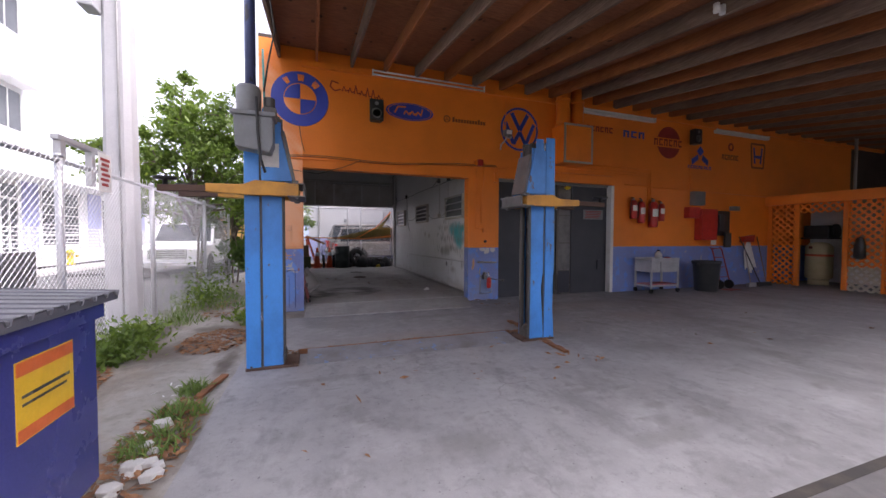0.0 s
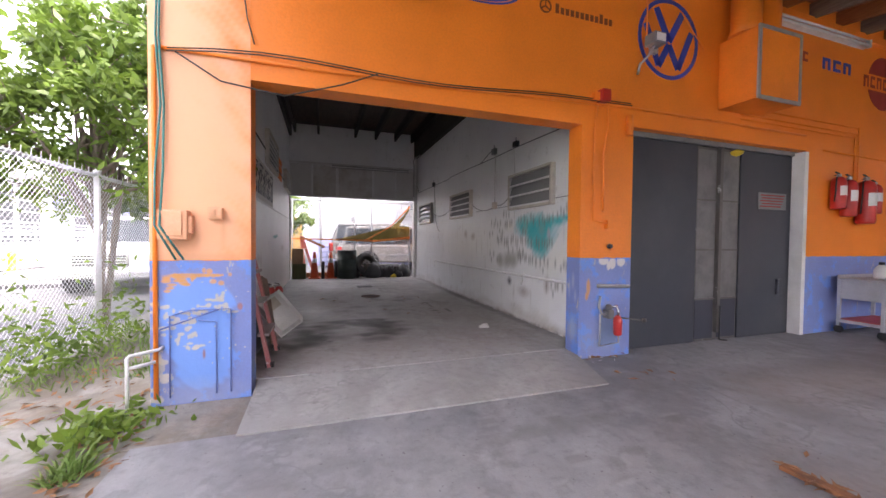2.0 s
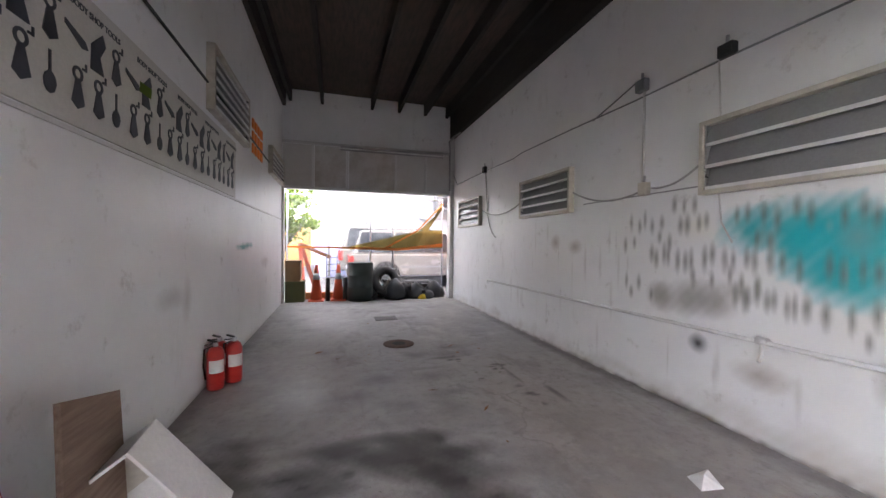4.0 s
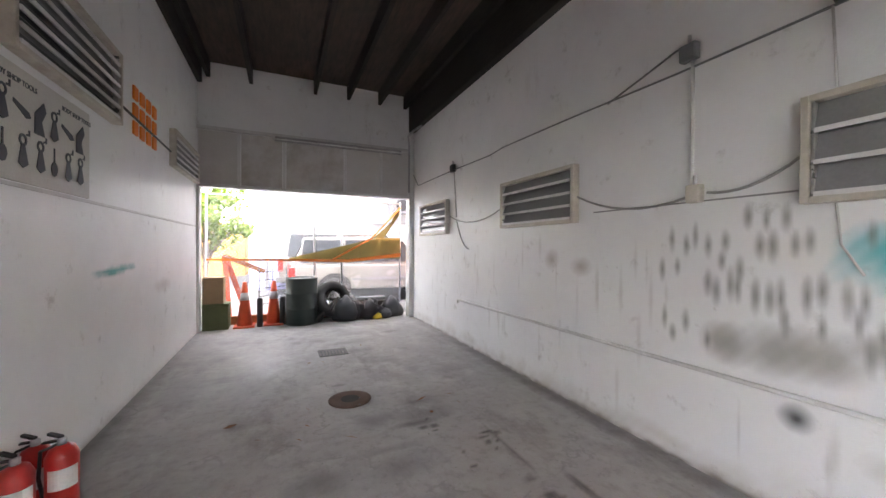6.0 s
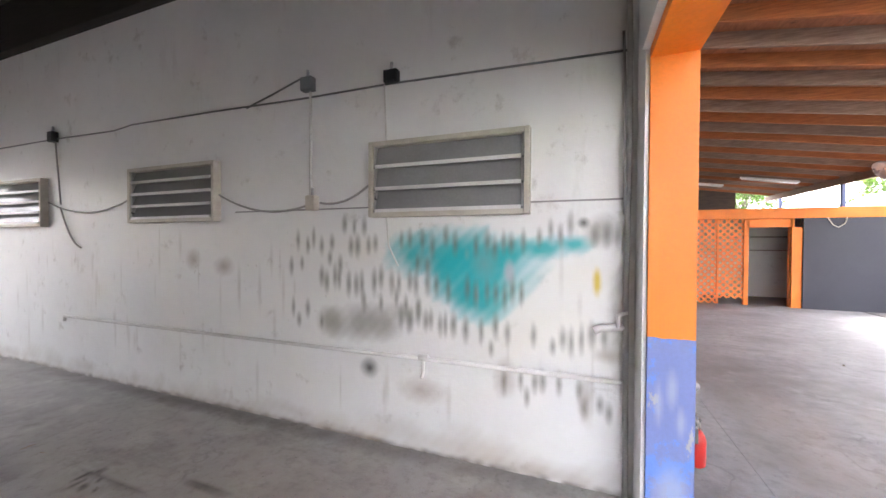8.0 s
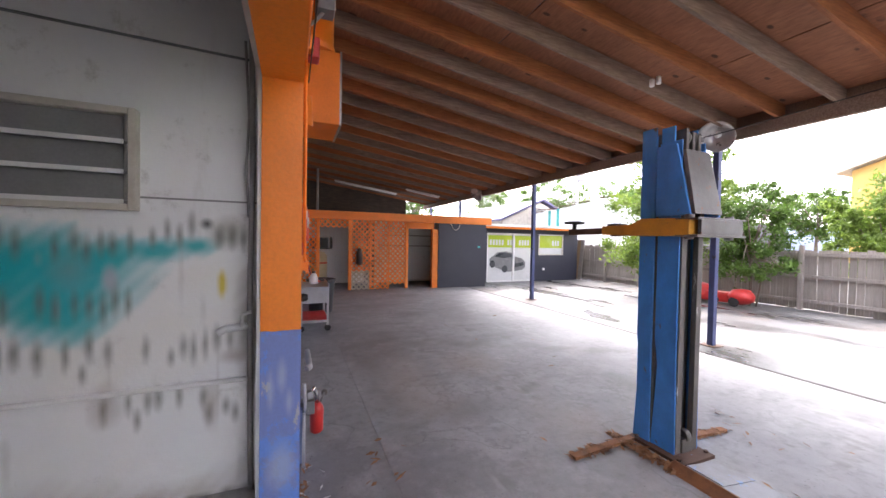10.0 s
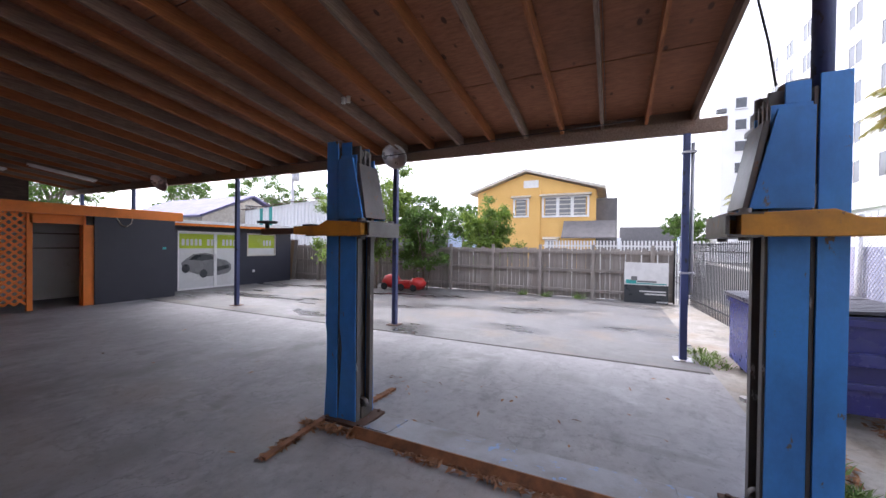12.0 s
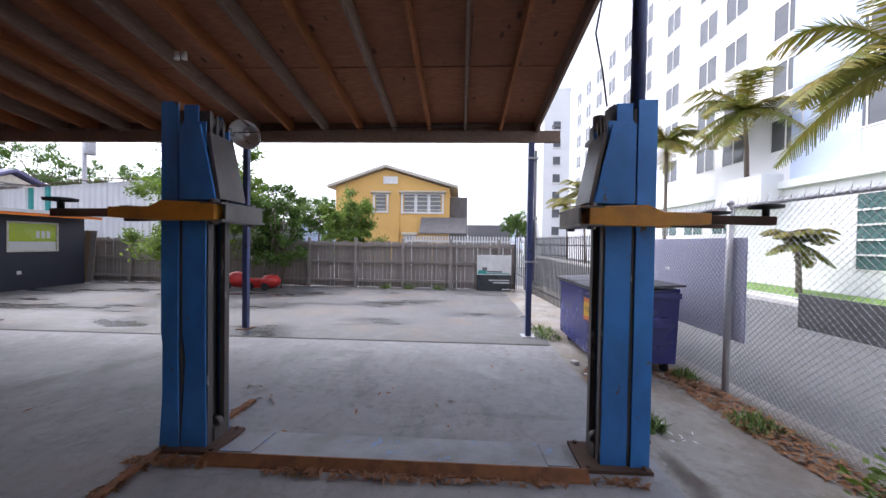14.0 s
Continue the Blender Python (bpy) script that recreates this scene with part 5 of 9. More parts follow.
part("top_tray", G().box(cx0, cx1, cy0, cy1, 0.70, 0.73).box(cx0, cx1, cy0, cy0 + 0.015, 0.73, 0.78).box(cx0, cx1, cy1 - 0.015, cy1, 0.73, 0.78), CARTGREY, t, bevel=0.004)
part("drawer_body", G().box(cx0 + 0.02, cx1 - 0.02, cy0 + 0.02, cy1, 0.44, 0.7), CARTGREY, t, bevel=0.006)
for k in range(3):
    part("drawer", G().box(cx0 + 0.3, cx1 - 0.03, cy0 - 0.005, cy0 + 0.02, 0.455 + k * 0.08, 0.525 + k * 0.08), CARTGREY, t, bevel=0.004)
part("bottom_tray", G().box(cx0, cx1, cy0, cy1, 0.10, 0.14), CARTGREY, t, bevel=0.004)
part("tray_mat", G().box(cx0 + 0.02, cx1 - 0.02, cy0 + 0.02, cy1 - 0.02, 0.142, 0.15), RED, t, "red mat in the lower tray")
for xx in (cx0 + 0.02, cx1 - 0.02):
    for yy in (cy0 + 0.02, cy1 - 0.02):
        part("leg", G().box(xx - 0.018, xx + 0.018, yy - 0.018, yy + 0.018, 0.05, 0.72), CARTGREY, t)
        part("caster", G().lathe((xx - 0.015, yy, 0.0), [(0.05, 0), (0.055, 0.015), (0.05, 0.03)], 14, (1, 0, 0)), TYRE, t)
t = thing("jug", (8.05, -0.32, 0.73), "white plastic jug on the tool cart", "jug")
part("body", G().lathe((8.1, -0.32, 0.73), [(0.07, 0), (0.08, 0.02), (0.08, 0.12), (0.05, 0.18), (0.03, 0.2)], 16), WHITEP, t)
part("cap", G().lathe((8.1, -0.32, 0.93), [(0.03, 0), (0.03, 0.04)], 10), BLACK, t)
single("red_rag", G().lathe((8.35, -0.36, 0.73), [(0.11, 0), (0.1, 0.03), (0.05, 0.055), (0.01, 0.06)], 9), RED, "crumpled red shop rag on the cart", "rag", base=(8.35, -0.36, 0.73))
t = thing("trash_bin", (9.45, -0.62, YARD_Z), "charcoal plastic trash bin standing by the wall", "bin")
part("body", G().lathe((9.45, -0.55, YARD_Z), [(0.24, 0), (0.25, 0.02), (0.29, 0.66), (0.31, 0.68), (0.315, 0.74), (0.295, 0.745), (0.28, 0.68), (0.25, 0.3)], 26), TRASH, t)
for a in (0, math.pi):
    part("grip", G().box(9.45 + 0.32 * math.cos(a) - 0.03, 9.45 + 0.32 * math.cos(a) + 0.03, -0.6, -0.5, 0.56, 0.62), TRASH, t, bevel=0.008)
t = thing("hand_truck", (10.2, -0.45, YARD_Z), "red two-wheel hand truck leaning by the wall", "hand truck")
for xx in (10.02, 10.38):
    part("rail", G().tube([(xx, -0.55, -0.0), (xx, -0.3, 0.95), (xx, -0.24, 1.02)], 0.016, 8), LOGORED, t)
    part("wheel", G().lathe((xx - 0.02, -0.5, 0.06), [(0.11, 0), (0.12, 0.02), (0.11, 0.05), (0.04, 0.05)], 18, (1, 0, 0)), TYRE, t)
for zz in (0.25, 0.5, 0.75, 0.98):
    part("rung", G().tube([(10.02, -0.55 + 0.263 * zz, zz), (10.38, -0.55 + 0.263 * zz, zz)], 0.012, 6), LOGORED, t)
part("toe_plate", G().box(10.0, 10.4, -0.78, -0.55, YARD_Z, YARD_Z + 0.012), LOGORED, t)
for k, (xx, lean, m) in enumerate(((11.35, 0.3, LADDERGREY), (11.75, -0.25, TRASH), (12.0, 0.28, RAFTER_G))):
    t = thing("broom", (xx, -0.5, YARD_Z), "long-handled broom leaning against the wall", "broom", "brooms")
    part("handle", G().tube([(xx, -0.45, 0.0), (xx + lean, -0.03, 1.3)], 0.014, 8), m, t)
    part("head", G().box(xx - 0.15, xx + 0.15, -0.5, -0.42, YARD_Z, 0.05), TRASH if k else CARTGREY, t, bevel=0.01)
g = G()
for k in range(9):
    a, b = 11.75 + k * 0.05, 11.8 + k * 0.05
    g.quad((a, -0.05 - 0.04 * (k % 2), 0.35 + 0.1 * math.sin(k)), (b, -0.05 - 0.04 * ((k + 1) % 2), 0.35 + 0.1 * math.sin(k + 1)), (b - 0.06, -0.04, 1.35 - 0.12 * abs(k - 3)), (a - 0.06, -0.04, 1.35 - 0.12 * abs(k - 4)))
single("hanging_sheet", g, PAPER, "white plastic sheet hung in the corner", "plastic sheet", base=(11.95, -0.05, 0.3), fix=False)

# ---------------------------------------------------------------- bay: windows, conduits, marks


def jalousie(name, side, y0, y1, z0, z1, n, label):
    """A louvred window in a frame that stands off the wall; side +1: east wall, -1: west wall."""
    xw = 3.46 if side > 0 else -0.4
    X = lambda d: xw - side * d
    t = thing(name, (xw, (y0 + y1) / 2, z0), label, "window", "louvred windows")
    t["kind"] = "structure"
    def bx(g, d0, d1, a, b, c, d):
        p, q = sorted((X(d0), X(d1)))
        return g.box(p, q, a, b, c, d)
    f = 0.035
    g = G()
    bx(g, 0, 0.075, y0, y0 + f, z0, z1)
    bx(g, 0, 0.075, y1 - f, y1, z0, z1)
    bx(g, 0, 0.075, y0 + f, y1 - f, z0, z0 + f)
    bx(g, 0, 0.075, y0 + f, y1 - f, z1 - f, z1)
    part("window_frame", g, WINFRAME, t, bevel=0.006)
    part("backing", bx(G(), 0.002, 0.006, y0 + f, y1 - f, z0 + f, z1 - f), GREYBACK, t, "grey board behind the louvres")
    h = (z1 - z0 - 2 * f) / n
    for k in range(n):
        zc = z0 + f + h * (k + 0.5)
        g = G()
        a = [(X(0.060), zc - h * 0.5), (X(0.064), zc - h * 0.5), (X(0.022), zc + h * 0.49), (X(0.018), zc + h * 0.49)]
        g.prism([(u, w) for u, w in a], y0 + f + 0.004, y1 - f - 0.004, "y")
        part("louvre", g, SLATGLASS, t)
        part("louvre_rail", bx(G(), 0.060, 0.074, y0 + f + 0.02, y1 - f - 0.02, zc - h * 0.5, zc - h * 0.5 + 0.024), TUBEWHITE, t, "bright metal louvre rail")
    for yy in (y0 + f + 0.012, y1 - f - 0.012):
        part("side_rack", bx(G(), 0.02, 0.06, yy - 0.006, yy + 0.006, z0 + f, z1 - f), LAMPMETAL, t)


WINFRAME = surf("yellowed_window_frame", (0.58, 0.54, 0.46), (0.36, 0.31, 0.25), 0.5, big=5, amount=0.8)
GREYBACK = surf("grey_backing_board", (0.30, 0.295, 0.29), (0.2, 0.2, 0.2), 0.5, big=2)
SLATGLASS = surf("frosted_louvre_glass", (0.27, 0.27, 0.27), (0.19, 0.19, 0.19), 0.1, big=2, relief=0.05)
jalousie("louvre_window", 1, 0.845, 2.02, 1.71, 2.265, 3, "louvred glass window in a yellowed frame on the white wall")
jalousie("louvre_window", 1, 3.63, 4.87, 1.71, 2.26, 4, "louvred glass window in a pale frame on the white wall")
jalousie("louvre_window", 1, 6.5, 7.75, 1.69, 2.27, 4, "louvred glass window near the rear opening")
jalousie("louvre_window", -1, 0.7, 2.02, 2.5, 3.1, 6, "high louvred window over the tool board")
jalousie("louvre_window", -1, 3.62, 5.0, 2.5, 3.1, 6, "high louvred window beside the tool board")
jalousie("louvre_window", -1, 6.7, 8.15, 2.5, 2.98, 5, "high louvred window near the rear wall")

g = G()
for pts in ([(8.3, 3.0), (8.0, 2.72), (6.32, 2.72), (5.2, 2.70), (4.9, 2.73), (3.7, 2.72), (2.72, 2.70), (1.85, 2.70), (0.27, 2.66)],
            [(3.3, 2.70), (3.0, 2.78), (2.72, 2.86), (2.66, 2.86)]):
    g.tube([(3.448, y, z) for y, z in pts], 0.008, 6)
single("bay_cable", g, GREYBOX, "dark grey cable strung along the white wall", "cable", base=(3.445, 4, 2.6))


def droop(y0, z0, y1, z1, sag, n=8):
    return [(3.44, y0 + (y1 - y0) * k / n, z0 + (z1 - z0) * k / n - sag * 4 * (k / n) * (1 - k / n)) for k in range(n + 1)]


for pts in (droop(3.63, 1.95, 2.6, 1.83, 0.1), droop(2.5, 1.84, 2.02, 1.98, 0.06), droop(6.3, 2.72, 6.2, 1.95, 0.0), droop(6.45, 1.98, 4.87, 1.98, 0.14), droop(6.2, 1.9, 5.8, 1.45, 0.1)):
    single("grey_cable", G().tube(pts, 0.009, 6), PIPEGREY, "grey cable drooping between wall boxes", "cable", "grey wall cables", base=pts[-1])
g = G().tube([(3.445, 2.6, 2.74), (3.445, 2.6, 1.87)], 0.012, 8)
single("drop_conduit", g, WHITEP, "white painted drop conduit", "conduit", base=(3.445, 2.6, 1.87))
for pts in ([(3.445, 1.92, 2.70), (3.445, 1.9, 2.27)], [(3.445, 1.9, 1.71), (3.445, 1.88, 1.5), (3.445, 1.8, 1.35)]):
    single("wall_flex", G().tube(pts, 0.006, 6), WHITEP, "thin white flex by the window", "cable", "window flexes", base=pts[-1])
for nm, y, z, a, b, m, lab in (("junction_box", 2.613, 2.797, 0.055, 0.055, GREYBOX, "grey steel junction box on the white wall"), ("junction_box", 1.85, 2.74, 0.055, 0.045, BLACK, "dark junction box with a stub on the wall"),
                               ("junction_box", 2.57, 1.84, 0.045, 0.06, WINFRAME, "cream outlet box on the white wall"), ("junction_box", 6.32, 2.74, 0.05, 0.06, BLACK, "small dark junction box on the wall")):
    t = thing(nm, (3.46, y, z - b), lab, "electric box")
    part("box", G().box(3.40, 3.46, y - a, y + a, z - b, z + b), m, t, bevel=0.008)
    part("cover", G().box(3.394, 3.40, y - a * 0.9, y + a * 0.9, z - b * 0.9, z + b * 0.9), m, t, bevel=0.002)
    part("nipple", G().tube([(3.43, y, z + b), (3.43, y, z + b + 0.06)], 0.012, 8), GALV, t)
g = G().tube([(3.43, 6.12, 0.6), (3.43, 6.12, 0.655), (3.43, 4.0, 0.668), (3.43, 0.3, 0.70)], 0.016, 8).tube([(3.43, 1.587, 0.705), (3.43, 1.587, 0.60), (3.40, 1.587, 0.56)], 0.013, 8)
g.lathe((3.43, 1.55, 0.70), [(0.024, 0), (0.024, 0.07)], 10, (0, 1, 0))
single("air_pipe", g, WHITEP, "white painted air pipe along the wall", "pipe", base=(3.43, 1.6, 0.56))
g = G().tube([(3.44, 0.3, 4.3), (3.43, 0.29, 3.0), (3.40, 0.285, 2.7), (3.43, 0.28, 2.0), (3.42, 0.29, 1.2), (3.43, 0.28, 0.0)], 0.016, 8)
g.tube([(3.4, 0.32, 2.75), (3.42, 0.3, 2.3), (3.38, 0.31, 2.0), (3.43, 0.3, 1.7)], 0.008, 6)
single("corner_pipe", g, PIPEGREY, "grey pipe and flex in the wall corner", "pipe", base=(3.43, 0.29, 0))
t = thing("pipe_valve", (3.42, 0.36, 0.96), "white painted valve on the corner pipe", "valve")
part("body", G().tube([(3.43, 0.29, 1.03), (3.41, 0.42, 1.02), (3.40, 0.46, 1.0)], 0.022, 8), WHITEP, t)
part("handle", G().tube([(3.41, 0.33, 1.03), (3.41, 0.33, 1.1), (3.41, 0.28, 1.12)], 0.012, 8), WHITEP, t)
g = G().box(3.452, 3.4595, 0.26, 3.45, 1.785, 1.795)
single("wall_ridge", g, GREYBACK, "thin dirty ridge along the plaster", "trim", base=(3.455, 1.8, 1.78))
g = G().box(-0.3995, -0.388, 0.3, 8.3, 1.79, 1.81)
single("wall_batten", g, WHITEP, "white batten under the tool board", "trim", base=(-0.39, 4, 1.79))
g = G().tube([(-0.385, 0.3, 2.78), (-0.385, 3.62, 2.74), (-0.385, 5.0, 2.72), (-0.385, 6.7, 2.68)], 0.011, 6)
single("west_cable", g, CABLE, "dark cable along the bay wall", "cable", base=(-0.385, 3, 2.7))


rp = random.Random(21)


def flakes(spots, n, spread, lo, hi):
    """Clusters of small torn paint flakes round some spots."""
    return [(u + rp.gauss(0, spread), w + rp.gauss(0, spread * 0.6), rp.uniform(lo, hi), rp.uniform(lo, hi) * 0.7) for u, w in spots for _ in range(n)]


rm = random.Random(12)
marks = []
DABS = (  # height, half length, then places along the wall
    (1.67, 0.075, (2.28, 2.19, 2.10)), (1.53, 0.085, (2.74, 2.64, 2.58, 2.50, 2.40, 2.22, 2.16, 2.06, 2.0)), (1.53, 0.085, (1.78, 1.71, 1.61, 1.53, 1.43, 1.36, 1.21, 1.13, 1.08, 1.02, 0.97, 0.89)),
    (1.60, 0.075, (0.79, 0.72, 0.66, 0.60, 0.46, 0.39, 0.33)), (1.36, 0.075, (2.70, 2.81, 2.42, 2.32, 1.65, 1.57)), (1.22, 0.10, (2.50, 2.45, 2.37, 2.33, 2.24, 2.17, 2.12, 2.01, 1.95, 1.86, 1.80, 1.71)),
    (1.20, 0.095, (1.66, 1.57, 1.50, 1.41, 1.27, 1.21, 1.13, 1.07, 1.01, 0.96, 0.90)), (1.08, 0.085, (2.1, 1.95, 1.82, 1.74, 1.64)), (0.97, 0.09, (2.79, 2.64, 1.78, 1.72, 1.70, 1.64, 1.58, 1.54, 1.47, 1.43, 1.37)),
    (0.93, 0.09, (1.28, 1.17, 1.07, 0.99, 0.82, 0.64, 0.59, 0.53, 0.47, 0.40)), (0.85, 0.07, (2.73, 2.5, 1.1, 0.7)), (0.62, 0.085, (1.01, 0.90, 0.81, 0.76, 0.66, 0.54)), (0.50, 0.065, (0.86, 0.51, 0.42, 0.37)))
for z, hh, places in DABS:
    for y in places:
        marks.append((y, z + rm.uniform(-0.04, 0.04), rm.uniform(0.024, 0.036), hh * rm.uniform(1.05, 1.45)))
paint_sheet("wall_bay_east_face", "x", 0.24, 8.34, 0.0, 1.78, 0.014, 3.4585, 0, BAYWHITE, (
    ((0.80, 0.78, 0.72), 0.85, 1.0, [(0.66, 1.08, 0.5, 0.4), (2.05, 1.45, 0.18, 0.12), (0.9, 0.9, 0.5, 0.3), (0.5, 1.35, 0.25, 0.22)]),
    ((0.0, 0.44, 0.47), 0.9, 0.75, [(1.45, 1.46, 0.46, 0.2), (1.05, 1.42, 0.42, 0.2), (1.16, 1.28, 0.42, 0.32), (1.7, 1.44, 0.26, 0.22), (0.78, 1.49, 0.26, 0.1), (0.58, 1.52, 0.13, 0.07), (1.18, 1.12, 0.26, 0.16), (1.4, 1.3, 0.26, 0.22)]),
    ((0.30, 0.34, 0.31), 0.5, 1.0, [(1.15, 1.38, 0.12, 0.13), (1.62, 1.4, 0.05, 0.1)]),
    ((0.33, 0.32, 0.28), 0.75, 0.8, [(1.9, 0.92, 0.17, 0.17), (2.02, 0.91, 0.17, 0.17), (2.16, 0.90, 0.17, 0.17), (2.36, 0.885, 0.13, 0.14), (2.43, 0.885, 0.13, 0.14), (1.75, 1.0, 0.12, 0.1), (0.42, 1.6, 0.13, 0.12), (0.3, 1.0, 0.09, 0.4)]),
    ((0.17, 0.165, 0.14), 0.8, 0.95, marks),
    ((0.5, 0.46, 0.5), 0.8, 0.6, [(0.98, 1.33, 0.05, 0.1)]),
    ((0.02, 0.02, 0.02), 0.95, 0.9, [(0.525, 1.65, 0.045, 0.045), (2.05, 0.56, 0.09, 0.09)]),
    ((0.66, 0.5, 0.02), 0.9, 0.6, [(0.445, 1.29, 0.03, 0.11)]),
    (DUSTC, 0.6, 1.0, [(1.62, 0.45, 0.22, 0.12), (0.38, 0.84, 0.1, 0.06), (0.8, 0.03, 0.5, 0.07), (2.4, 0.0, 1.2, 0.07), (4.0, 0.0, 1.4, 0.06), (4.0, 1.35, 0.12, 0.12), (3.6, 1.3, 0.15, 0.1), (6.5, 0.0, 1.8, 0.06), (1.0, 0.62, 0.1, 0.16), (0.5, 0.55, 0.06, 0.2)]),
    ((0.10, 0.08, 0.065), 0.85, 1.0, [(0.3 + 0.11 * k + rp.uniform(-0.05, 0.05), 0.0, rp.uniform(0.05, 0.16), rp.uniform(0.015, 0.05)) for k in range(72)]),
    ((0.45, 0.40, 0.34), 0.4, 1.0, [(0.3 + 0.2 * k, rp.uniform(0.0, 0.12), rp.uniform(0.1, 0.3), rp.uniform(0.06, 0.2)) for k in range(40)]),
    ((0.40, 0.36, 0.32), 0.35, 1.0, [(rp.uniform(0.4, 7.5), rp.uniform(0.3, 1.6), rp.uniform(0.01, 0.03), rp.uniform(0.05, 0.35)) for k in range(60)]),
    (DUSTC, 0.5, 0.9, flakes([(2.6, 1.0), (3.4, 1.2), (4.0, 1.4), (3.9, 1.25)], 7, 0.1, 0.006, 0.014))),
    "white wall face with rows of grey spray dabs and a teal patch", "wall")
paint_sheet("wall_bay_west_face", "x", 0.28, 8.34, 0.0, 1.785, 0.03, -0.3985, 0, BAYWHITE, (
    ((0.02, 0.30, 0.29), 0.95, 0.5, [(5.0, 1.25, 0.4, 0.035), (5.25, 1.275, 0.4, 0.03)]),
    (DUSTC, 0.4, 1.0, [(3.2, 0.85, 0.1, 0.2), (2.9, 0.9, 0.3, 0.1), (4.5, 0.0, 3.5, 0.07), (6.4, 1.0, 0.4, 0.1)])),
    "dusty white lower wall face with a teal smear", "wall")
PLASTER, OLDORANGE, SKYP = (0.50, 0.46, 0.39), (0.62, 0.30, 0.09), (0.16, 0.30, 0.68)
paint_sheet("pier_west_face", "y", -0.679, -0.001, -0.06, 1.03, 0.006, -0.002, 0, FACADE, (
    (SKYP, 0.9, 0.12, [(-0.36, 0.52, 0.26, 0.42), (-0.33, 0.3, 0.25, 0.3), (-0.36, 0.7, 0.24, 0.25)]),
    (OLDORANGE, 0.85, 0.3, [(-0.42, 0.925, 0.2, 0.02)] + flakes([(-0.5, 0.9), (-0.36, 0.93), (-0.25, 0.9), (-0.57, 0.84)], 7, 0.05, 0.012, 0.04)),
    (PLASTER, 0.9, 0.25, flakes([(-0.63, 0.7), (-0.62, 0.5), (-0.62, 0.3), (-0.6, 0.15), (-0.64, 0.0)], 8, 0.035, 0.01, 0.04) + flakes([(-0.38, 0.64), (-0.3, 0.68), (-0.23, 0.74), (-0.45, 0.56), (-0.44, 0.45), (-0.4, 0.38), (-0.55, 0.62), (-0.2, 0.66)], 9, 0.04, 0.008, 0.032) + flakes([(-0.3, 0.4), (-0.15, 0.8), (-0.1, 0.3)], 6, 0.12, 0.004, 0.012)),
    ((0.32, 0.12, 0.07), 0.8, 0.5, [(-0.08, 0.67, 0.025, 0.04), (-0.33, 0.31, 0.012, 0.05)]),
    ((0.34, 0.36, 0.42), 0.5, 1.0, [(-0.35, -0.05, 0.5, 0.22)])),
    "peeling blue paint on the pier", "wall")
# The first coat paints bright daylight over the faded orange.
paint_sheet("pier_west_upper_face", "y", -0.679, -0.001, 1.045, 4.3, 0.03, -0.002, 0, FACADE, (
    ((0.86, 0.45, 0.25), 0.92, 0.5, [(-0.45, 1.7, 0.75, 1.7), (-0.6, 2.4, 0.7, 1.9)]),
    ((0.5, 0.2, 0.08), 0.4, 1.0, [(-0.3, 1.06, 0.4, 0.05), (-0.62, 1.5, 0.03, 0.5), (-0.2, 1.3, 0.02, 0.2)])),
    "faded orange pier paint with daylight glare painted in", "wall")
paint_sheet("pier_mid_face", "y", 3.181, 3.879, -0.06, 1.03, 0.012, -0.002, 0, FACADE, (
    ((0.62, 0.58, 0.54), 0.95, 0.1, [(3.5, 1.01, 0.07, 0.05), (3.62, 0.98, 0.05, 0.07), (3.74, 1.0, 0.06, 0.06), (3.57, 0.95, 0.03, 0.05)]),
    (OLDORANGE, 0.9, 0.3, [(3.3, 0.72, 0.03, 0.1), (3.28, 0.62, 0.025, 0.05)]),
    ((0.30, 0.32, 0.37), 0.5, 1.0, [(3.5, 0.1, 0.4, 0.3), (3.6, 0.45, 0.12, 0.12)])),
    "scuffed blue paint on the middle pier", "wall")
paint_sheet("jamb_face", "x", 0.003, 0.21, 0.0, 2.45, 0.012, 3.1785, 0, FACADE, (
    ((0.36, 0.40, 0.52), 0.7, 0.7, [(0.1, 0.78, 0.03, 0.12), (0.06, 0.62, 0.025, 0.1), (0.16, 0.7, 0.02, 0.14), (0.1, 0.25, 0.1, 0.2)]),),
    "scuffed paint on the bay jamb", "wall")

# tool silhouette board
tb = thing("tool_board", (-0.39, 2.5, 1.82), "white board painted with dark tool silhouettes on the wall", "tool board")
part("board", G().box(-0.399, -0.386, 0.6, 4.56, 1.82, 2.44), surf("aged_white_board", (0.62, 0.60, 0.55), (0.5, 0.46, 0.4), 0.55, big=1.5), tb)
SIL = surf("dark_blue_grey_paint", (0.05, 0.055, 0.07), (0.03, 0.03, 0.035), 0.6, big=8)


def sil(g, pts):
    g.prism(pts, -0.386, -0.382, "x")


def ring_sil(g, y, z, r):
    n = 14
    for k in range(n):
        a, b = 2 * math.pi * k / n, 2 * math.pi * (k + 1) / n
        sil(g, [(y + r * math.cos(a), z + r * math.sin(a)), (y + r * math.cos(b), z + r * math.sin(b)), (y + r * 0.6 * math.cos(b), z + r * 0.6 * math.sin(b)), (y + r * 0.6 * math.cos(a), z + r * 0.6 * math.sin(a))])


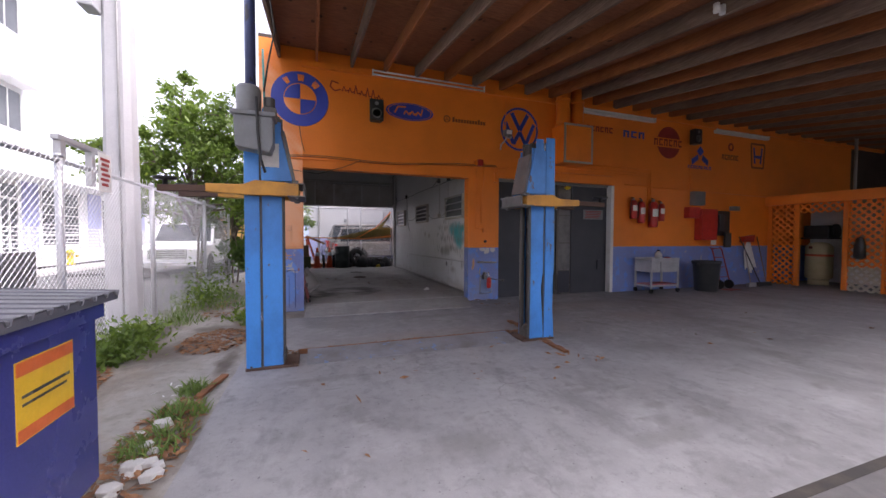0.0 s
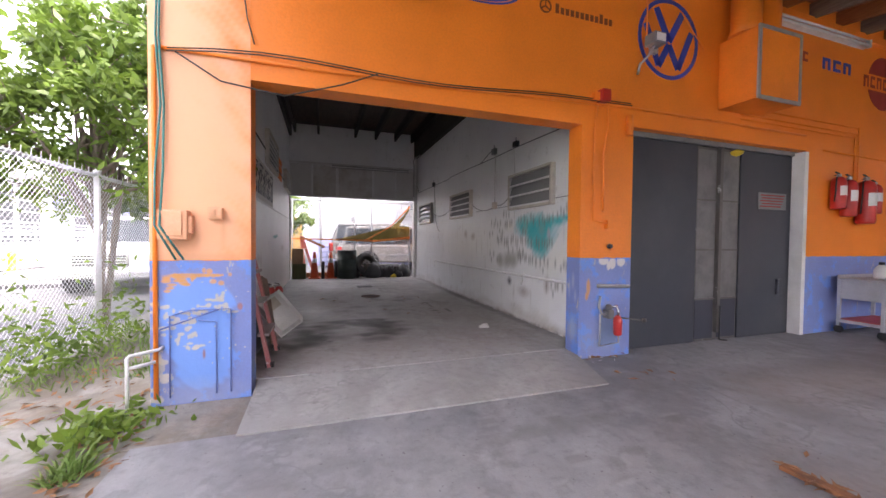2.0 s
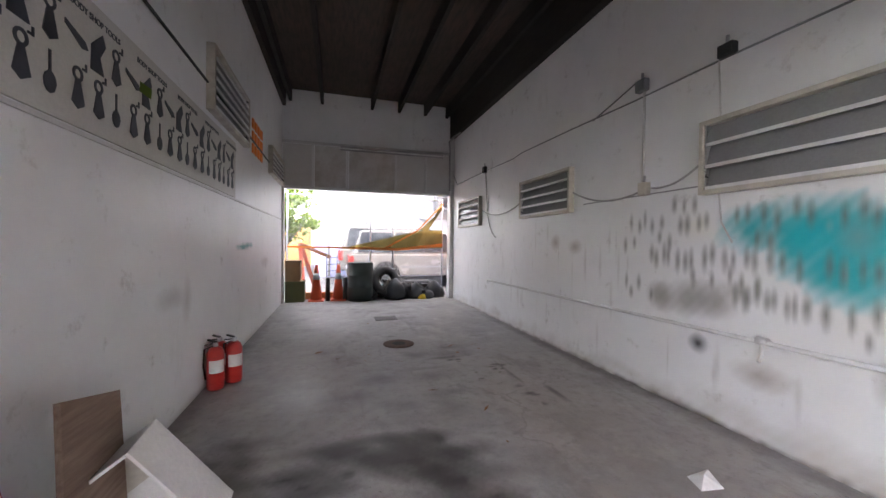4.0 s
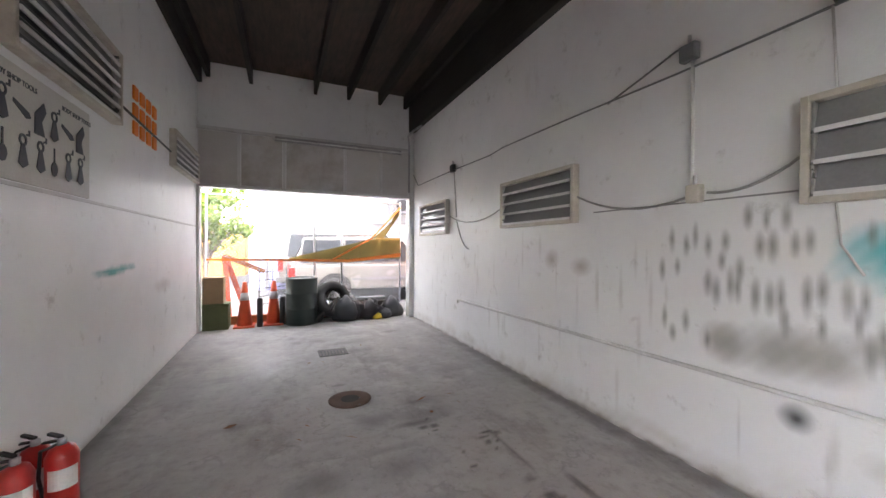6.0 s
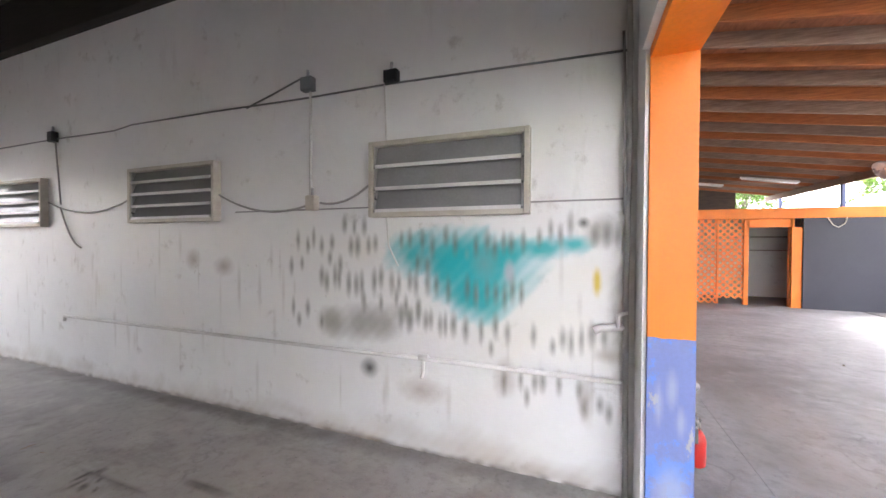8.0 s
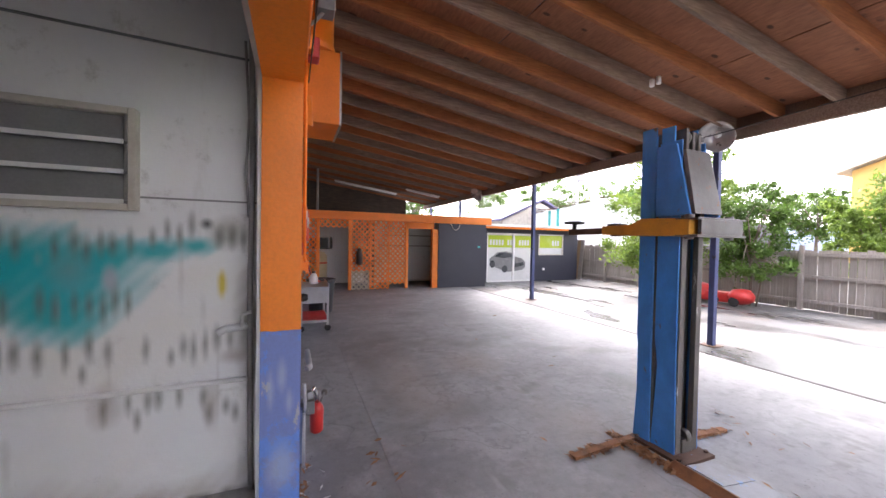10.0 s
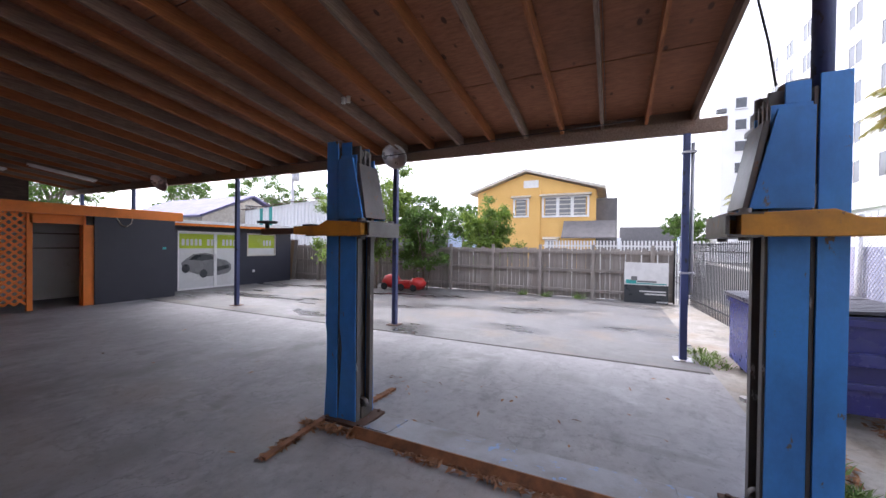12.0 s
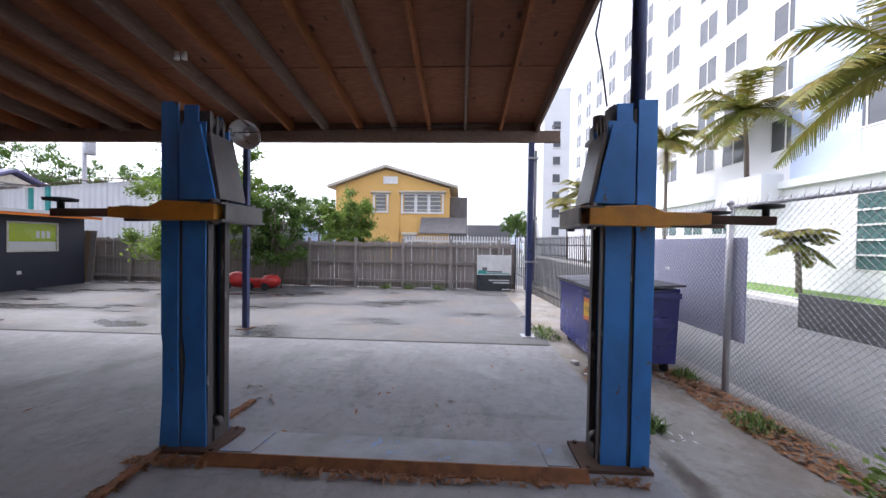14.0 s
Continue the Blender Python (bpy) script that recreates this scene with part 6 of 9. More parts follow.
rt = random.Random(3)
y = 0.7
k = 0
while y < 4.5:
    for z in (2.22, 2.0):
        g = G()
        kind = (k + int(z * 10)) % 6
        h = 0.075
        if kind in (0, 1, 3):
            ring_sil(g, y, z + 0.055, 0.034)
            sil(g, [(y - 0.015, z + 0.03), (y + 0.015, z + 0.03), (y + 0.045, z - h), (y, z - h - 0.025), (y - 0.04, z - h)])
            sil(g, [(y + 0.03, z + 0.085), (y + 0.06, z + 0.085), (y + 0.06, z + 0.12), (y + 0.05, z + 0.12), (y + 0.05, z + 0.095), (y + 0.03, z + 0.095)])
        elif kind == 2:
            sil(g, [(y - 0.08, z + 0.04), (y + 0.05, z + 0.0), (y + 0.07, z - 0.03), (y + 0.03, z - 0.04), (y - 0.08, z + 0.02)])
        elif kind == 4:
            sil(g, [(y - 0.06, z - 0.1), (y - 0.055, z + 0.02), (y + 0.03, z + 0.1), (y + 0.055, z + 0.05), (y + 0.01, z - 0.02), (y + 0.04, z - 0.1)])
        else:
            sil(g, [(y - 0.006, z + 0.08), (y + 0.006, z + 0.08), (y + 0.006, z - 0.02), (y - 0.006, z - 0.02)])
            sil(g, [(y + 0.035 * math.cos(a * 0.6), z - 0.05 + 0.045 * math.sin(a * 0.6)) for a in range(10)])
        part("tool_silhouette", g, SIL, tb)
        k += 1
    y += 0.155 + rt.uniform(-0.015, 0.015)
for yc in (0.75, 1.3, 1.87, 2.42, 2.98, 3.55, 4.19):
    cu = bpy.data.curves.new("lettering", "FONT")
    cu.body, cu.size, cu.align_x, cu.extrude, cu.offset = "BODY SHOP TOOLS", 0.042, "LEFT", 0.001, 0.0008
    ob = new("lettering", cu)
    ob.parent = tb
    ob.matrix_local = Matrix.Translation(Vector((-0.383, yc, 2.35)) - BASE[tb]) @ Matrix(((0, 0, 1, 0), (1, 0, 0, 0), (0, 1, 0, 0), (0, 0, 0, 1)))
    cu.materials.append(SIL)
# orange block grid
t = thing("block_grid", (-0.39, 5.8, 2.54), "grid of small orange painted blocks on the wall", "vent")
for i in range(4):
    for j in range(3):
        part("block", G().box(-0.399, -0.38, 5.44 + i * 0.19, 5.55 + i * 0.19, 2.55 + j * 0.17, 2.68 + j * 0.17), ORANGE, t, bevel=0.004)

# rear header: boarded panels, tube light
rp = thing("rear_panelling", (1.5, 8.34, 2.49), "white boarded panels over the rear opening", "panelling")
for a, b, m in ((-0.38, 0.2, WHITEP), (0.26, 0.92, CARDBOARD), (0.99, 2.02, CARDBOARD), (2.08, 2.74, WHITEP), (2.79, 3.34, WHITEP)):
    part("panel", G().box(a, b, 8.335, 8.348, 2.54, 3.45), surf("scuffed_white_board", (0.58, 0.56, 0.53), (0.32, 0.26, 0.2), 0.6, big=2.2, amount=0.8 if m is CARDBOARD else 0.2), rp, bevel=0.003)
for a in (0.2, 0.93, 2.03, 2.745):
    part("batten", G().box(a, a + 0.045, 8.318, 8.348, 2.5, 3.5), WHITEP, rp)
part("top_rail", G().box(-0.4, 3.4, 8.31, 8.348, 3.46, 3.52), WHITEP, rp)
part("bottom_rail", G().box(-0.4, 3.4, 8.31, 8.348, 2.485, 2.53), WHITEP, rp)
t = thing("tube_light", (2.0, 8.26, 3.38), "unlit white batten over the rear opening, its shadow lines in grey", "lamp")
part("housing", G().box(0.77, 3.19, 8.24, 8.31, 3.40, 3.45), TUBEWHITE, t, bevel=0.008)
# Grey tubes draw the shadow lines of the white batten.
for dz in (0.0, 0.06):
    part("tube", G().tube([(0.8, 8.235, 3.375 + dz), (3.16, 8.235, 3.375 + dz)], 0.018, 10), PIPEGREY, t)
g = G().box(3.36, 3.46, 8.28, 8.5, 0, 3.9)
built("trim_rear_jamb", g, WHITEP, "white painted timber jamb", "trim", 0.004)
built("trim_rear_jamb_west", G().box(-0.4, -0.36, 8.3, 8.5, 0, 2.49), WHITEP, "white painted jamb", "trim", 0.004)
g = G().tube([(3.34, 8.26, 2.6), (3.34, 8.26, 3.6), (3.3, 8.2, 3.75), (3.34, 8.0, 3.82), (3.4, 7.7, 3.84)], 0.022, 8)
single("rear_pipe", g, PIPEGREY, "grey bent pipe in the rear corner", "pipe", base=(3.34, 8.26, 2.6))
single("hanging_wire", G().tube([(1.3, 2.2, 4.36), (1.33, 2.2, 4.0), (1.28, 2.2, 3.8), (1.36, 2.22, 3.66), (1.3, 2.2, 3.6)], 0.009, 6), WHITEP, "white wire dangling from the ceiling", "cable", base=(1.3, 2.2, 3.6))
t = thing("ceiling_tube", (2.4, 3.0, 4.3), "pale tube light between the joists", "lamp")
part("tube", G().tube([(2.42, 2.4, 4.34), (2.42, 3.9, 4.34)], 0.02, 8), TUBEWHITE, t)
part("housing", G().box(2.38, 2.46, 2.4, 3.9, 4.36, 4.42), TUBEWHITE, t)

# ---------------------------------------------------------------- bay: loose things
t = thing("stepladder", (0.0, 0.8, 0), "faded red fibreglass stepladder folded against the wall", "ladder")
top = (-0.33, 0.78, 1.78)
for y0, yt in ((0.50, 0.66), (1.06, 0.92)):
    part("rail", G().beam((0.07, y0, 0.0), (-0.30, yt, 1.78), 0.028, 0.085, (0, 1, 0)), PINK, t, bevel=0.004)
    part("rear_leg", G().beam((-0.12, y0 + 0.03, 0.0), (-0.345, yt, 1.74), 0.022, 0.06, (0, 1, 0)), PINK, t, bevel=0.003)
    part("foot", G().box(0.03, 0.11, y0 - 0.03, y0 + 0.03, 0.0, 0.04), BLACK, t, bevel=0.006)
for k in range(5):
    f = (k + 1) * 0.165
    x = 0.07 - 0.37 * f
    ya, yb = 0.50 + 0.16 * f + 0.01, 1.06 - 0.14 * f - 0.01
    part("step", G().box(x - 0.05, x + 0.05, ya, yb, 1.78 * f - 0.012, 1.78 * f + 0.015), LADDERGREY, t, "worn metal tread", bevel=0.004)
part("cap", G().box(-0.385, -0.25, 0.62, 0.96, 1.77, 1.84), PINK, t, bevel=0.012)
t = thing("white_cabinet", (0.1, 1.45, 0.0), "small white sheet-metal cabinet tipped on its corner", "cabinet")
ax_a = Vector((0.60, 0.06, -0.80)).normalized()
ax_c = Vector((-0.10, 0.98, 0.12))
ax_c = (ax_c - ax_a * ax_c.dot(ax_a)).normalized()
ax_b = ax_c.cross(ax_a)
m = Matrix((ax_a, ax_b, ax_c)).transposed().to_4x4()
m.translation = Vector((0.06, 1.42, 0.31))
g = G()
for q in ((-0.23, 0.23, -0.15, 0.15, 0.2, 0.215), (-0.23, 0.23, -0.15, -0.138, -0.02, 0.2), (-0.23, 0.23, 0.138, 0.15, -0.02, 0.2), (-0.23, -0.218, -0.138, 0.138, -0.02, 0.2), (0.218, 0.23, -0.138, 0.138, -0.02, 0.2)):
    g.box(*q, m)
part("shell", g, TUBEWHITE, t, bevel=0.003)
part("patch", G().box(-0.2, -0.06, -0.06, 0.1, 0.194, 0.199, m), WINFRAME, t, "dirty paper patch inside")
part("prop_board", G().beam((0.02, 1.3, 0.0), (-0.12, 1.5, 0.75), 0.3, 0.02, (1, 0, 0.3)), RAFTER_G, t, "scrap board propping the cabinet")
t = thing("black_bag", (-0.22, 1.0, 0), "black cloth bag with white print on the floor", "bag")
part("body", G().lathe((-0.24, 1.02, 0), [(0.14, 0), (0.19, 0.08), (0.17, 0.3), (0.1, 0.45), (0.03, 0.5)], 14), BLACK, t)
part("print", G().box(-0.08, -0.072, 0.96, 1.06, 0.18, 0.3), PAPER, t, "white print")
for xx, yy, hh in ((-0.30, 3.56, 0.43), (-0.19, 3.72, 0.43), (-0.325, 3.78, 0.42)):
    extinguisher(xx, yy, 0.0, hh, 0.07, "floor_extinguisher", "extinguishers on the bay floor", "red fire extinguisher standing on the bay floor", (0.45, -0.9))
t = thing("manhole", (1.52, 4.59, 0), "rusty round drain cover with a hole in the floor", "manhole cover")
part("cover", G().lathe((1.52, 4.59, 0.001), [(0.2, 0), (0.2, 0.008), (0.17, 0.012), (0.085, 0.010), (0.07, 0.004)], 28), RUST, t)
# No recess: a flat dark disc gives the darkness of the hole.
part("hole", G().lathe((1.52, 4.59, 0.002), [(0.085, 0), (0.085, 0.0105)], 20), JOINT, t, "flat dark disc for the shade in the drain hole")
t = thing("floor_grate", (1.56, 6.25, 0), "rectangular iron grate in the bay floor", "grate")
# A flat black sheet under the bars gives the darkness of the pit.
part("pit", G().box(1.38, 1.76, 6.1, 6.42, 0.0005, 0.003), BLACK, t)
for k in range(9):
    part("bar", G().box(1.39 + k * 0.043, 1.41 + k * 0.043, 6.1, 6.42, 0.003, 0.012), LIFTDARK, t)
sc = G()
sc.add([(2.62, 1.35, 0.002), (2.76, 1.33, 0.002), (2.78, 1.44, 0.04), (2.66, 1.47, 0.002), (2.7, 1.40, 0.05)], [(0, 1, 4), (1, 2, 4), (2, 3, 4), (3, 0, 4)])
single("paper_scrap", sc, PAPER, "crumpled white paper scrap on the bay floor", "litter", base=(2.7, 1.4, 0), fix=False)

# rear opening: mesh gate and clutter


def chain_link(name, a, b, z0, z1, material, parent, pitch=0.07, r=0.0022):
    """Crossing wires in the upright plane from a to b."""
    a, b = Vector((*a, 0)), Vector((*b, 0))
    L = (b - a).length
    d = (b - a) / L
    s = d.cross(Vector((0, 0, 1)))
    H = z1 - z0
    vs, fs = [], []
    for sg in (1, -1):
        k = -int(H / pitch) - 1
        while k * pitch < L + H:
            u0 = k * pitch
            u1 = u0 + sg * H if sg > 0 else u0 - H
            p, q = (u0, z0), (u1, z1)
            lo, hi = 0.0, 1.0
            du = u1 - u0
            for e in (0.0, L):
                tt = (e - u0) / du
                if (e == 0.0) == (du > 0):
                    lo = max(lo, tt)
                else:
                    hi = min(hi, tt)
            if hi - lo > 0.01:
                off = s * (r * 1.2 * sg)
                P = a + d * (u0 + du * lo) + Vector((0, 0, z0 + H * lo)) + off
                Q = a + d * (u0 + du * hi) + Vector((0, 0, z0 + H * hi)) + off
                w = (Q - P).normalized()
                n1 = s * r
                n2 = w.cross(s) * r
                o = len(vs)
                vs += [P + n1, P - n1 * 0.5 + n2 * 0.87, P - n1 * 0.5 - n2 * 0.87, Q + n1, Q - n1 * 0.5 + n2 * 0.87, Q - n1 * 0.5 - n2 * 0.87]
                fs += [(o, o + 1, o + 4, o + 3), (o + 1, o + 2, o + 5, o + 4), (o + 2, o, o + 3, o + 5)]
            k += 1
    g = G()
    g.add(vs, fs)
    ob = part(name, g, material, parent, "chain-link wire mesh", fix=False)
    ob["kind"] = "stuff"
    return ob


t = thing("mesh_gate", (1.5, 8.95, -0.04), "closed chain-link gate across the rear opening", "gate")
for xx in (-0.36, 1.53, 2.08, 3.36):
    part("gate_post", G().tube([(xx, 8.95, -0.04), (xx, 8.95, 2.48)], 0.02, 8), GALV, t)
for zz in (0.06, 2.44):
    part("gate_rail", G().tube([(-0.36, 8.95, zz), (3.36, 8.95, zz)], 0.018, 8), GALV, t)
chain_link("wire_mesh", (-0.36, 8.95), (3.36, 8.95), 0.06, 2.44, GALV, t, 0.065, 0.0018)
t = thing("olive_crate", (-0.12, 8.55, 0), "olive storage crate by the gate", "box")
part("body", G().box(-0.34, 0.06, 8.4, 8.72, 0, 0.42), OLIVE, t, bevel=0.015)
part("lid", G().box(-0.35, 0.07, 8.39, 8.73, 0.42, 0.46), OLIVE, t, bevel=0.01)
single("cardboard_box", G().box(-0.34, -0.02, 8.42, 8.72, 0.46, 0.92), CARDBOARD, "brown cardboard box on the crate", "box", base=(-0.18, 8.55, 0.46), bevel=0.008)


def cone(x, y, h=0.82):
    t = thing("traffic_cone", (x, y, 0), "orange-red traffic cone with a grey collar", "traffic cone", "cones at the gate")
    part("base", G().box(x - 0.17, x + 0.17, y - 0.17, y + 0.17, 0, 0.035), CONE, t, bevel=0.012)
    part("body", G().lathe((x, y, 0.035), [(0.13, 0), (0.035, h - 0.05), (0.02, h - 0.035)], 22), CONE, t)
    part("collar", G().lathe((x, y, 0.035 + h * 0.55), [(0.0815, 0), (0.061, h * 0.17)], 22), CARTGREY, t, "grey reflective collar")


cone(0.30, 8.55)
cone(0.78, 8.6)
for xx in (0.55, 0.93):
    single("black_bollard", G().lathe((xx, 8.42 + xx * 0.1, 0), [(0.05, 0), (0.05, 0.5), (0.035, 0.53)], 12), BLACK, "short black plastic bollard", "bollard", "bollards at the gate", base=(xx, 8.42 + xx * 0.1, 0))
t = thing("oil_drum", (1.27, 8.5, 0), "dark green steel oil drum", "drum")
part("body", G().lathe((1.27, 8.5, 0), [(0.28, 0), (0.29, 0.02), (0.285, 0.29), (0.296, 0.305), (0.285, 0.32), (0.285, 0.57), (0.296, 0.585), (0.285, 0.6), (0.285, 0.85), (0.292, 0.87), (0.275, 0.875), (0.27, 0.855)], 30), DRUMGREEN, t)
part("bung", G().lathe((1.4, 8.5, 0.856), [(0.03, 0), (0.03, 0.015)], 10), GALV, t)
t = thing("old_tyre", (1.85, 8.6, 0), "used black tyre with a rim leaning on scrap", "tyre")
ax = (0.25, -0.9, 0.35)
part("tread", G().lathe((1.85, 8.62, 0.42), [(0.2, -0.1), (0.33, -0.1), (0.36, -0.05), (0.36, 0.05), (0.33, 0.1), (0.2, 0.1), (0.19, 0.0), (0.2, -0.1)], 30, ax), TYRE, t)
part("rim", G().lathe((1.85, 8.62, 0.42), [(0.195, 0.02), (0.17, 0.07), (0.08, 0.05), (0.04, 0.06)], 24, ax), CHROME, t)
t = thing("scrap_heap", (2.2, 8.6, 0), "heap of black hoses and dark car scrap", "scrap")
rs = random.Random(8)
for k in range(16):
    c = Vector((rs.uniform(1.7, 2.75), rs.uniform(8.4, 8.75), 0.05))
    pts = [c + Vector((rs.uniform(-0.3, 0.3), rs.uniform(-0.1, 0.1), rs.uniform(0, 0.5 - 0.25 * abs(c.x - 2)))) for _ in range(5)]
    part("hose", G().tube(pts, rs.uniform(0.015, 0.035), 7), rs.choice((BLACK, LIFTDARK, CABLE, LOGORED)), t)
for k in range(6):
    x = rs.uniform(1.8, 3.1)
    part("bundle", G().lathe((x, rs.uniform(8.45, 8.7), 0), [(0.12, 0), (0.16, 0.06), (0.12, 0.16), (0.03, 0.2)], 9), rs.choice((BLACK, TRASH)), t)
for k in range(9):
    x, q = rs.uniform(1.45, 3.2), rs.uniform(0.16, 0.26)
    y = rs.uniform(8.5, 8.72)
    part("rubbish_bag", G().lathe((x, y, 0), [(q * 0.8, 0), (q, q * 0.5), (q * 0.8, q * 1.2), (q * 0.3, q * 1.7), (q * 0.12, q * 1.9)], 11), rs.choice((BLACK, TRASH, LIFTDARK)), t, "sagging black rubbish bag")
part("car_step", G().box(2.1, 2.95, 8.62, 8.8, 0.34, 0.42), GREYBOX, t, "bent grey bumper", bevel=0.03)
part("yellow_bag", G().lathe((2.72, 8.42, 0), [(0.1, 0), (0.13, 0.04), (0.09, 0.1), (0.02, 0.12)], 9), YELLOW, t, "crumpled yellow bag")
t = thing("timber_baulk", (1.5, 8.85, 0), "dark stained timber baulk lying along the gate", "timber")
part("baulk", G().box(-0.3, 1.05, 8.8, 8.88, 0.0, 0.16), RAFTER_O, t, bevel=0.01)
part("board", G().box(1.05, 3.3, 8.82, 8.87, 0.0, 0.30), JOIST, t, bevel=0.008)
t = thing("barricade", (0.2, 9.3, -0.04), "orange wooden A-frame barricade behind the gate", "barricade")
for a, b in (((0.0, 9.2, -0.04), (-0.12, 9.3, 1.3)), ((0.3, 9.4, -0.04), (-0.1, 9.3, 1.3)), ((-0.12, 9.28, 1.28), (0.6, 9.3, 0.95))):
    part("board", G().beam(a, b, 0.09, 0.03, (0, 1, 0)), CONE if b[2] > 1 else RAFTER_O, t)
t = thing("shopping_trolley", (0.75, 9.3, -0.04), "dark wire trolley behind the cones", "trolley")
for k in range(5):
    part("wire", G().tube([(0.5, 9.2, 0.3 + k * 0.16), (1.0, 9.2, 0.34 + k * 0.16)], 0.008, 6), BLACK, t)
for xx in (0.5, 0.75, 1.0):
    part("upright", G().tube([(xx, 9.2, -0.04), (xx, 9.2, 1.05)], 0.01, 6), BLACK, t)
single("caution_tape", G().add([(-0.36, 8.9, 1.20), (1.0, 8.88, 1.18), (2.2, 8.9, 1.14), (3.36, 8.9, 1.25), (3.36, 8.9, 1.33), (2.2, 8.9, 1.2), (1.0, 8.88, 1.22), (-0.36, 8.9, 1.24)], [(0, 1, 6, 7), (1, 2, 5, 6), (2, 3, 4, 5)]), TAPE, "orange caution tape tied across the gate", "tape", base=(1.5, 8.9, 1.1), fix=False)
g = G()
for i in range(10):
    u0, u1 = i / 10, (i + 1) / 10
    f = lambda u: 1.24 + 0.43 * min(1.0, u / 0.78)
    w = lambda u: 1.2 + 0.012 * math.sin(u * 9)
    X = lambda u: 1.06 + 2.3 * u
    g.quad((X(u0), 8.93 - 0.03 * (i % 2), w(u0)), (X(u1), 8.93 - 0.03 * ((i + 1) % 2), w(u1)), (X(u1), 8.93, f(u1)), (X(u0), 8.93, f(u0)))
g.quad((2.75, 8.92, 1.66), (2.98, 8.92, 1.66), (3.34, 8.92, 2.42), (3.34, 8.9, 2.2))
single("yellow_tarp", g, TARP, "thin yellow plastic tarp draped on the gate", "tarp", base=(2.3, 8.93, 1.2), fix=False)
single("tarp_rope", G().tube([(1.9, 8.91, 1.2), (2.7, 8.9, 1.65), (3.36, 8.9, 2.35)], 0.02, 6), TAPE, "orange strap across the tarp", "strap", base=(2.6, 8.9, 1.2))

# ---------------------------------------------------------------- booth and office at the east side
XB = 12.86
bo = thing("lattice_booth", (13.5, -3.3, YARD_Z), "orange timber booth with lattice panels and a dark side wall", "booth")
part("back_wall", G().box(14.9, 15.05, -6.5, 0, YARD_Z, 2.45), BAYWHITE, bo, "dirty white inner wall")
part("side_wall", G().box(XB, 15.0, -6.53, -6.45, YARD_Z, 2.2), NAVYWALL, bo)
part("partition", G().box(13.0, 14.9, -2.6, -2.5, YARD_Z, 2.45), BAYWHITE, bo)
part("dark_wall", G().box(XB - 0.2, XB - 0.08, -6.53, -4.66, YARD_Z, 2.2), NAVYWALL, bo, "near-black painted wall")
part("fascia", G().box(XB - 0.22, XB - 0.02, -6.75, -0.0, 2.2, 2.46), ORANGE, bo, "orange fascia board", bevel=0.006)
part("roof", G().box(XB - 0.02, 15.2, -6.7, -0.0, 2.4, 2.47), ROOFGREY, bo)
for yy in (-0.05, -0.68, -1.66, -3.56, -4.5):
    part("post", G().box(XB - 0.05, XB + 0.05, yy - 0.05, yy + 0.05, YARD_Z, 2.2), ORANGE, bo, bevel=0.005)
part("door_head", G().box(XB - 0.05, XB + 0.02, -4.5, -3.56, 1.98, 2.2), ORANGE, bo)


def lattice(y0, y1, z0, z1, material, name="lattice"):
    g = G()
    p, w = 0.17, 0.05
    L, H = y1 - y0, z1 - z0
    for sg in (1, -1):
        k = -int(H / p) - 1
        while k * p < L + H:
            u0 = k * p
            lo, hi = (max(0, -u0), min(H, L - u0)) if sg > 0 else (max(0, u0 - L), min(H, u0))
            if hi - lo > 0.03:
                a = (XB - 0.01 * sg, y0 + u0 + sg * lo, z0 + lo)
                b = (XB - 0.01 * sg, y0 + u0 + sg * hi, z0 + hi)
                g.beam(a, b, w, 0.01, (1, 0, 0))
            k += 1
    part(name, g, material, bo, "orange diagonal lattice", fix=False)


lattice(-0.63, -0.1, YARD_Z, 2.2, ORANGE)
lattice(-1.66, -0.68, 1.95, 2.2, ORANGE)
lattice(-2.3, -1.71, 0.55, 2.2, ORANGE)
lattice(-2.92, -2.34, YARD_Z, 2.2, ORANGE)
lattice(-3.51, -2.96, 0.1, 2.2, ORANGE)
lattice(-2.3, -1.71, YARD_Z, 0.55, WINFRAME, "bare_lattice")
for yy in (-2.32, -2.94):
    part("stile", G().box(XB - 0.035, XB + 0.035, yy - 0.02, yy + 0.02, YARD_Z, 2.2), ORANGE, bo)
part("gate_leaf", G().box(XB - 0.16, XB - 0.10, -4.66, -4.45, YARD_Z, 1.98), ORANGE, bo, "orange door leaf standing open", bevel=0.005)
for zz in (1.35, 1.75):
    part("shelf", G().box(14.5, 14.9, -6.4, -2.7, zz, zz + 0.03), FENCEWOOD, bo, "dark wooden shelf")
single("coat", G().lathe((XB - 0.1, -1.95, 0.75), [(0.05, 0), (0.11, 0.05), (0.10, 0.35), (0.06, 0.52), (0.02, 0.55)], 10), BLACK, "dark jacket hung on the lattice", "jacket", base=(XB - 0.1, -1.95, 0.75))
t = thing("air_compressor", (13.75, -0.7, YARD_Z), "cream upright air compressor tank in the booth", "compressor")
part("tank", G().lathe((13.75, -0.75, YARD_Z + 0.12), [(0.05, 0), (0.2, 0.02), (0.29, 0.1), (0.29, 0.95), (0.2, 1.06), (0.05, 1.09)], 24), TANKCREAM, t)
part("skirt", G().lathe((13.75, -0.75, YARD_Z), [(0.22, 0), (0.22, 0.2)], 18), TANKCREAM, t)
part("pump", G().box(13.5, 13.95, -1.05, -0.5, 1.28, 1.62), BLACK, t, bevel=0.03)
part("flywheel", G().lathe((13.6, -1.12, 1.45), [(0.2, 0), (0.21, 0.03), (0.2, 0.06)], 20, (0, -1, 0)), BLACK, t)
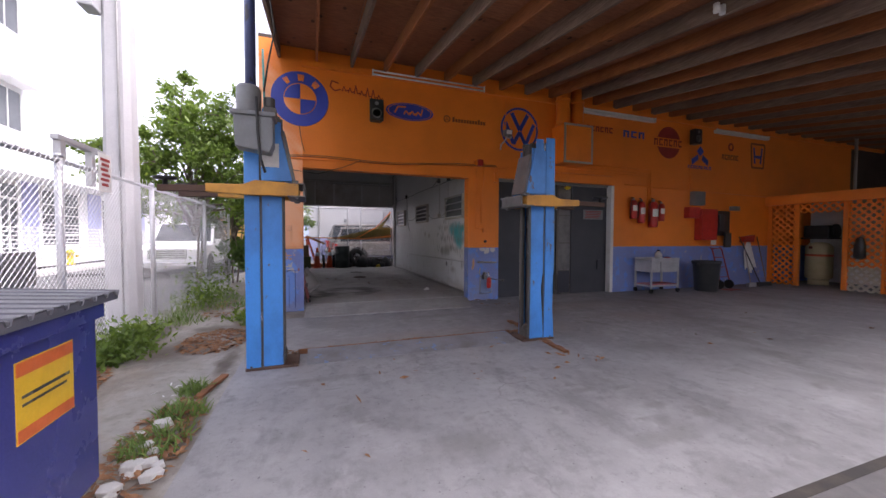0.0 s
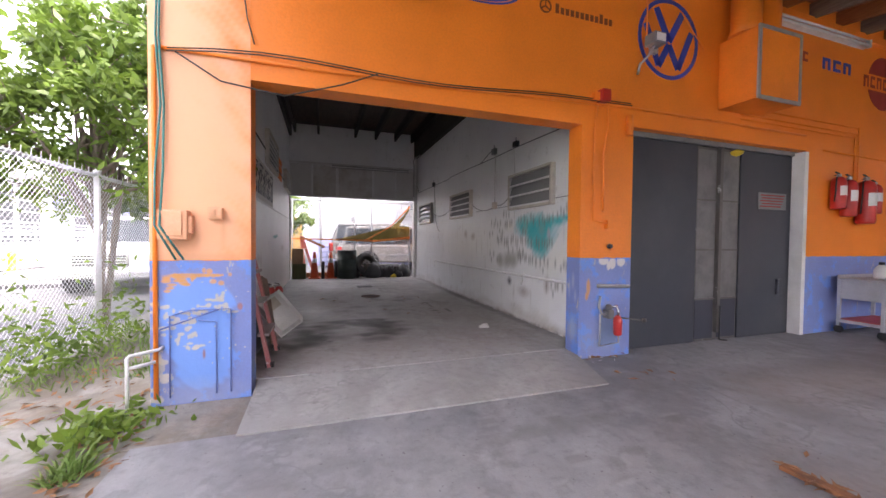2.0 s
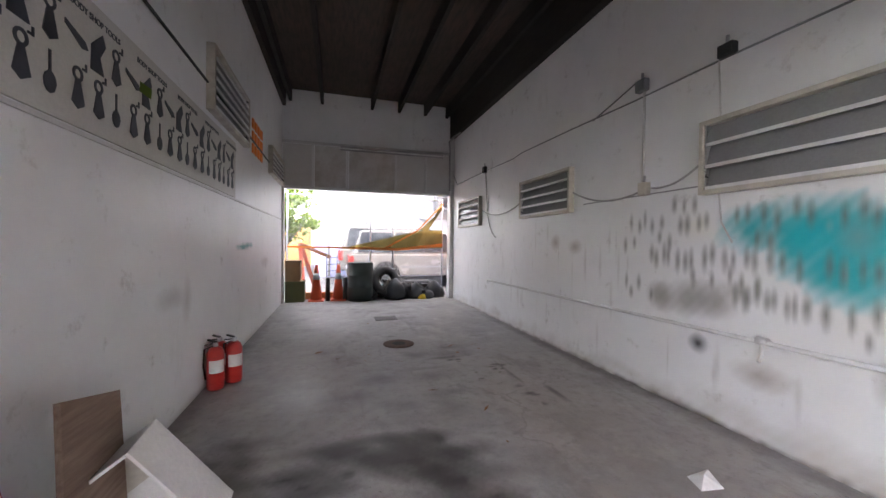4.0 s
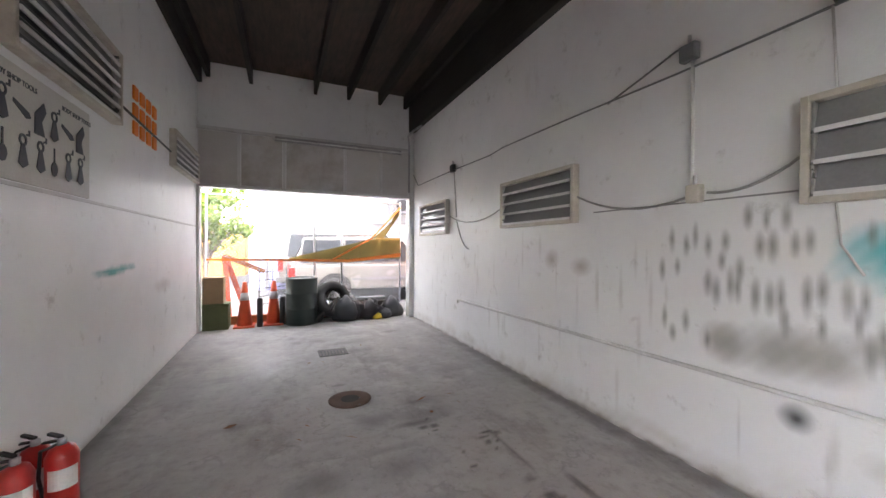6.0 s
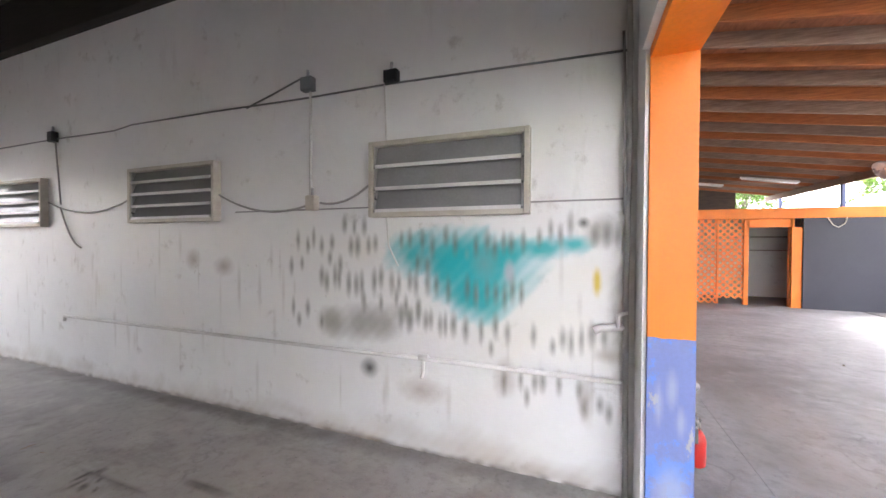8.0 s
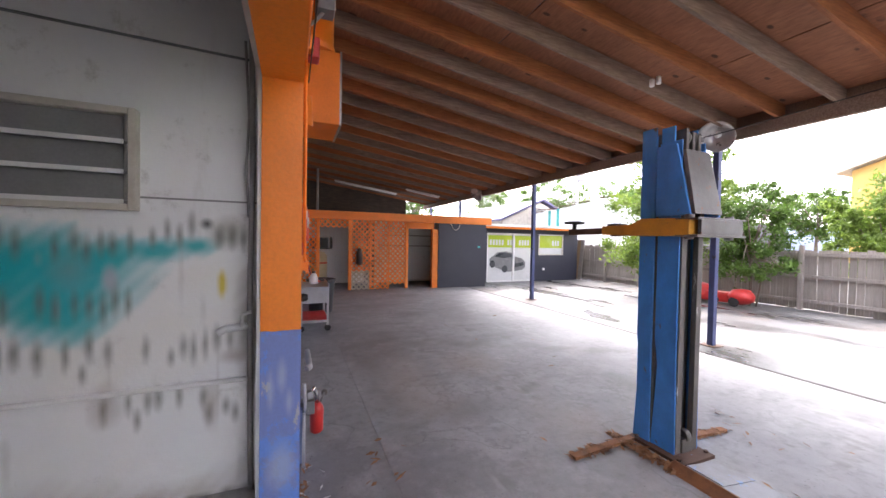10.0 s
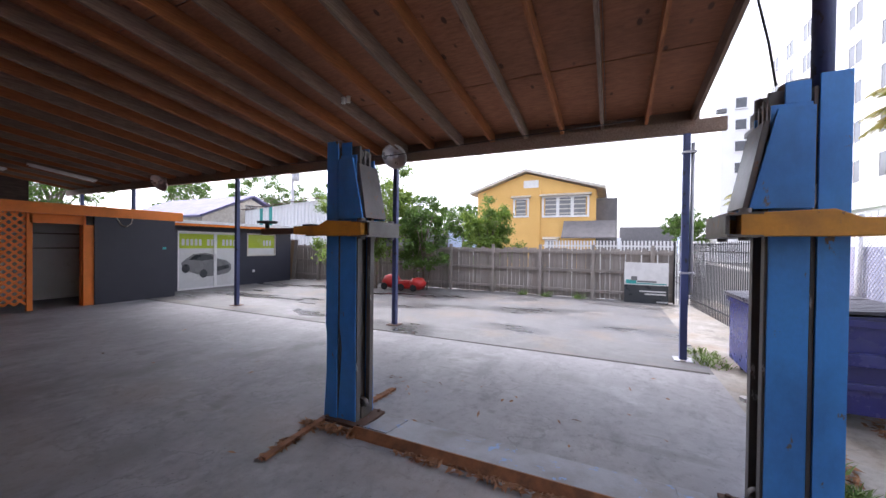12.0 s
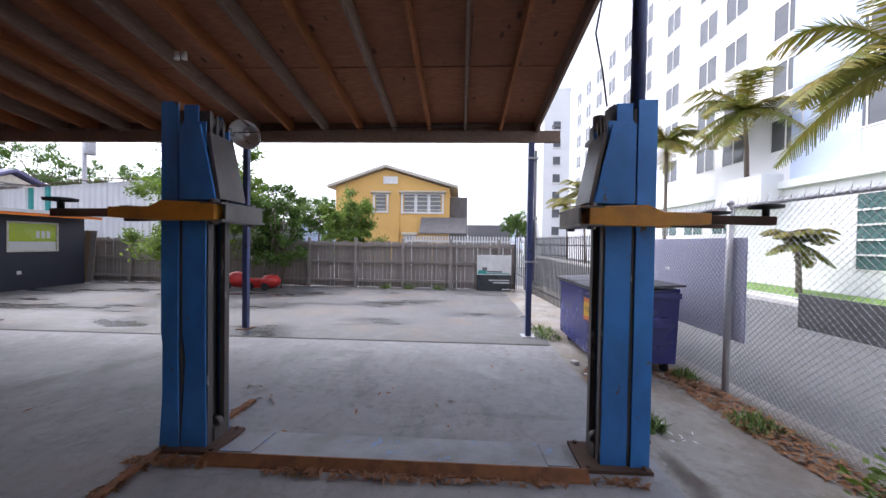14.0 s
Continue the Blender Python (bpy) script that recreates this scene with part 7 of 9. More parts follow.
part("deck_plate", G().box(13.45, 14.0, -1.1, -0.4, 1.24, 1.28), BLACK, t)
part("gauge", G().lathe((13.46, -0.7, 1.0), [(0.04, 0), (0.04, 0.03)], 12, (-1, 0, 0)), CHROME, t)
part("band", G().lathe((13.75, -0.75, 0.75), [(0.293, 0), (0.293, 0.06)], 24), CONE, t, "orange warning band")

XO = 13.74
of = thing("site_office", (15, -9.2, YARD_Z), "near-black office with a flat roof and printed glass doors", "office building")
for ya, yb, za, zb in ((-11.85, -9.42, YARD_Z, 1.05), (-11.85, -11.05, 1.05, 2.15), (-9.72, -9.42, 1.05, 2.15), (-11.05, -9.72, 1.95, 2.15), (-9.42, -7.2, 1.95, 2.15), (-7.2, -6.53, YARD_Z, 2.15)):
    part("wall_panel", G().box(XO, XO + 0.15, ya, yb, za, zb), NAVYWALL, of, "near-black front wall")
part("end_wall", G().box(XO + 0.15, 19, -11.85, -11.7, YARD_Z, 2.15), NAVYWALL, of)
part("roof", G().box(XO - 0.33, 19, -12.18, -6.5, 2.2, 2.29), ROOFGREY, of, "grey felt roof")
part("roof_edge", G().box(XO - 0.36, XO - 0.33, -12.2, -6.5, 2.2, 2.3).box(XO - 0.33, 19, -12.2, -12.18, 2.2, 2.3), TUBEWHITE, of, "white metal roof edge", bevel=0.004)
part("fascia", G().box(XO - 0.33, XO - 0.30, -12.15, -6.6, 2.12, 2.2), ORANGE, of, "orange fascia strip")
gd = part("sliding_door", G().box(XO + 0.02, XO + 0.08, -9.42, -9.36, YARD_Z, 1.95).box(XO + 0.02, XO + 0.08, -7.26, -7.2, YARD_Z, 1.95).box(XO + 0.0, XO + 0.08, -8.52, -8.42, YARD_Z, 1.95).box(XO + 0.02, XO + 0.08, -9.36, -7.26, 1.89, 1.95).box(XO + 0.02, XO + 0.08, -9.36, -7.26, YARD_Z, 0.0), TUBEWHITE, of, "white sliding door frame", bevel=0.004)
part("printed_pane", G().box(XO + 0.04, XO + 0.05, -9.36, -7.26, 0.0, 1.89), PRINTWHITE, gd, "glass printed white with a grey car")
part("green_band", G().box(XO + 0.034, XO + 0.04, -9.36, -7.26, 1.36, 1.86), LIME, gd, "lime band of the print")
for k in range(14):
    if k in (5, 9):
        continue
    part("letter_block", G().box(XO + 0.03, XO + 0.034, -7.34 - k * 0.14 - 0.09, -7.34 - k * 0.14, 1.46, 1.68), PRINTWHITE, gd)


def car_print(g, pts, x=XO + 0.03, sc=1.0):
    g.prism([(-7.33 - u * 1.75, 0.28 + w * 0.95) for u, w in pts], x, x + 0.004, "x")


g = G()
car_print(g, [(0.02, 0.42), (0.0, 0.62), (0.06, 0.72), (0.22, 0.93), (0.45, 0.97), (0.62, 0.9), (0.72, 0.74), (0.9, 0.66), (1.0, 0.5), (1.0, 0.28), (0.92, 0.16), (0.7, 0.1), (0.5, 0.08), (0.4, 0.12), (0.15, 0.3)])
part("printed_car", g, PRINTGREY, gd, "printed grey saloon car")
g = G()
car_print(g, [(0.14, 0.73), (0.25, 0.89), (0.43, 0.92), (0.57, 0.87), (0.65, 0.74), (0.4, 0.68)], XO + 0.026)
for cu, cw in ((0.42, 0.2), (0.08, 0.42)):
    car_print(g, [(cu + 0.075 * math.cos(a * 0.524), cw + 0.16 * math.sin(a * 0.524)) for a in range(12)], XO + 0.026)
car_print(g, [(0.66, 0.42), (0.94, 0.5), (0.96, 0.36), (0.7, 0.26)], XO + 0.026)
part("printed_shadow", g, PRINTDARK, gd, "printed dark glass and wheels")
part("pull_handle", G().box(XO - 0.03, XO + 0.0, -8.5, -8.45, 0.9, 1.15), TUBEWHITE, gd, bevel=0.006)
wd = part("office_window", G().box(XO - 0.01, XO + 0.08, -11.05, -11.0, 1.05, 1.95).box(XO - 0.01, XO + 0.08, -9.77, -9.72, 1.05, 1.95).box(XO - 0.01, XO + 0.08, -11.0, -9.77, 1.05, 1.1).box(XO - 0.01, XO + 0.08, -11.0, -9.77, 1.9, 1.95), WINFRAME, of, "cream window frame", bevel=0.004)
part("printed_pane", G().box(XO + 0.03, XO + 0.04, -11.0, -9.77, 1.1, 1.9), PRINTWHITE, wd)
part("green_band", G().box(XO + 0.024, XO + 0.03, -11.0, -9.77, 1.36, 1.9), LIME, wd, "lime band of the print")
for k in range(3):
    part("letter_block", G().box(XO + 0.02, XO + 0.024, -10.55 - k * 0.14, -10.46 - k * 0.14, 1.46, 1.68), PRINTWHITE, wd)
part("outlet", G().box(XO - 0.03, XO, -10.05, -9.95, 0.4, 0.5), TUBEWHITE, of)
single("chalk_mark", G().box(XB - 0.206, XB - 0.2, -6.3, -6.2, 1.35, 1.42), TEALPAINT, "small teal mark on the dark wall", "mark", base=(XB - 0.2, -6.25, 1.35))
single("hung_wire", G().tube([(XB - 0.22, -5.1, 2.2), (XB - 0.22, -5.2, 2.02), (XB - 0.22, -5.3, 1.96), (XB - 0.22, -5.42, 2.05), (XB - 0.22, -5.46, 2.2)], 0.012, 6), WINFRAME, "pale wire loop hung under the fascia", "cable", base=(XB - 0.22, -5.3, 1.95))
# Added end wall keeps light out; the shade there is put into its dark colour.
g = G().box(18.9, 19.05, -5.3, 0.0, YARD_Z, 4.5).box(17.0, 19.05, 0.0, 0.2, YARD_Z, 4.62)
built("wall_east", g, DARKDECK, "dark wall added at the canopy's far end to deepen its shade", "wall")
g = G().tube([(15.3, -0.8, 2.47), (15.3, -0.8, 4.2)], 0.04, 8)
single("vent_pipe", g, GALV, "grey vent pipe over the booth roof", "pipe", base=(15.3, -0.8, 2.47))

# ---------------------------------------------------------------- street side: fence, pole, dumpster
XF = -2.05
fe = thing("chain_link_fence", (XF, -2, -0.08), "galvanised chain-link fence along the side street", "fence")
FZ = 1.98
for yy in (-8.2, -6.2, -4.2, -2.5, -0.45, 2.25, 4.6):
    p = part("post", G().tube([(XF, yy, -0.1), (XF, yy, FZ)], 0.033, 10), GALV, fe)
    part("cap", G().lathe((XF, yy, FZ), [(0.038, 0), (0.036, 0.03), (0.012, 0.05)], 10), GALV, p)
part("top_rail", G().tube([(XF, -8.2, FZ - 0.03), (XF, 4.6, FZ - 0.03)], 0.022, 8), GALV, fe)
chain_link("wire_mesh", (XF + 0.03, -8.2), (XF + 0.03, 4.6), -0.06, FZ, GALV, fe, 0.062, 0.002)
g = G()
y = -8.15
while y < 4.6:
    g.tube([(XF + 0.03, y, FZ - 0.03), (XF + 0.03, y + 0.012, FZ + 0.05)], 0.003, 4)
    y += 0.062 * 2
ob = part("wire_tips", g, GALV, fe, fix=False)
ob["kind"] = "stuff"
t = thing("fence_bracket", (XF, -2.5, FZ), "pale steel angle bracket with a small sign on the fence", "bracket")
part("arm", G().box(XF - 0.03, XF + 0.03, -2.55, -1.75, FZ + 0.16, FZ + 0.21), GALV, t, bevel=0.004)
part("stem", G().box(XF - 0.03, XF + 0.03, -2.52, -2.44, FZ - 0.03, FZ + 0.16).box(XF - 0.03, XF + 0.03, -2.02, -1.95, FZ - 0.2, FZ + 0.16), GALV, t, bevel=0.004)
t = thing("parking_sign", (XF + 0.05, -1.8, 1.75), "small white notice with rows of red print", "sign")
part("plate", G().box(XF + 0.04, XF + 0.048, -1.93, -1.68, 1.74, 2.16), PAPER, t)
for k in range(6):
    part("text_line", G().box(XF + 0.048, XF + 0.051, -1.9 + 0.02 * (k % 2), -1.71 - 0.02 * (k % 3), 2.08 - k * 0.055, 2.11 - k * 0.055), LOGORED, t)
t = thing("street_screen", (XF - 0.05, -4.8, 0.55), "lavender-grey sheet tied to the outer side of the fence", "sheet")
part("sheet", G().box(XF - 0.06, XF - 0.045, -6.9, -4.02, 0.5, 1.62), SCREEN, t, bevel=0.003)
part("tear", G().box(XF - 0.044, XF - 0.04, -5.5, -5.4, 1.18, 1.22), PAPER, t, "small white tear")
single("fence_plate", G().box(XF - 0.055, XF - 0.04, -3.42, -2.75, 0.82, 1.12), GREYBOX, "grey metal plate wired to the fence", "plate", base=(XF - 0.05, -3.1, 0.82), bevel=0.006)
t = thing("utility_pole", (-2.46, -0.28, -0.1), "square pale concrete utility pole", "utility pole")
g = G()
vs = []
for z, r in ((-0.12, 0.19), (9.0, 0.13)):
    for a, b in ((-1, -0.6), (-0.6, -1), (0.6, -1), (1, -0.6), (1, 0.6), (0.6, 1), (-0.6, 1), (-1, 0.6)):
        vs.append((-2.46 + a * r, -0.28 + b * r, z))
g.add(vs, [tuple(range(7, -1, -1)), tuple(range(8, 16))] + [(k, (k + 1) % 8, (k + 1) % 8 + 8, k + 8) for k in range(8)])
part("shaft", g, CONCRETEPOLE, t)
part("riser", G().tube([(-2.40, -0.485, -0.1), (-2.42, -0.42, 8.5)], 0.012, 8), PIPEGREY, t, "grey riser conduit")
part("transformer_box", G().box(-2.78, -2.6, -0.62, -0.34, 4.35, 4.95), CARTGREY, t, "pale grey equipment box", bevel=0.02)
for zz in (8.0, 8.4):
    part("crossarm", G().box(-2.7, -2.55, -1.3, 0.7, zz, zz + 0.1), FENCEWOOD, t)

du = thing("dumpster", (-1.32, -5.5, -0.05), "navy steel dumpster with ribbed dark lids", "dumpster")
x0, x1, y0, y1 = -1.82, -0.83, -6.35, -4.66
g = G().add([(x0 + 0.04, y0, 0.06), (x1 - 0.0, y0, 0.06), (x1 - 0.0, y1, 0.06), (x0 + 0.04, y1, 0.06), (x0, y0, 0.99), (x1, y0, 0.93), (x1, y1, 0.93), (x0, y1, 0.99)],
            [(3, 2, 1, 0), (4, 5, 6, 7), (0, 1, 5, 4), (1, 2, 6, 5), (2, 3, 7, 6), (3, 0, 4, 7)])
body = part("body", g, DUMPBLUE, du, bevel=0.012)
part("rim", G().box(x1 - 0.02, x1 + 0.035, y0, y1, 0.86, 0.93).box(x0, x1, y1 - 0.02, y1 + 0.035, 0.87, 0.94), DUMPBLUE, body, bevel=0.008)
part("pocket", G().box(x0 + 0.15, x1 - 0.15, y1, y1 + 0.09, 0.52, 0.64), DUMPBLUE, body, "fork pocket", bevel=0.012)
part("rib", G().box(x0 + 0.1, x1 - 0.1, y1, y1 + 0.04, 0.30, 0.36), DUMPBLUE, body, bevel=0.01)
for k, (ya, yb) in enumerate(((y0 - 0.02, -5.53), (-5.49, y1 + 0.06))):
    g = G()
    n = 14
    for i in range(n):
        u0, u1 = x0 - 0.03 + (x1 - x0 + 0.1) * i / n, x0 - 0.03 + (x1 - x0 + 0.1) * (i + 1) / n
        zz = lambda u: 1.02 - (u - x0) * 0.06
        for j in range(9):
            va, vb = ya + (yb - ya) * j / 9, ya + (yb - ya) * (j + 0.62) / 9
            vc = ya + (yb - ya) * (j + 1) / 9
            g.quad((u0, va, zz(u0) + 0.025), (u1, va, zz(u1) + 0.025), (u1, vb, zz(u1) + 0.025), (u0, vb, zz(u0) + 0.025))
            g.quad((u0, vb, zz(u0) + 0.025), (u1, vb, zz(u1) + 0.025), (u1, vb + 0.01, zz(u1)), (u0, vb + 0.01, zz(u0)))
            g.quad((u0, vb + 0.01, zz(u0)), (u1, vb + 0.01, zz(u1)), (u1, vc - 0.01, zz(u1)), (u0, vc - 0.01, zz(u0)))
            g.quad((u0, vc - 0.01, zz(u0)), (u1, vc - 0.01, zz(u1)), (u1, vc, zz(u1) + 0.025), (u0, vc, zz(u0) + 0.025))
    part("lid", g, LID, du, "ribbed dark plastic lid", fix=False)
    part("lid_edge", G().box(x1 + 0.02, x1 + 0.065, ya, yb, 0.935, 0.975), LID, du, bevel=0.006)
st = part("warning_sticker", G().box(x1 - 0.0015, x1 + 0.002, -5.18, -4.85, 0.50, 0.80), STICKY, du, "yellow and orange warning sticker")
part("sticker_band", G().box(x1 + 0.002, x1 + 0.004, -5.175, -4.855, 0.745, 0.795).box(x1 + 0.002, x1 + 0.004, -5.175, -4.855, 0.505, 0.55), STICKO, st)
part("sticker_print", G().box(x1 + 0.002, x1 + 0.004, -5.15, -4.88, 0.66, 0.672).box(x1 + 0.002, x1 + 0.004, -5.15, -4.9, 0.63, 0.64), PRINTDARK, st)
for xx in (x0 + 0.12, x1 - 0.12):
    for yy in (y0 + 0.15, y1 - 0.12):
        part("caster", G().lathe((xx - 0.025, yy, 0.005), [(0.07, 0), (0.075, 0.025), (0.07, 0.05)], 14, (1, 0, 0)), TYRE, du)
        part("fork", G().box(xx - 0.045, xx + 0.045, yy - 0.02, yy + 0.02, 0.02, 0.08), GALV, du)

# ---------------------------------------------------------------- back of the yard: fences and sign
wf = thing("board_fence", (6, -12.45, YARD_Z), "weathered grey board fence with posts and rails", "fence")
rf = random.Random(21)
shared = [G().box(-0.068, 0.068, 12.47 - 12.5, 12.49 - 12.5, 0, 1).mesh("fence_board", FENCEWOOD) for _ in range(1)]
x = -0.9
while x < 19:
    ob = new("board", shared[0])
    ob.parent = wf
    h = 1.56 + rf.uniform(-0.03, 0.03)
    ob.location = (x - 6, -0.05, rf.uniform(0, 0.03))
    ob.rotation_euler = (0, rf.uniform(-0.008, 0.008), 0)
    ob.scale = (rf.uniform(0.94, 1.02), 1, h)
    x += 0.142
k = 0
x = -0.4
while x < 19:
    part("post", G().box(x - 0.045, x + 0.045, -12.43, -12.34, YARD_Z, 1.64), FENCEWOOD, wf, bevel=0.004)
    x += 1.63
for zz in (0.14, 0.78, 1.36):
    part("rail", G().box(-0.9, 19, -12.43 - 0.02, -12.40, zz, zz + 0.085), FENCEWOOD, wf, bevel=0.004)
sg = thing("yard_sign", (-0.25, -12.2, YARD_Z), "white and dark panel sign leaning on the fence", "sign")
part("white_panel", G().box(-0.80, 0.34, -12.27, -12.23, 0.47, 1.13), TUBEWHITE, sg, bevel=0.004)
part("dark_panel", G().box(-0.80, 0.34, -12.27, -12.232, YARD_Z, 0.468), PRINTDARK, sg, "charcoal lower half", bevel=0.004)
part("teal_mark", G().box(0.02, 0.3, -12.229, -12.226, 0.50, 0.62).box(-0.75, 0.02, -12.229, -12.226, 0.50, 0.53), TEALPAINT, sg)
part("grey_mark", G().box(0.0, 0.16, -12.229, -12.225, 0.6, 0.72).box(-0.5, 0.0, -12.229, -12.225, 0.55, 0.6), PRINTGREY, sg)
for a, b, z in ((-0.74, -0.06, 0.27), (-0.74, -0.2, 0.19), (-0.78, -0.5, -0.03)):
    part("text_bar", G().box(a, b, -12.231, -12.226, z, z + 0.04), PRINTWHITE, sg)
pk = thing("iron_fence", (-1.5, -10.3, YARD_Z), "black iron picket fence by the street", "fence")
y = -12.4
shp = G().box(-0.009, 0.009, -0.009, 0.009, 0, 1.72).add([(-0.014, -0.014, 1.72), (0.014, -0.014, 1.72), (0.014, 0.014, 1.72), (-0.014, 0.014, 1.72), (0, 0, 1.80)], [(0, 1, 4), (1, 2, 4), (2, 3, 4), (3, 0, 4)]).mesh("iron_picket", PICKET)
while y < -7.0:
    ob = new("picket", shp)
    ob.parent = pk
    u = (y + 12.4) / 5.4
    ob.location = (-1.35 - 0.4 * u + 1.5, y + 10.3, 0)
    y += 0.105
for zz in (0.15, 1.5):
    part("rail", G().beam((-1.35, -12.4, zz), (-1.75, -7.0, zz), 0.03, 0.03), PICKET, pk)
part("gate_frame", G().box(-1.32, -1.28, -12.46, -12.42, YARD_Z, 1.75).box(-0.98, -0.94, -12.46, -12.42, YARD_Z, 1.75), PICKET, pk)
for k in range(4):
    part("gate_bar", G().box(-1.25 + k * 0.075, -1.235 + k * 0.075, -12.45, -12.43, YARD_Z, 1.8), PICKET, pk)
t = thing("red_kart", (7.5, -11.3, YARD_Z), "red plastic ride-on toy cars under the tree", "toy car")
part("shell", G().lathe((8.0, -11.3, 0.1), [(0.1, -0.1), (0.3, 0.0), (0.36, 0.15), (0.25, 0.34), (0.05, 0.4)], 16), POOLRED, t)
part("second_shell", G().lathe((6.85, -11.2, 0.1), [(0.1, -0.1), (0.26, 0.0), (0.3, 0.15), (0.2, 0.3), (0.05, 0.33)], 16), POOLRED, t)
part("tub", G().box(7.1, 7.9, -11.5, -11.1, 0.0, 0.3), POOLRED, t, bevel=0.08)
for xx in (6.9, 7.4, 8.1):
    part("wheel", G().lathe((xx, -10.98, 0.08), [(0.12, 0), (0.13, 0.03), (0.12, 0.06)], 14, (0, 1, 0)), TYRE, t)

# ---------------------------------------------------------------- plants


def leaves(n, shape, size, seed, tilt=1.0):
    """Leaf quads scattered by shape(rng) -> place."""
    r = np.random.RandomState(seed)
    rr = random.Random(seed)
    pts = np.array([shape(rr) for _ in range(n)])
    a = r.normal(size=(n, 3))
    a /= np.linalg.norm(a, axis=1)[:, None]
    b = np.cross(a, r.normal(size=(n, 3)))
    b /= np.linalg.norm(b, axis=1)[:, None]
    s = size * r.uniform(0.6, 1.3, (n, 1))
    v = np.concatenate([pts - a * s, pts + b * s * 0.4, pts + a * s, pts - b * s * 0.4], 1).reshape(-1, 3)
    return v, np.arange(4 * n).reshape(-1, 4)


def leaf_mesh(name, v, f, material, parent):
    me = bpy.data.meshes.new(name)
    me.from_pydata((v - np.array(BASE[parent])).tolist(), [], f.tolist())
    me.materials.append(material)
    ob = new(name, me)
    ob.parent = parent
    BASE[ob] = BASE[parent]
    return ob


def tree(x, y, z, h, r, seed, material, n=5000, size=0.09, crown=0.45, name="leafy_tree", label="broad-leaved green tree with an uneven crown"):
    t = thing(name, (x, y, z), label, "tree")
    rr = random.Random(seed)
    g = G()
    stems = 3 if h < 5 else 1
    for k in range(stems):
        dx, dy = (rr.uniform(-0.12, 0.12), rr.uniform(-0.12, 0.12)) if stems > 1 else (0, 0)
        g.tube([(x + dx, y + dy, z - 0.05), (x + dx * 2, y + dy * 2, z + h * 0.25), (x + dx * 3, y + dy * 3, z + h * 0.5)], (0.007 if stems > 1 else 0.03) * h, 8, 0.005 * h)
    tips = []
    for k in range(22):
        a = k * 2.4 + rr.uniform(-0.4, 0.4)
        q = rr.uniform(0.25, 1.0)
        c = Vector((x + math.cos(a) * r * q * 0.85, y + math.sin(a) * r * q * 0.85, z + h * (crown + (0.97 - crown) * rr.random() * (1.15 - 0.45 * q))))
        s = Vector((x, y + 0.05, z + h * rr.uniform(0.28, 0.5)))
        g.tube([s, s.lerp(c, 0.5) + Vector((0, 0, 0.1 * h * rr.random())), c], 0.008 * h, 6, 0.002 * h)
        tips.append((c, r * rr.uniform(0.18, 0.36)))
        for j in range(4):
            d = c + Vector((rr.uniform(-1, 1), rr.uniform(-1, 1), rr.uniform(-0.5, 1.0))) * r * 0.38
            g.tube([c, d], 0.003 * h, 5, 0.001 * h)
            tips.append((d, r * rr.uniform(0.07, 0.2)))
    part("trunk", g, BARK, t)

    def place(q):
        c, s = q.choice(tips)
        p = Vector((q.gauss(0, 0.5), q.gauss(0, 0.5), q.gauss(0, 0.42)))
        return tuple(c + p * s)
    v, f = leaves(n, place, size, seed)
    leaf_mesh("crown", v, f, material, t)
    return t


tree(-2.45, 3.0, -0.1, 4.7, 1.65, 5, LEAFY, 15000, 0.07, 0.38, "street_tree", "green shrubby tree behind the wire fence")
tree(-2.0, 4.9, -0.1, 3.4, 0.95, 6, LEAF, 5000, 0.08, 0.2, "vine_bush", "tangled bush with hanging vines beside the wall")
tree(8.6, -11.2, YARD_Z, 4.3, 1.9, 11, LEAFY, 19000, 0.065, 0.28, "yard_tree", "green citrus tree leaning over the board fence")
tree(6.9, -11.7, YARD_Z, 3.6, 1.05, 12, LEAF, 10000, 0.06, 0.25, "yard_shrub", "dark green shrub tree by the fence")
tree(5.4, -14.8, YARD_Z, 3.2, 1.3, 19, LEAFY, 24000, 0.06, 0.3, "garden_tree", "bright green round tree beyond the fence")
tree(15.5, -16.5, YARD_Z, 4.4, 1.6, 14, LEAF, 11000, 0.08, 0.3, "rear_tree", "green tree behind the office")
for k, (xx, yy, hh) in enumerate(((30, -36, 9), (36, -30, 10), (26, -42, 8.5), (44, -26, 10), (20, -48, 8), (-9, -62, 7), (50, -16, 11))):
    tree(xx, yy, -0.2, hh, hh * 0.42, 30 + k, LEAF, 11000, 0.15, 0.35, "distant_tree", "hazy green tree in the distance")
for k, (xx, yy, hh) in enumerate(((0.4, 11.5, 3.2), (-1.6, 14.5, 4.0))):
    tree(xx - 1.2, yy, -0.05, hh, 1.0, 50 + k, LEAFY, 4000, 0.08, 0.5, "lot_tree", "sunlit green tree behind the bay")


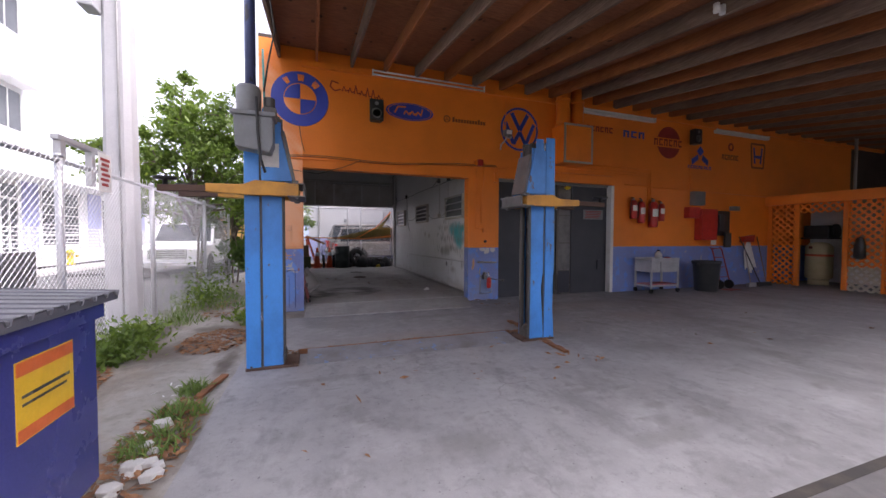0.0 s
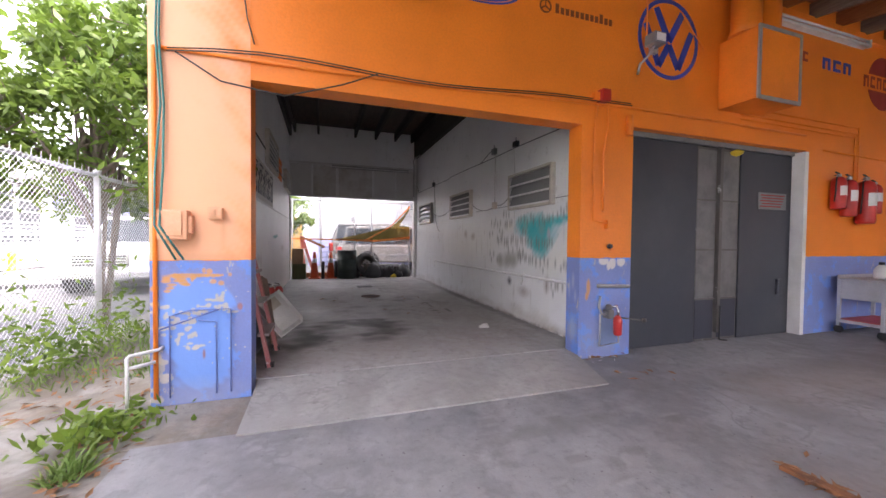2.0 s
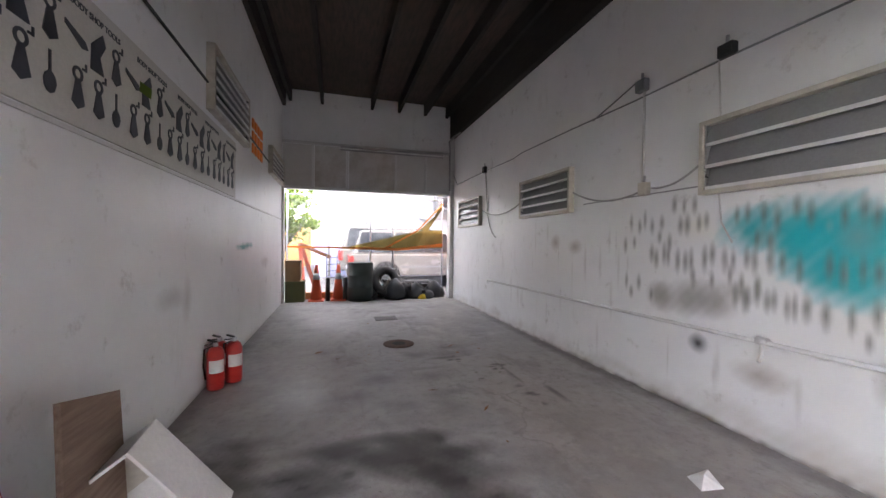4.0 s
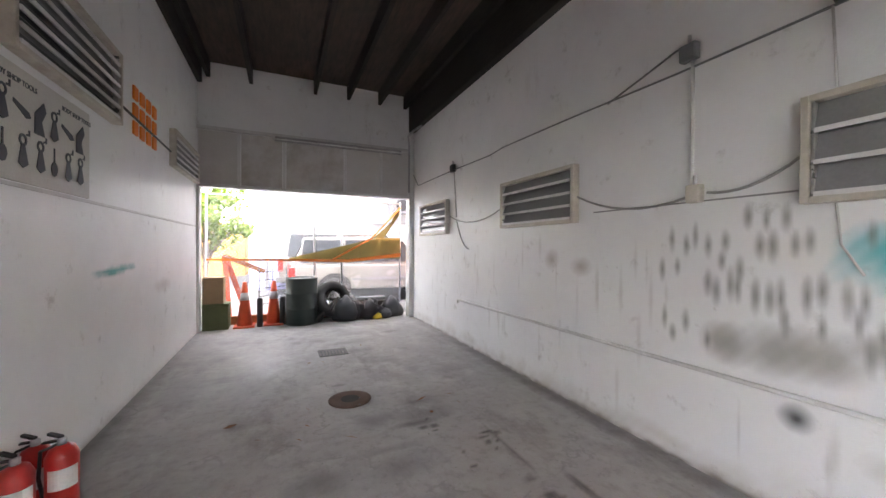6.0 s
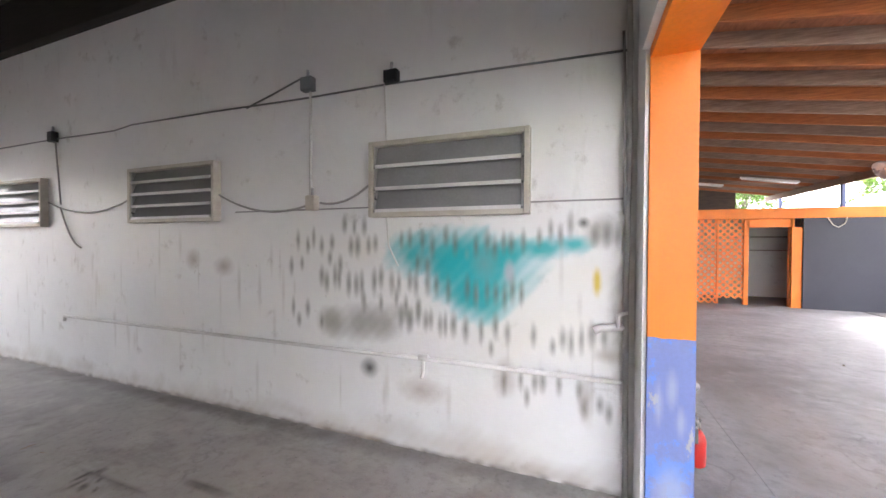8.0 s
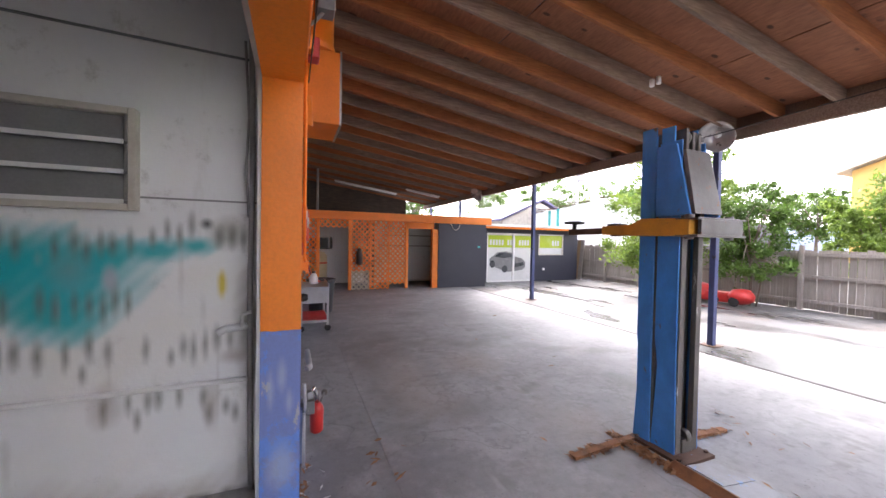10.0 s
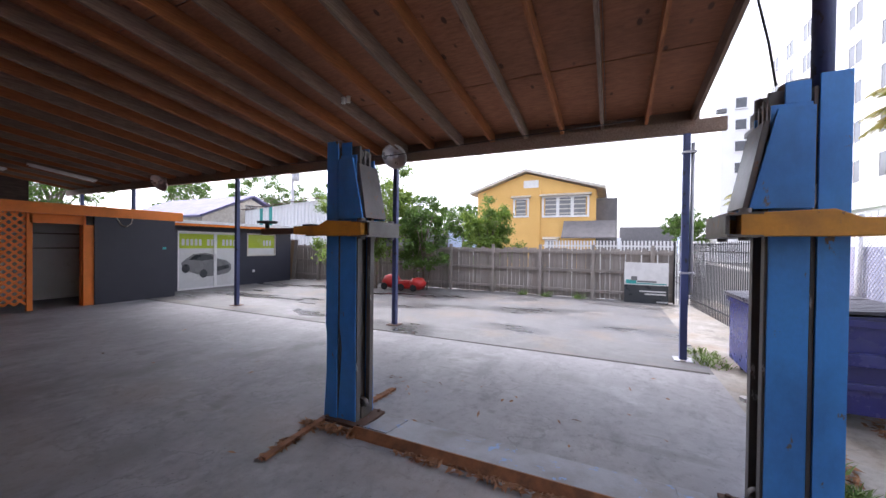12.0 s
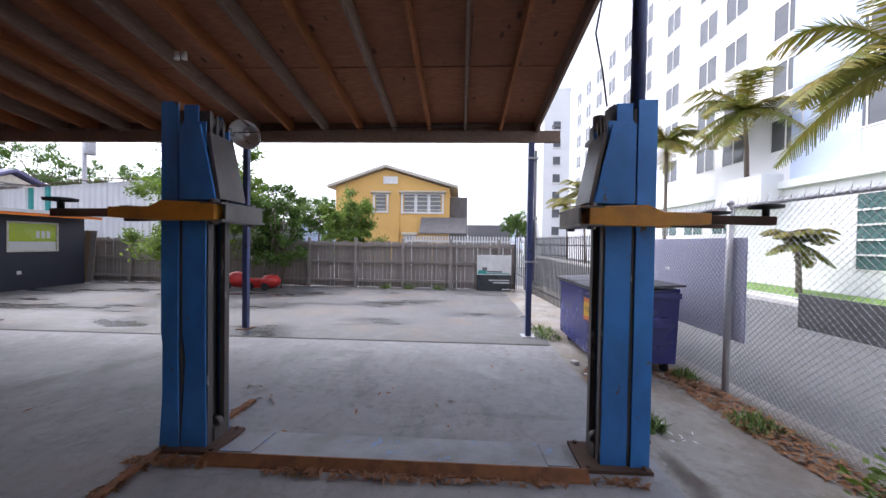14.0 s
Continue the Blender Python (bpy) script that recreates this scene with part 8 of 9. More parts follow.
def palm(x, y, z, h, seed, n=16, L=2.2, lean=0.3, name="palm_tree", label="palm tree with drooping yellow-green fronds"):
    t = thing(name, (x, y, z), label, "palm tree", "street palms")
    rr = random.Random(seed)
    top = Vector((x + lean, y, z + h))
    g = G().tube([(x, y, z - 0.1), (x + lean * 0.2, y, z + h * 0.4), (x + lean * 0.6, y, z + h * 0.75), top], 0.10, 10, 0.065)
    part("trunk", g, BARK, t)
    for k in range(n):
        a = k * 2.4
        up = rr.uniform(-0.35, 1.1)
        g = G()
        pts = []
        for i in range(9):
            u = i / 8
            rad = L * (u * (1 - 0.12 * u))
            pts.append(top + Vector((math.cos(a) * rad, math.sin(a) * rad, L * (up * u * 1.25 - (0.35 + 0.6 * max(up, 0)) * u * u * 1.1))))
        vs, fs = [], []
        for i in range(8):
            for m in range(7):
                q = pts[i].lerp(pts[i + 1], m / 7)
                d = (pts[i + 1] - pts[i]).normalized()
                s = d.cross(Vector((0, 0, 1))).normalized()
                ln = L * 0.24 * math.sin(math.pi * min(0.97, 0.12 + 0.86 * (i + m / 7) / 8)) + 0.04
                for e in (1, -1):
                    tip = q + s * e * ln + d * ln * 0.55 - Vector((0, 0, ln * rr.uniform(0.2, 0.6)))
                    o = len(vs)
                    vs += [q - d * 0.03, q + d * 0.03, tip + d * 0.01, tip - d * 0.01]
                    fs.append((o, o + 1, o + 2, o + 3))
        g.add(vs, fs)
        g.tube(pts, 0.018, 5, 0.004)
        part("frond", g, PALMLEAF, t, fix=False)


palm(-11.75, -16.9, 4.55, 3.1, 1, 17, 2.7, 0.2)
palm(-9.95, -20.0, -0.1, 7.2, 2, 14, 2.0, 0.0)
palm(-7.3, -7.3, -0.1, 5.3, 3, 17, 2.3, -0.1)
palm(-10.9, -13.3, -0.04, 1.75, 4, 17, 1.15, 0.1, "small_palm", "short palm on the lawn strip by the building")
palm(-9.5, -31.0, -0.1, 6.0, 5, 15, 2.6)
palm(-11.2, -42.0, -0.1, 6.0, 6, 14, 2.6)

# weeds, grass and litter
vr = random.Random(77)


def tufts(name, spots, n, h, label, material=None):
    vs, fs = [], []
    for cx, cy, r in spots:
        for _ in range(n):
            a, q = vr.uniform(0, 6.283), r * math.sqrt(vr.random())
            p = Vector((cx + q * math.cos(a), cy + q * math.sin(a), -0.08))
            d = Vector((vr.uniform(-1, 1), vr.uniform(-1, 1), 0)) * h * 0.6
            hh = h * vr.uniform(0.35, 1.1) * (1 - 0.5 * q / r)
            w = Vector((vr.uniform(-1, 1), vr.uniform(-1, 1), 0)).normalized() * 0.006
            o = len(vs)
            vs += [p - w, p + w, p + d * 0.5 + Vector((0, 0, hh * 0.7)) + w * 0.8, p + d * 0.5 + Vector((0, 0, hh * 0.7)) - w * 0.8, p + d + Vector((0, 0, hh))]
            fs += [(o, o + 1, o + 2, o + 3), (o + 3, o + 2, o + 4)]
    g = G()
    g.add(vs, fs)
    me = g.mesh(name, material or GRASS, fix=False)
    ob = new(name, me)
    return tagged(ob, label, "weeds", "", "stuff")


tufts("verge_grass", [(-1.8, -1.9, 0.15), (-0.75, -3.75, 0.18), (-0.78, -4.15, 0.2), (-0.8, -3.3, 0.12), (-1.75, -0.3, 0.35), (-1.65, 0.9, 0.4), (-1.5, 1.8, 0.4), (-0.85, -0.35, 0.12), (-0.75, -0.8, 0.1), (-0.62, -6.3, 0.25), (-0.6, -6.75, 0.25), (-1.75, -3.4, 0.2), (-1.0, 1.0, 0.3), (-1.85, -4.6, 0.14)], 170, 0.17, "fresh green weeds growing along the slab edge")
tufts("fence_weeds", [(-1.95, -2.2, 0.15), (-2.0, 0.2, 0.3), (-2.0, -1.0, 0.15), (-1.9, 2.6, 0.4), (2.6, -12.2, 0.15), (1.6, -12.25, 0.2), (3.4, -12.25, 0.12)], 110, 0.3, "tall weeds at the foot of the fences")


def weed_leaves(spots, n, seed):
    def place(q):
        c = q.choice(spots)
        return (c[0] + q.gauss(0, 0.16), c[1] + q.gauss(0, 0.16), -0.06 + abs(q.gauss(0, c[2])))
    return leaves(n, place, 0.045, seed)


v, f = weed_leaves([(-1.88, -1.85, 0.13), (-1.86, -2.1, 0.14), (-1.9, -2.3, 0.1), (-1.9, -1.6, 0.12), (-1.95, -1.2, 0.12), (-2.0, 0.9, 0.35), (-1.9, 1.4, 0.2), (-1.75, 2.0, 0.4), (-0.8, -0.35, 0.07)], 2600, 9)
me = bpy.data.meshes.new("leafy_weeds")
me.from_pydata(v.tolist(), [], f.tolist())
me.materials.append(LEAFY)
tagged(new("leafy_weeds", me), "broad green weed leaves on the verge", "weeds", "", "stuff")


def litter(name, spots, material, size, label):
    vs, fs = [], []
    for cx, cy, rx, ry, n, z in spots:
        for _ in range(n):
            a, q = vr.uniform(0, 6.283), math.sqrt(vr.random())
            p = Vector((cx + rx * q * math.cos(a), cy + ry * q * math.sin(a), z + vr.uniform(0.002, 0.02)))
            b = vr.uniform(0, 6.283)
            d = Vector((math.cos(b), math.sin(b), vr.uniform(-0.3, 0.3))) * size * vr.uniform(0.5, 1.3)
            s = Vector((-math.sin(b), math.cos(b), vr.uniform(-0.6, 0.6))) * size * vr.uniform(0.18, 0.35)
            o = len(vs)
            vs += [p - d, p + s + Vector((0, 0, 0.006)), p + d, p - s]
            fs += [(o, o + 1, o + 2), (o, o + 2, o + 3)]
    g = G()
    g.add(vs, fs)
    ob = new(name, g.mesh(name, material, fix=False))
    return tagged(ob, label, "litter", "", "stuff")


V = -0.075
litter("leaf_litter", [(-1.0, -1.6, 0.4, 0.6, 620, V), (-0.8, -4.1, 0.22, 0.7, 420, V), (-1.8, -3.6, 0.22, 1.3, 900, V), (-1.7, -4.6, 0.22, 0.5, 200, V), (3.0, -2.5, 0.22, 0.07, 130, YARD_Z), (3.05, -2.25, 0.06, 0.35, 120, YARD_Z), (2.72, -2.52, 0.15, 0.06, 60, YARD_Z), (2.9, -3.3, 0.06, 0.22, 50, YARD_Z), (2.95, -2.95, 0.1, 0.1, 40, YARD_Z), (1.5, -2.45, 0.75, 0.045, 170, YARD_Z), (0.5, -2.46, 0.35, 0.035, 40, YARD_Z), (-0.2, -2.5, 0.2, 0.05, 40, YARD_Z),
                       (2.9, -3.6, 0.4, 0.3, 10, YARD_Z), (1.5, -3.6, 1.3, 0.7, 14, YARD_Z), (5.0, -3.5, 3.0, 2.0, 12, YARD_Z), (3.5, -0.6, 0.4, 0.3, 10, YARD_Z), (-0.7, -0.7, 0.2, 0.6, 90, V), (0.6, -5.0, 1.0, 0.9, 3, YARD_Z), (1.5, 4.0, 1.2, 3.0, 16, 0.0), (-1.2, 0.8, 0.5, 1.2, 160, V), (3.5, -0.03, 0.3, 0.04, 16, YARD_Z)], DRYLEAF, 0.045, "dry brown fallen leaves on the concrete")
litter("pale_litter", [(-0.95, -3.2, 0.2, 0.2, 10, V), (-0.85, -4.3, 0.2, 0.5, 12, V), (-1.7, -4.2, 0.3, 0.8, 14, V), (3.4, -0.1, 0.3, 0.1, 6, YARD_Z)], PAPER, 0.032, "scraps of pale paper and plastic litter")
rk = random.Random(15)
for k in range(14):
    x, y = -0.78 + rk.uniform(-0.14, 0.14), -4.25 + rk.uniform(-0.75, 0.55)
    s = rk.uniform(0.03, 0.075)
    g = G()
    vs = [(x + s * rk.uniform(0.6, 1.2) * math.cos(a), y + s * rk.uniform(0.6, 1.2) * math.sin(a), z) for z in (V - 0.01, V + s * 0.7) for a in (0, 1.26, 2.5, 3.77, 5.03)]
    g.add(vs, [(4, 3, 2, 1, 0), (5, 6, 7, 8, 9)] + [(i, (i + 1) % 5, (i + 1) % 5 + 5, i + 5) for i in range(5)])
    single("rubble_stone", g, KERB, "broken lump of pale concrete rubble", "stone", "rubble by the slab", base=(x, y, V), bevel=0.006)

# ---------------------------------------------------------------- vehicles


def vehicle(name, label, m, L, W, H, paint, kind):
    """Built along +x with its nose forward, then set down at m."""
    t = thing(name, (0, 0, 0), label, "car")
    hood = H * 0.56
    w = W / 2
    if kind == "truck":
        prof = [(-L / 2, 0.45), (L / 2 - 0.1, 0.45), (L / 2, 0.6), (L / 2, hood - 0.08), (L / 2 - 0.15, hood), (L / 2 - 1.35, hood + 0.06), (-L / 2, hood + 0.02)]
        cab = [(L / 2 - 1.4, hood + 0.04), (L / 2 - 2.15, H), (L / 2 - 3.6, H - 0.02), (L / 2 - 3.75, hood + 0.03)]
    else:
        prof = [(-L / 2, 0.4), (L / 2 - 0.1, 0.35), (L / 2, 0.5), (L / 2 - 0.02, hood - 0.15), (L / 2 - 0.3, hood - 0.02), (L / 2 - 1.25, hood + 0.04), (-L / 2 + 0.05, hood + 0.04), (-L / 2 - 0.04, hood - 0.15)]
        cab = [(L / 2 - 1.2, hood + 0.03), (L / 2 - 2.0, H - 0.02), (L / 2 - 2.9, H), (-L / 2 + 0.35, H - 0.03), (-L / 2 + 0.05, hood + 0.03)]
    part("body", G().prism(prof, -w, w, "y"), paint, t, bevel=0.05)
    n = len(cab)
    vs = [(x, -w + (0.03 if z < H * 0.8 else 0.13), z) for x, z in cab] + [(x, w - (0.03 if z < H * 0.8 else 0.13), z) for x, z in cab]
    part("cabin", G().add(vs, [tuple(range(n)), tuple(reversed(range(n, 2 * n)))] + [(i, i + n, (i + 1) % n + n, (i + 1) % n) for i in range(n)]), paint, t, bevel=0.03)
    # side glass, windscreen
    for s in (-1, 1):
        zz0, zz1 = hood + 0.1, H - 0.1
        yy0, yy1 = s * (w - 0.028), s * (w - 0.118)
        xa, xb = cab[0][0] - 0.35, cab[-1][0] + 0.18
        cuts = [(xa, xa - 0.95), (xa - 1.02, xa - 1.9)] + ([(xa - 1.98, xb)] if xa - 2.3 > xb else [])
        for a, b in cuts:
            b = max(b, xb)
            part("side_window", G().add([(a + 0.1, yy0, zz0), (b, yy0, zz0), (b + (0.08 if b == xb else 0), yy1, zz1), (a - 0.32 if a == xa else a, yy1, zz1)], [(0, 1, 2, 3)]), CARGLASS, t, fix=False)
    (ax, az), (bx, bz) = cab[0], cab[1]
    part("windscreen", G().add([(ax - 0.10 + 0.03, -w + 0.12, az + 0.07), (ax - 0.10 + 0.03, w - 0.12, az + 0.07), (bx + 0.09 + 0.03, w - 0.2, bz - 0.07), (bx + 0.09 + 0.03, -w + 0.2, bz - 0.07)], [(0, 1, 2, 3)]), CARGLASS, t, fix=False)
    (ax, az), (bx, bz) = cab[-1], cab[-2]
    part("rear_window", G().add([(ax - 0.012, -w + 0.15, az + 0.1), (ax - 0.012, w - 0.15, az + 0.1), (bx - 0.03, w - 0.22, bz - 0.09), (bx - 0.03, -w + 0.22, bz - 0.09)], [(0, 1, 2, 3)]), CARGLASS, t, fix=False)
    for x in (L / 2 - 0.95, -L / 2 + 1.05):
        for s in (-1, 1):
            part("arch", G().lathe((x, s * (w - 0.18), 0.38), [(0.44, 0), (0.44, 0.185)], 26, (0, s, 0)), TYRE, t)
            wh = part("wheel", G().lathe((x, s * (w - 0.2), 0.34), [(0.24, 0), (0.36, 0.01), (0.38, 0.05), (0.38, 0.17), (0.35, 0.21), (0.23, 0.21)], 28, (0, s, 0)), TYRE, t)
            part("rim", G().lathe((x, s * (w - 0.02), 0.34), [(0.22, 0), (0.21, 0.03), (0.1, 0.015), (0.05, 0.03)], 22, (0, s, 0)), CHROME, wh)
    f = L / 2
    part("grille", G().box(f - 0.02, f + 0.03, -w * 0.55, w * 0.55, hood * 0.62, hood * 0.93), CHROME if kind == "truck" else BLACK, t, bevel=0.02)
    for k in range(4):
        part("grille_bar", G().box(f + 0.03, f + 0.04, -w * 0.5, w * 0.5, hood * 0.66 + k * 0.065, hood * 0.66 + 0.03 + k * 0.065), BLACK, t)
    for s in (-1, 1):
        part("headlight", G().box(f - 0.03, f + 0.02, s * w * 0.6 - 0.0, s * w * 0.93, hood * 0.72, hood * 0.92) if s > 0 else G().box(f - 0.03, f + 0.02, s * w * 0.93, s * w * 0.6, hood * 0.72, hood * 0.92), TUBEWHITE, t, bevel=0.02)
        a, b = sorted((s * w * 0.8, s * (w + 0.005)))
        part("tail_light", G().box(-f - 0.05, -f + 0.1, a, b, hood * 0.68, hood * 0.98), RED, t, bevel=0.01)
        a, b = sorted((s * w, s * (w + 0.2)))
        part("mirror", G().box(cab[0][0] - 0.3, cab[0][0] - 0.18, a, b, hood + 0.08, hood + 0.24), paint, t, bevel=0.02)
    part("front_bumper", G().box(f - 0.05, f + 0.09, -w, w, 0.4, 0.58), CHROME if kind == "truck" else paint, t, bevel=0.03)
    part("rear_bumper", G().box(-f - 0.1, -f + 0.05, -w, w, 0.42, 0.6), GREYBOX, t, bevel=0.03)
    part("sill_strip", G().box(-f + 1.5, f - 1.4, -w - 0.01, w + 0.01, 0.62, 0.68), GREYBOX, t, bevel=0.005)
    t.matrix_basis = m
    return t


vehicle("pickup_truck", "white pickup truck parked in the side street", pose(-4.25, 9.9, -0.14, 0, 0, -90), 5.8, 1.95, 1.9, CARWHITE, "truck")
vehicle("beige_wagon", "silver-beige station wagon parked behind the gate", pose(3.52, 11.75, -0.04, 0, 0, 0), 4.8, 1.85, 1.78, CARSILVER, "wagon")
vehicle("grey_van", "grey van parked beyond the wagon", pose(3.45, 13.85, -0.04, 0, 0, 0), 5.2, 1.85, 1.98, CARSILVER, "wagon")

# ---------------------------------------------------------------- buildings around


def window_at(parent, x, y, z, w, h, out, pane=None, twin=True):
    """A framed window on a wall that faces +x (out=+1) at x."""
    a, b = sorted((x - 0.05 * out, x + 0.03 * out))
    g = G().box(a, b, y - w / 2 - 0.05, y + w / 2 + 0.05, z - 0.06, z).box(a, b, y - w / 2 - 0.05, y + w / 2 + 0.05, z + h, z + h + 0.06)
    for yy in ([-w / 2 - 0.05, w / 2] + ([-0.03] if twin else [])):
        g.box(a, b, y + yy, y + yy + 0.06, z, z + h)
    fr = part("window", g, TUBEWHITE, parent)
    part("pane", G().box(*sorted((x, x + 0.008 * out)), y - w / 2, y + w / 2, z, z + h), pane or PANE, fr)
    return fr


ap = thing("apartment_building", (-16, -10, -0.1), "tall white apartment building with pale blue panels", "apartment building")
XA = -12.4
part("wall", G().box(XA - 9, XA, -46, 16, -0.1, 20.6).box(XA - 9, XA, 16, 34, -0.1, 4.6), TOWERWHITE, ap)
for yy in (-14.2, -9.0, -3.0, 3.0, 9.0):
    part("blue_panel", G().box(XA, XA + 0.02, yy - 1.3, yy + 1.3, 4.3, 20.4), TOWERBLUE, ap, "pale blue wall panel")
part("string_course", G().box(XA, XA + 0.25, -46, 34, 3.95, 4.25), TOWERWHITE, ap, bevel=0.02)
for yy in (-6.5, -9.6, -12.75, -15.75, -18.65, -20.7, -24.0, -27.3, -30.4, -33.5, -36.5, -39.5, -42.5):
    for k in range(6):
        window_at(ap, XA, yy, 5.6 + k * 2.37, 1.4, 1.3, 1)
for yy in (6.5, 9.5, 12.6, 14.6):
    for k in range(3):
        window_at(ap, XA, yy, 6.0 + k * 4.35, 1.5, 1.7, 1)
        part("sunshade", G().box(XA, XA + 0.7, yy - 0.95, yy + 0.95, 7.95 + k * 4.35, 8.05 + k * 4.35), TOWERWHITE, ap)
for yy in (-11.75, -8.6, -5.2):
    fr = window_at(ap, XA, yy, 0.85, 2.4, 2.5, 1, TEALPANE, False)
    for k in range(4):
        part("glazing_bar", G().box(XA, XA + 0.06, yy - 1.2, yy + 1.2, 1.3 + k * 0.5, 1.36 + k * 0.5), TUBEWHITE, fr)
for yy in (-24, -21.6, -19.2):
    window_at(ap, XA, yy, 2.2, 1.6, 1.3, 1, TEALPANE)
part("planter_ledge", G().box(XA, XA + 0.9, -18.5, -15.8, 3.4, 4.6), TOWERWHITE, ap, bevel=0.03)
for ya, yb, m in ((13.0, 15.2, TOWERWHITE), (15.2, 16.3, LAVENDER), (20.4, 21.8, LAVENDER), (23.5, 24.6, LAVENDER), (27, 28, LAVENDER)):
    part("ground_panel", G().box(XA, XA + 0.03, ya, yb, -0.1, 3.9), m, ap)
dr = part("glass_door", G().box(XA + 0.03, XA + 0.1, 13.85, 13.93, 0.5, 3.5).box(XA + 0.03, XA + 0.1, 14.35, 14.42, 0.5, 2.9).box(XA + 0.03, XA + 0.1, 14.87, 14.95, 0.5, 3.5).box(XA + 0.03, XA + 0.1, 13.93, 14.87, 2.85, 2.95), TUBEWHITE, ap)
part("pane", G().box(XA + 0.032, XA + 0.05, 13.93, 14.87, 0.5, 3.5), PANE, dr)
for yy in (17.2, 18.8, 22.6, 26.0):
    fr = window_at(ap, XA, yy, 0.8, 1.35, 2.7, 1, PANE, False)
    for k in range(4):
        part("glazing_bar", G().box(XA, XA + 0.06, yy - 0.68, yy + 0.68, 1.3 + k * 0.5, 1.35 + k * 0.5), TUBEWHITE, fr)
part("terrace", G().box(XA, XA + 1.3, 8, 32, -0.1, 0.55), TOWERWHITE, ap)
part("canopy_slab", G().box(XA, XA + 1.6, 8, 32, 3.75, 3.95), TOWERWHITE, ap)
for k in range(6):
    part("terrace_rail", G().tube([(XA + 1.25, 8, 0.75 + k * 0.17), (XA + 1.25, 32, 0.75 + k * 0.17)], 0.02, 6), TUBEWHITE, ap)
for k in range(14):
    part("rail_post", G().tube([(XA + 1.25, 8 + k * 1.8, 0.55), (XA + 1.25, 8 + k * 1.8, 1.65)], 0.03, 6), TUBEWHITE, ap)
tw = thing("distant_tower", (-13, -60, -0.2), "pale apartment tower in the distance", "apartment building")
part("wall", G().box(-22, -11.8, -75, -58, -0.2, 26), TOWERWHITE, tw)
for k in range(7):
    z = 3.0 + k * 2.75
    g = G().box(-14.4, -13.3, -58.02, -57.95, z, z + 1.3)
    fr = part("window", g, PANE, tw)
    part("sill", G().box(-14.5, -13.2, -57.98, -57.8, z - 0.15, z), TUBEWHITE, fr)
    fr = part("window", G().box(-18.4, -17.0, -58.02, -57.95, z, z + 1.3), PANE, tw)
slab("lawn_strip", -12.3, -9.4, -30, 6, -0.04, LAWN, "green lawn strip before the building", "lawn", 0.15)
slab("kerb", -9.4, -9.15, -60, 40, 0.02, KERB, "pale concrete kerb of the street", "kerb", 0.3)
slab("far_pavement", -9.15, -8.6, -60, 40, -0.02, KERB, "pale concrete pavement beyond the street", "pavement", 0.2)
t = thing("fire_hydrant", (-10.2, 14.2, -0.05), "yellow fire hydrant by the street", "hydrant")
part("barrel", G().lathe((-10.2, 14.2, -0.05), [(0.16, 0), (0.16, 0.06), (0.11, 0.08), (0.11, 0.5), (0.15, 0.52), (0.13, 0.62), (0.04, 0.72)], 16), YELLOW, t)
part("outlet", G().lathe((-10.0, 14.2, 0.35), [(0.06, 0), (0.06, 0.1)], 10, (1, 0, 0)).lathe((-10.4, 14.2, 0.35), [(0.06, 0), (0.06, 0.1)], 10, (-1, 0, 0)), YELLOW, t)

# yellow gabled house beyond the fence
YH = -30.0
ho = thing("yellow_house", (6.5, YH - 4, -0.2), "yellow stucco two-storey house with a low gable", "house")
part("wall", G().prism([(11.4, -0.2), (11.4, 6.1), (7.2, 7.55), (1.9, 6.0), (1.9, -0.2)], YH - 8, YH, "y"), YELLOWSTUCCO, ho)
for (xa, za), (xb, zb) in (((12.0, 5.95), (7.2, 7.65)), ((7.2, 7.65), (1.2, 5.95))):
    part("roof", G().add([(xa, YH + 0.5, za), (xb, YH + 0.5, zb), (xb, YH - 8.4, zb), (xa, YH - 8.4, za), (xa, YH + 0.5, za + 0.22), (xb, YH + 0.5, zb + 0.22), (xb, YH - 8.4, zb + 0.22), (xa, YH - 8.4, za + 0.22)],
                         [(3, 2, 1, 0), (4, 5, 6, 7), (0, 1, 5, 4), (1, 2, 6, 5), (2, 3, 7, 6), (3, 0, 4, 7)]), WINFRAME, ho, "pale roof edge")


def house_window(xa, xb, za, zb, n):
    fr = part("window", G().box(xa - 0.15, xb + 0.15, YH, YH + 0.08, za - 0.15, za).box(xa - 0.15, xb + 0.15, YH, YH + 0.08, zb, zb + 0.15).box(xa - 0.15, xa, YH, YH + 0.08, za, zb).box(xb, xb + 0.15, YH, YH + 0.08, za, zb), TUBEWHITE, ho)
    w = (xb - xa) / n
    for k in range(n):
        part("pane", G().box(xa + k * w + 0.1, xa + (k + 1) * w - 0.1, YH + 0.01, YH + 0.04, za, zb), GREYBOX, fr)
        if k:
            part("mullion", G().box(xa + k * w - 0.12, xa + k * w + 0.12, YH, YH + 0.07, za, zb), TUBEWHITE, fr)
        for j in range(4):
            part("blind", G().box(xa + k * w + 0.1, xa + (k + 1) * w - 0.1, YH + 0.04, YH + 0.055, za + (zb - za) * (j + 0.35) / 4, za + (zb - za) * (j + 0.6) / 4), WINFRAME, fr)
    part("hood", G().prism([(YH, zb + 0.35), (YH + 0.5, zb + 0.15), (YH, zb + 0.12)], xa - 0.3, xb + 0.3, "x"), WINFRAME, fr)


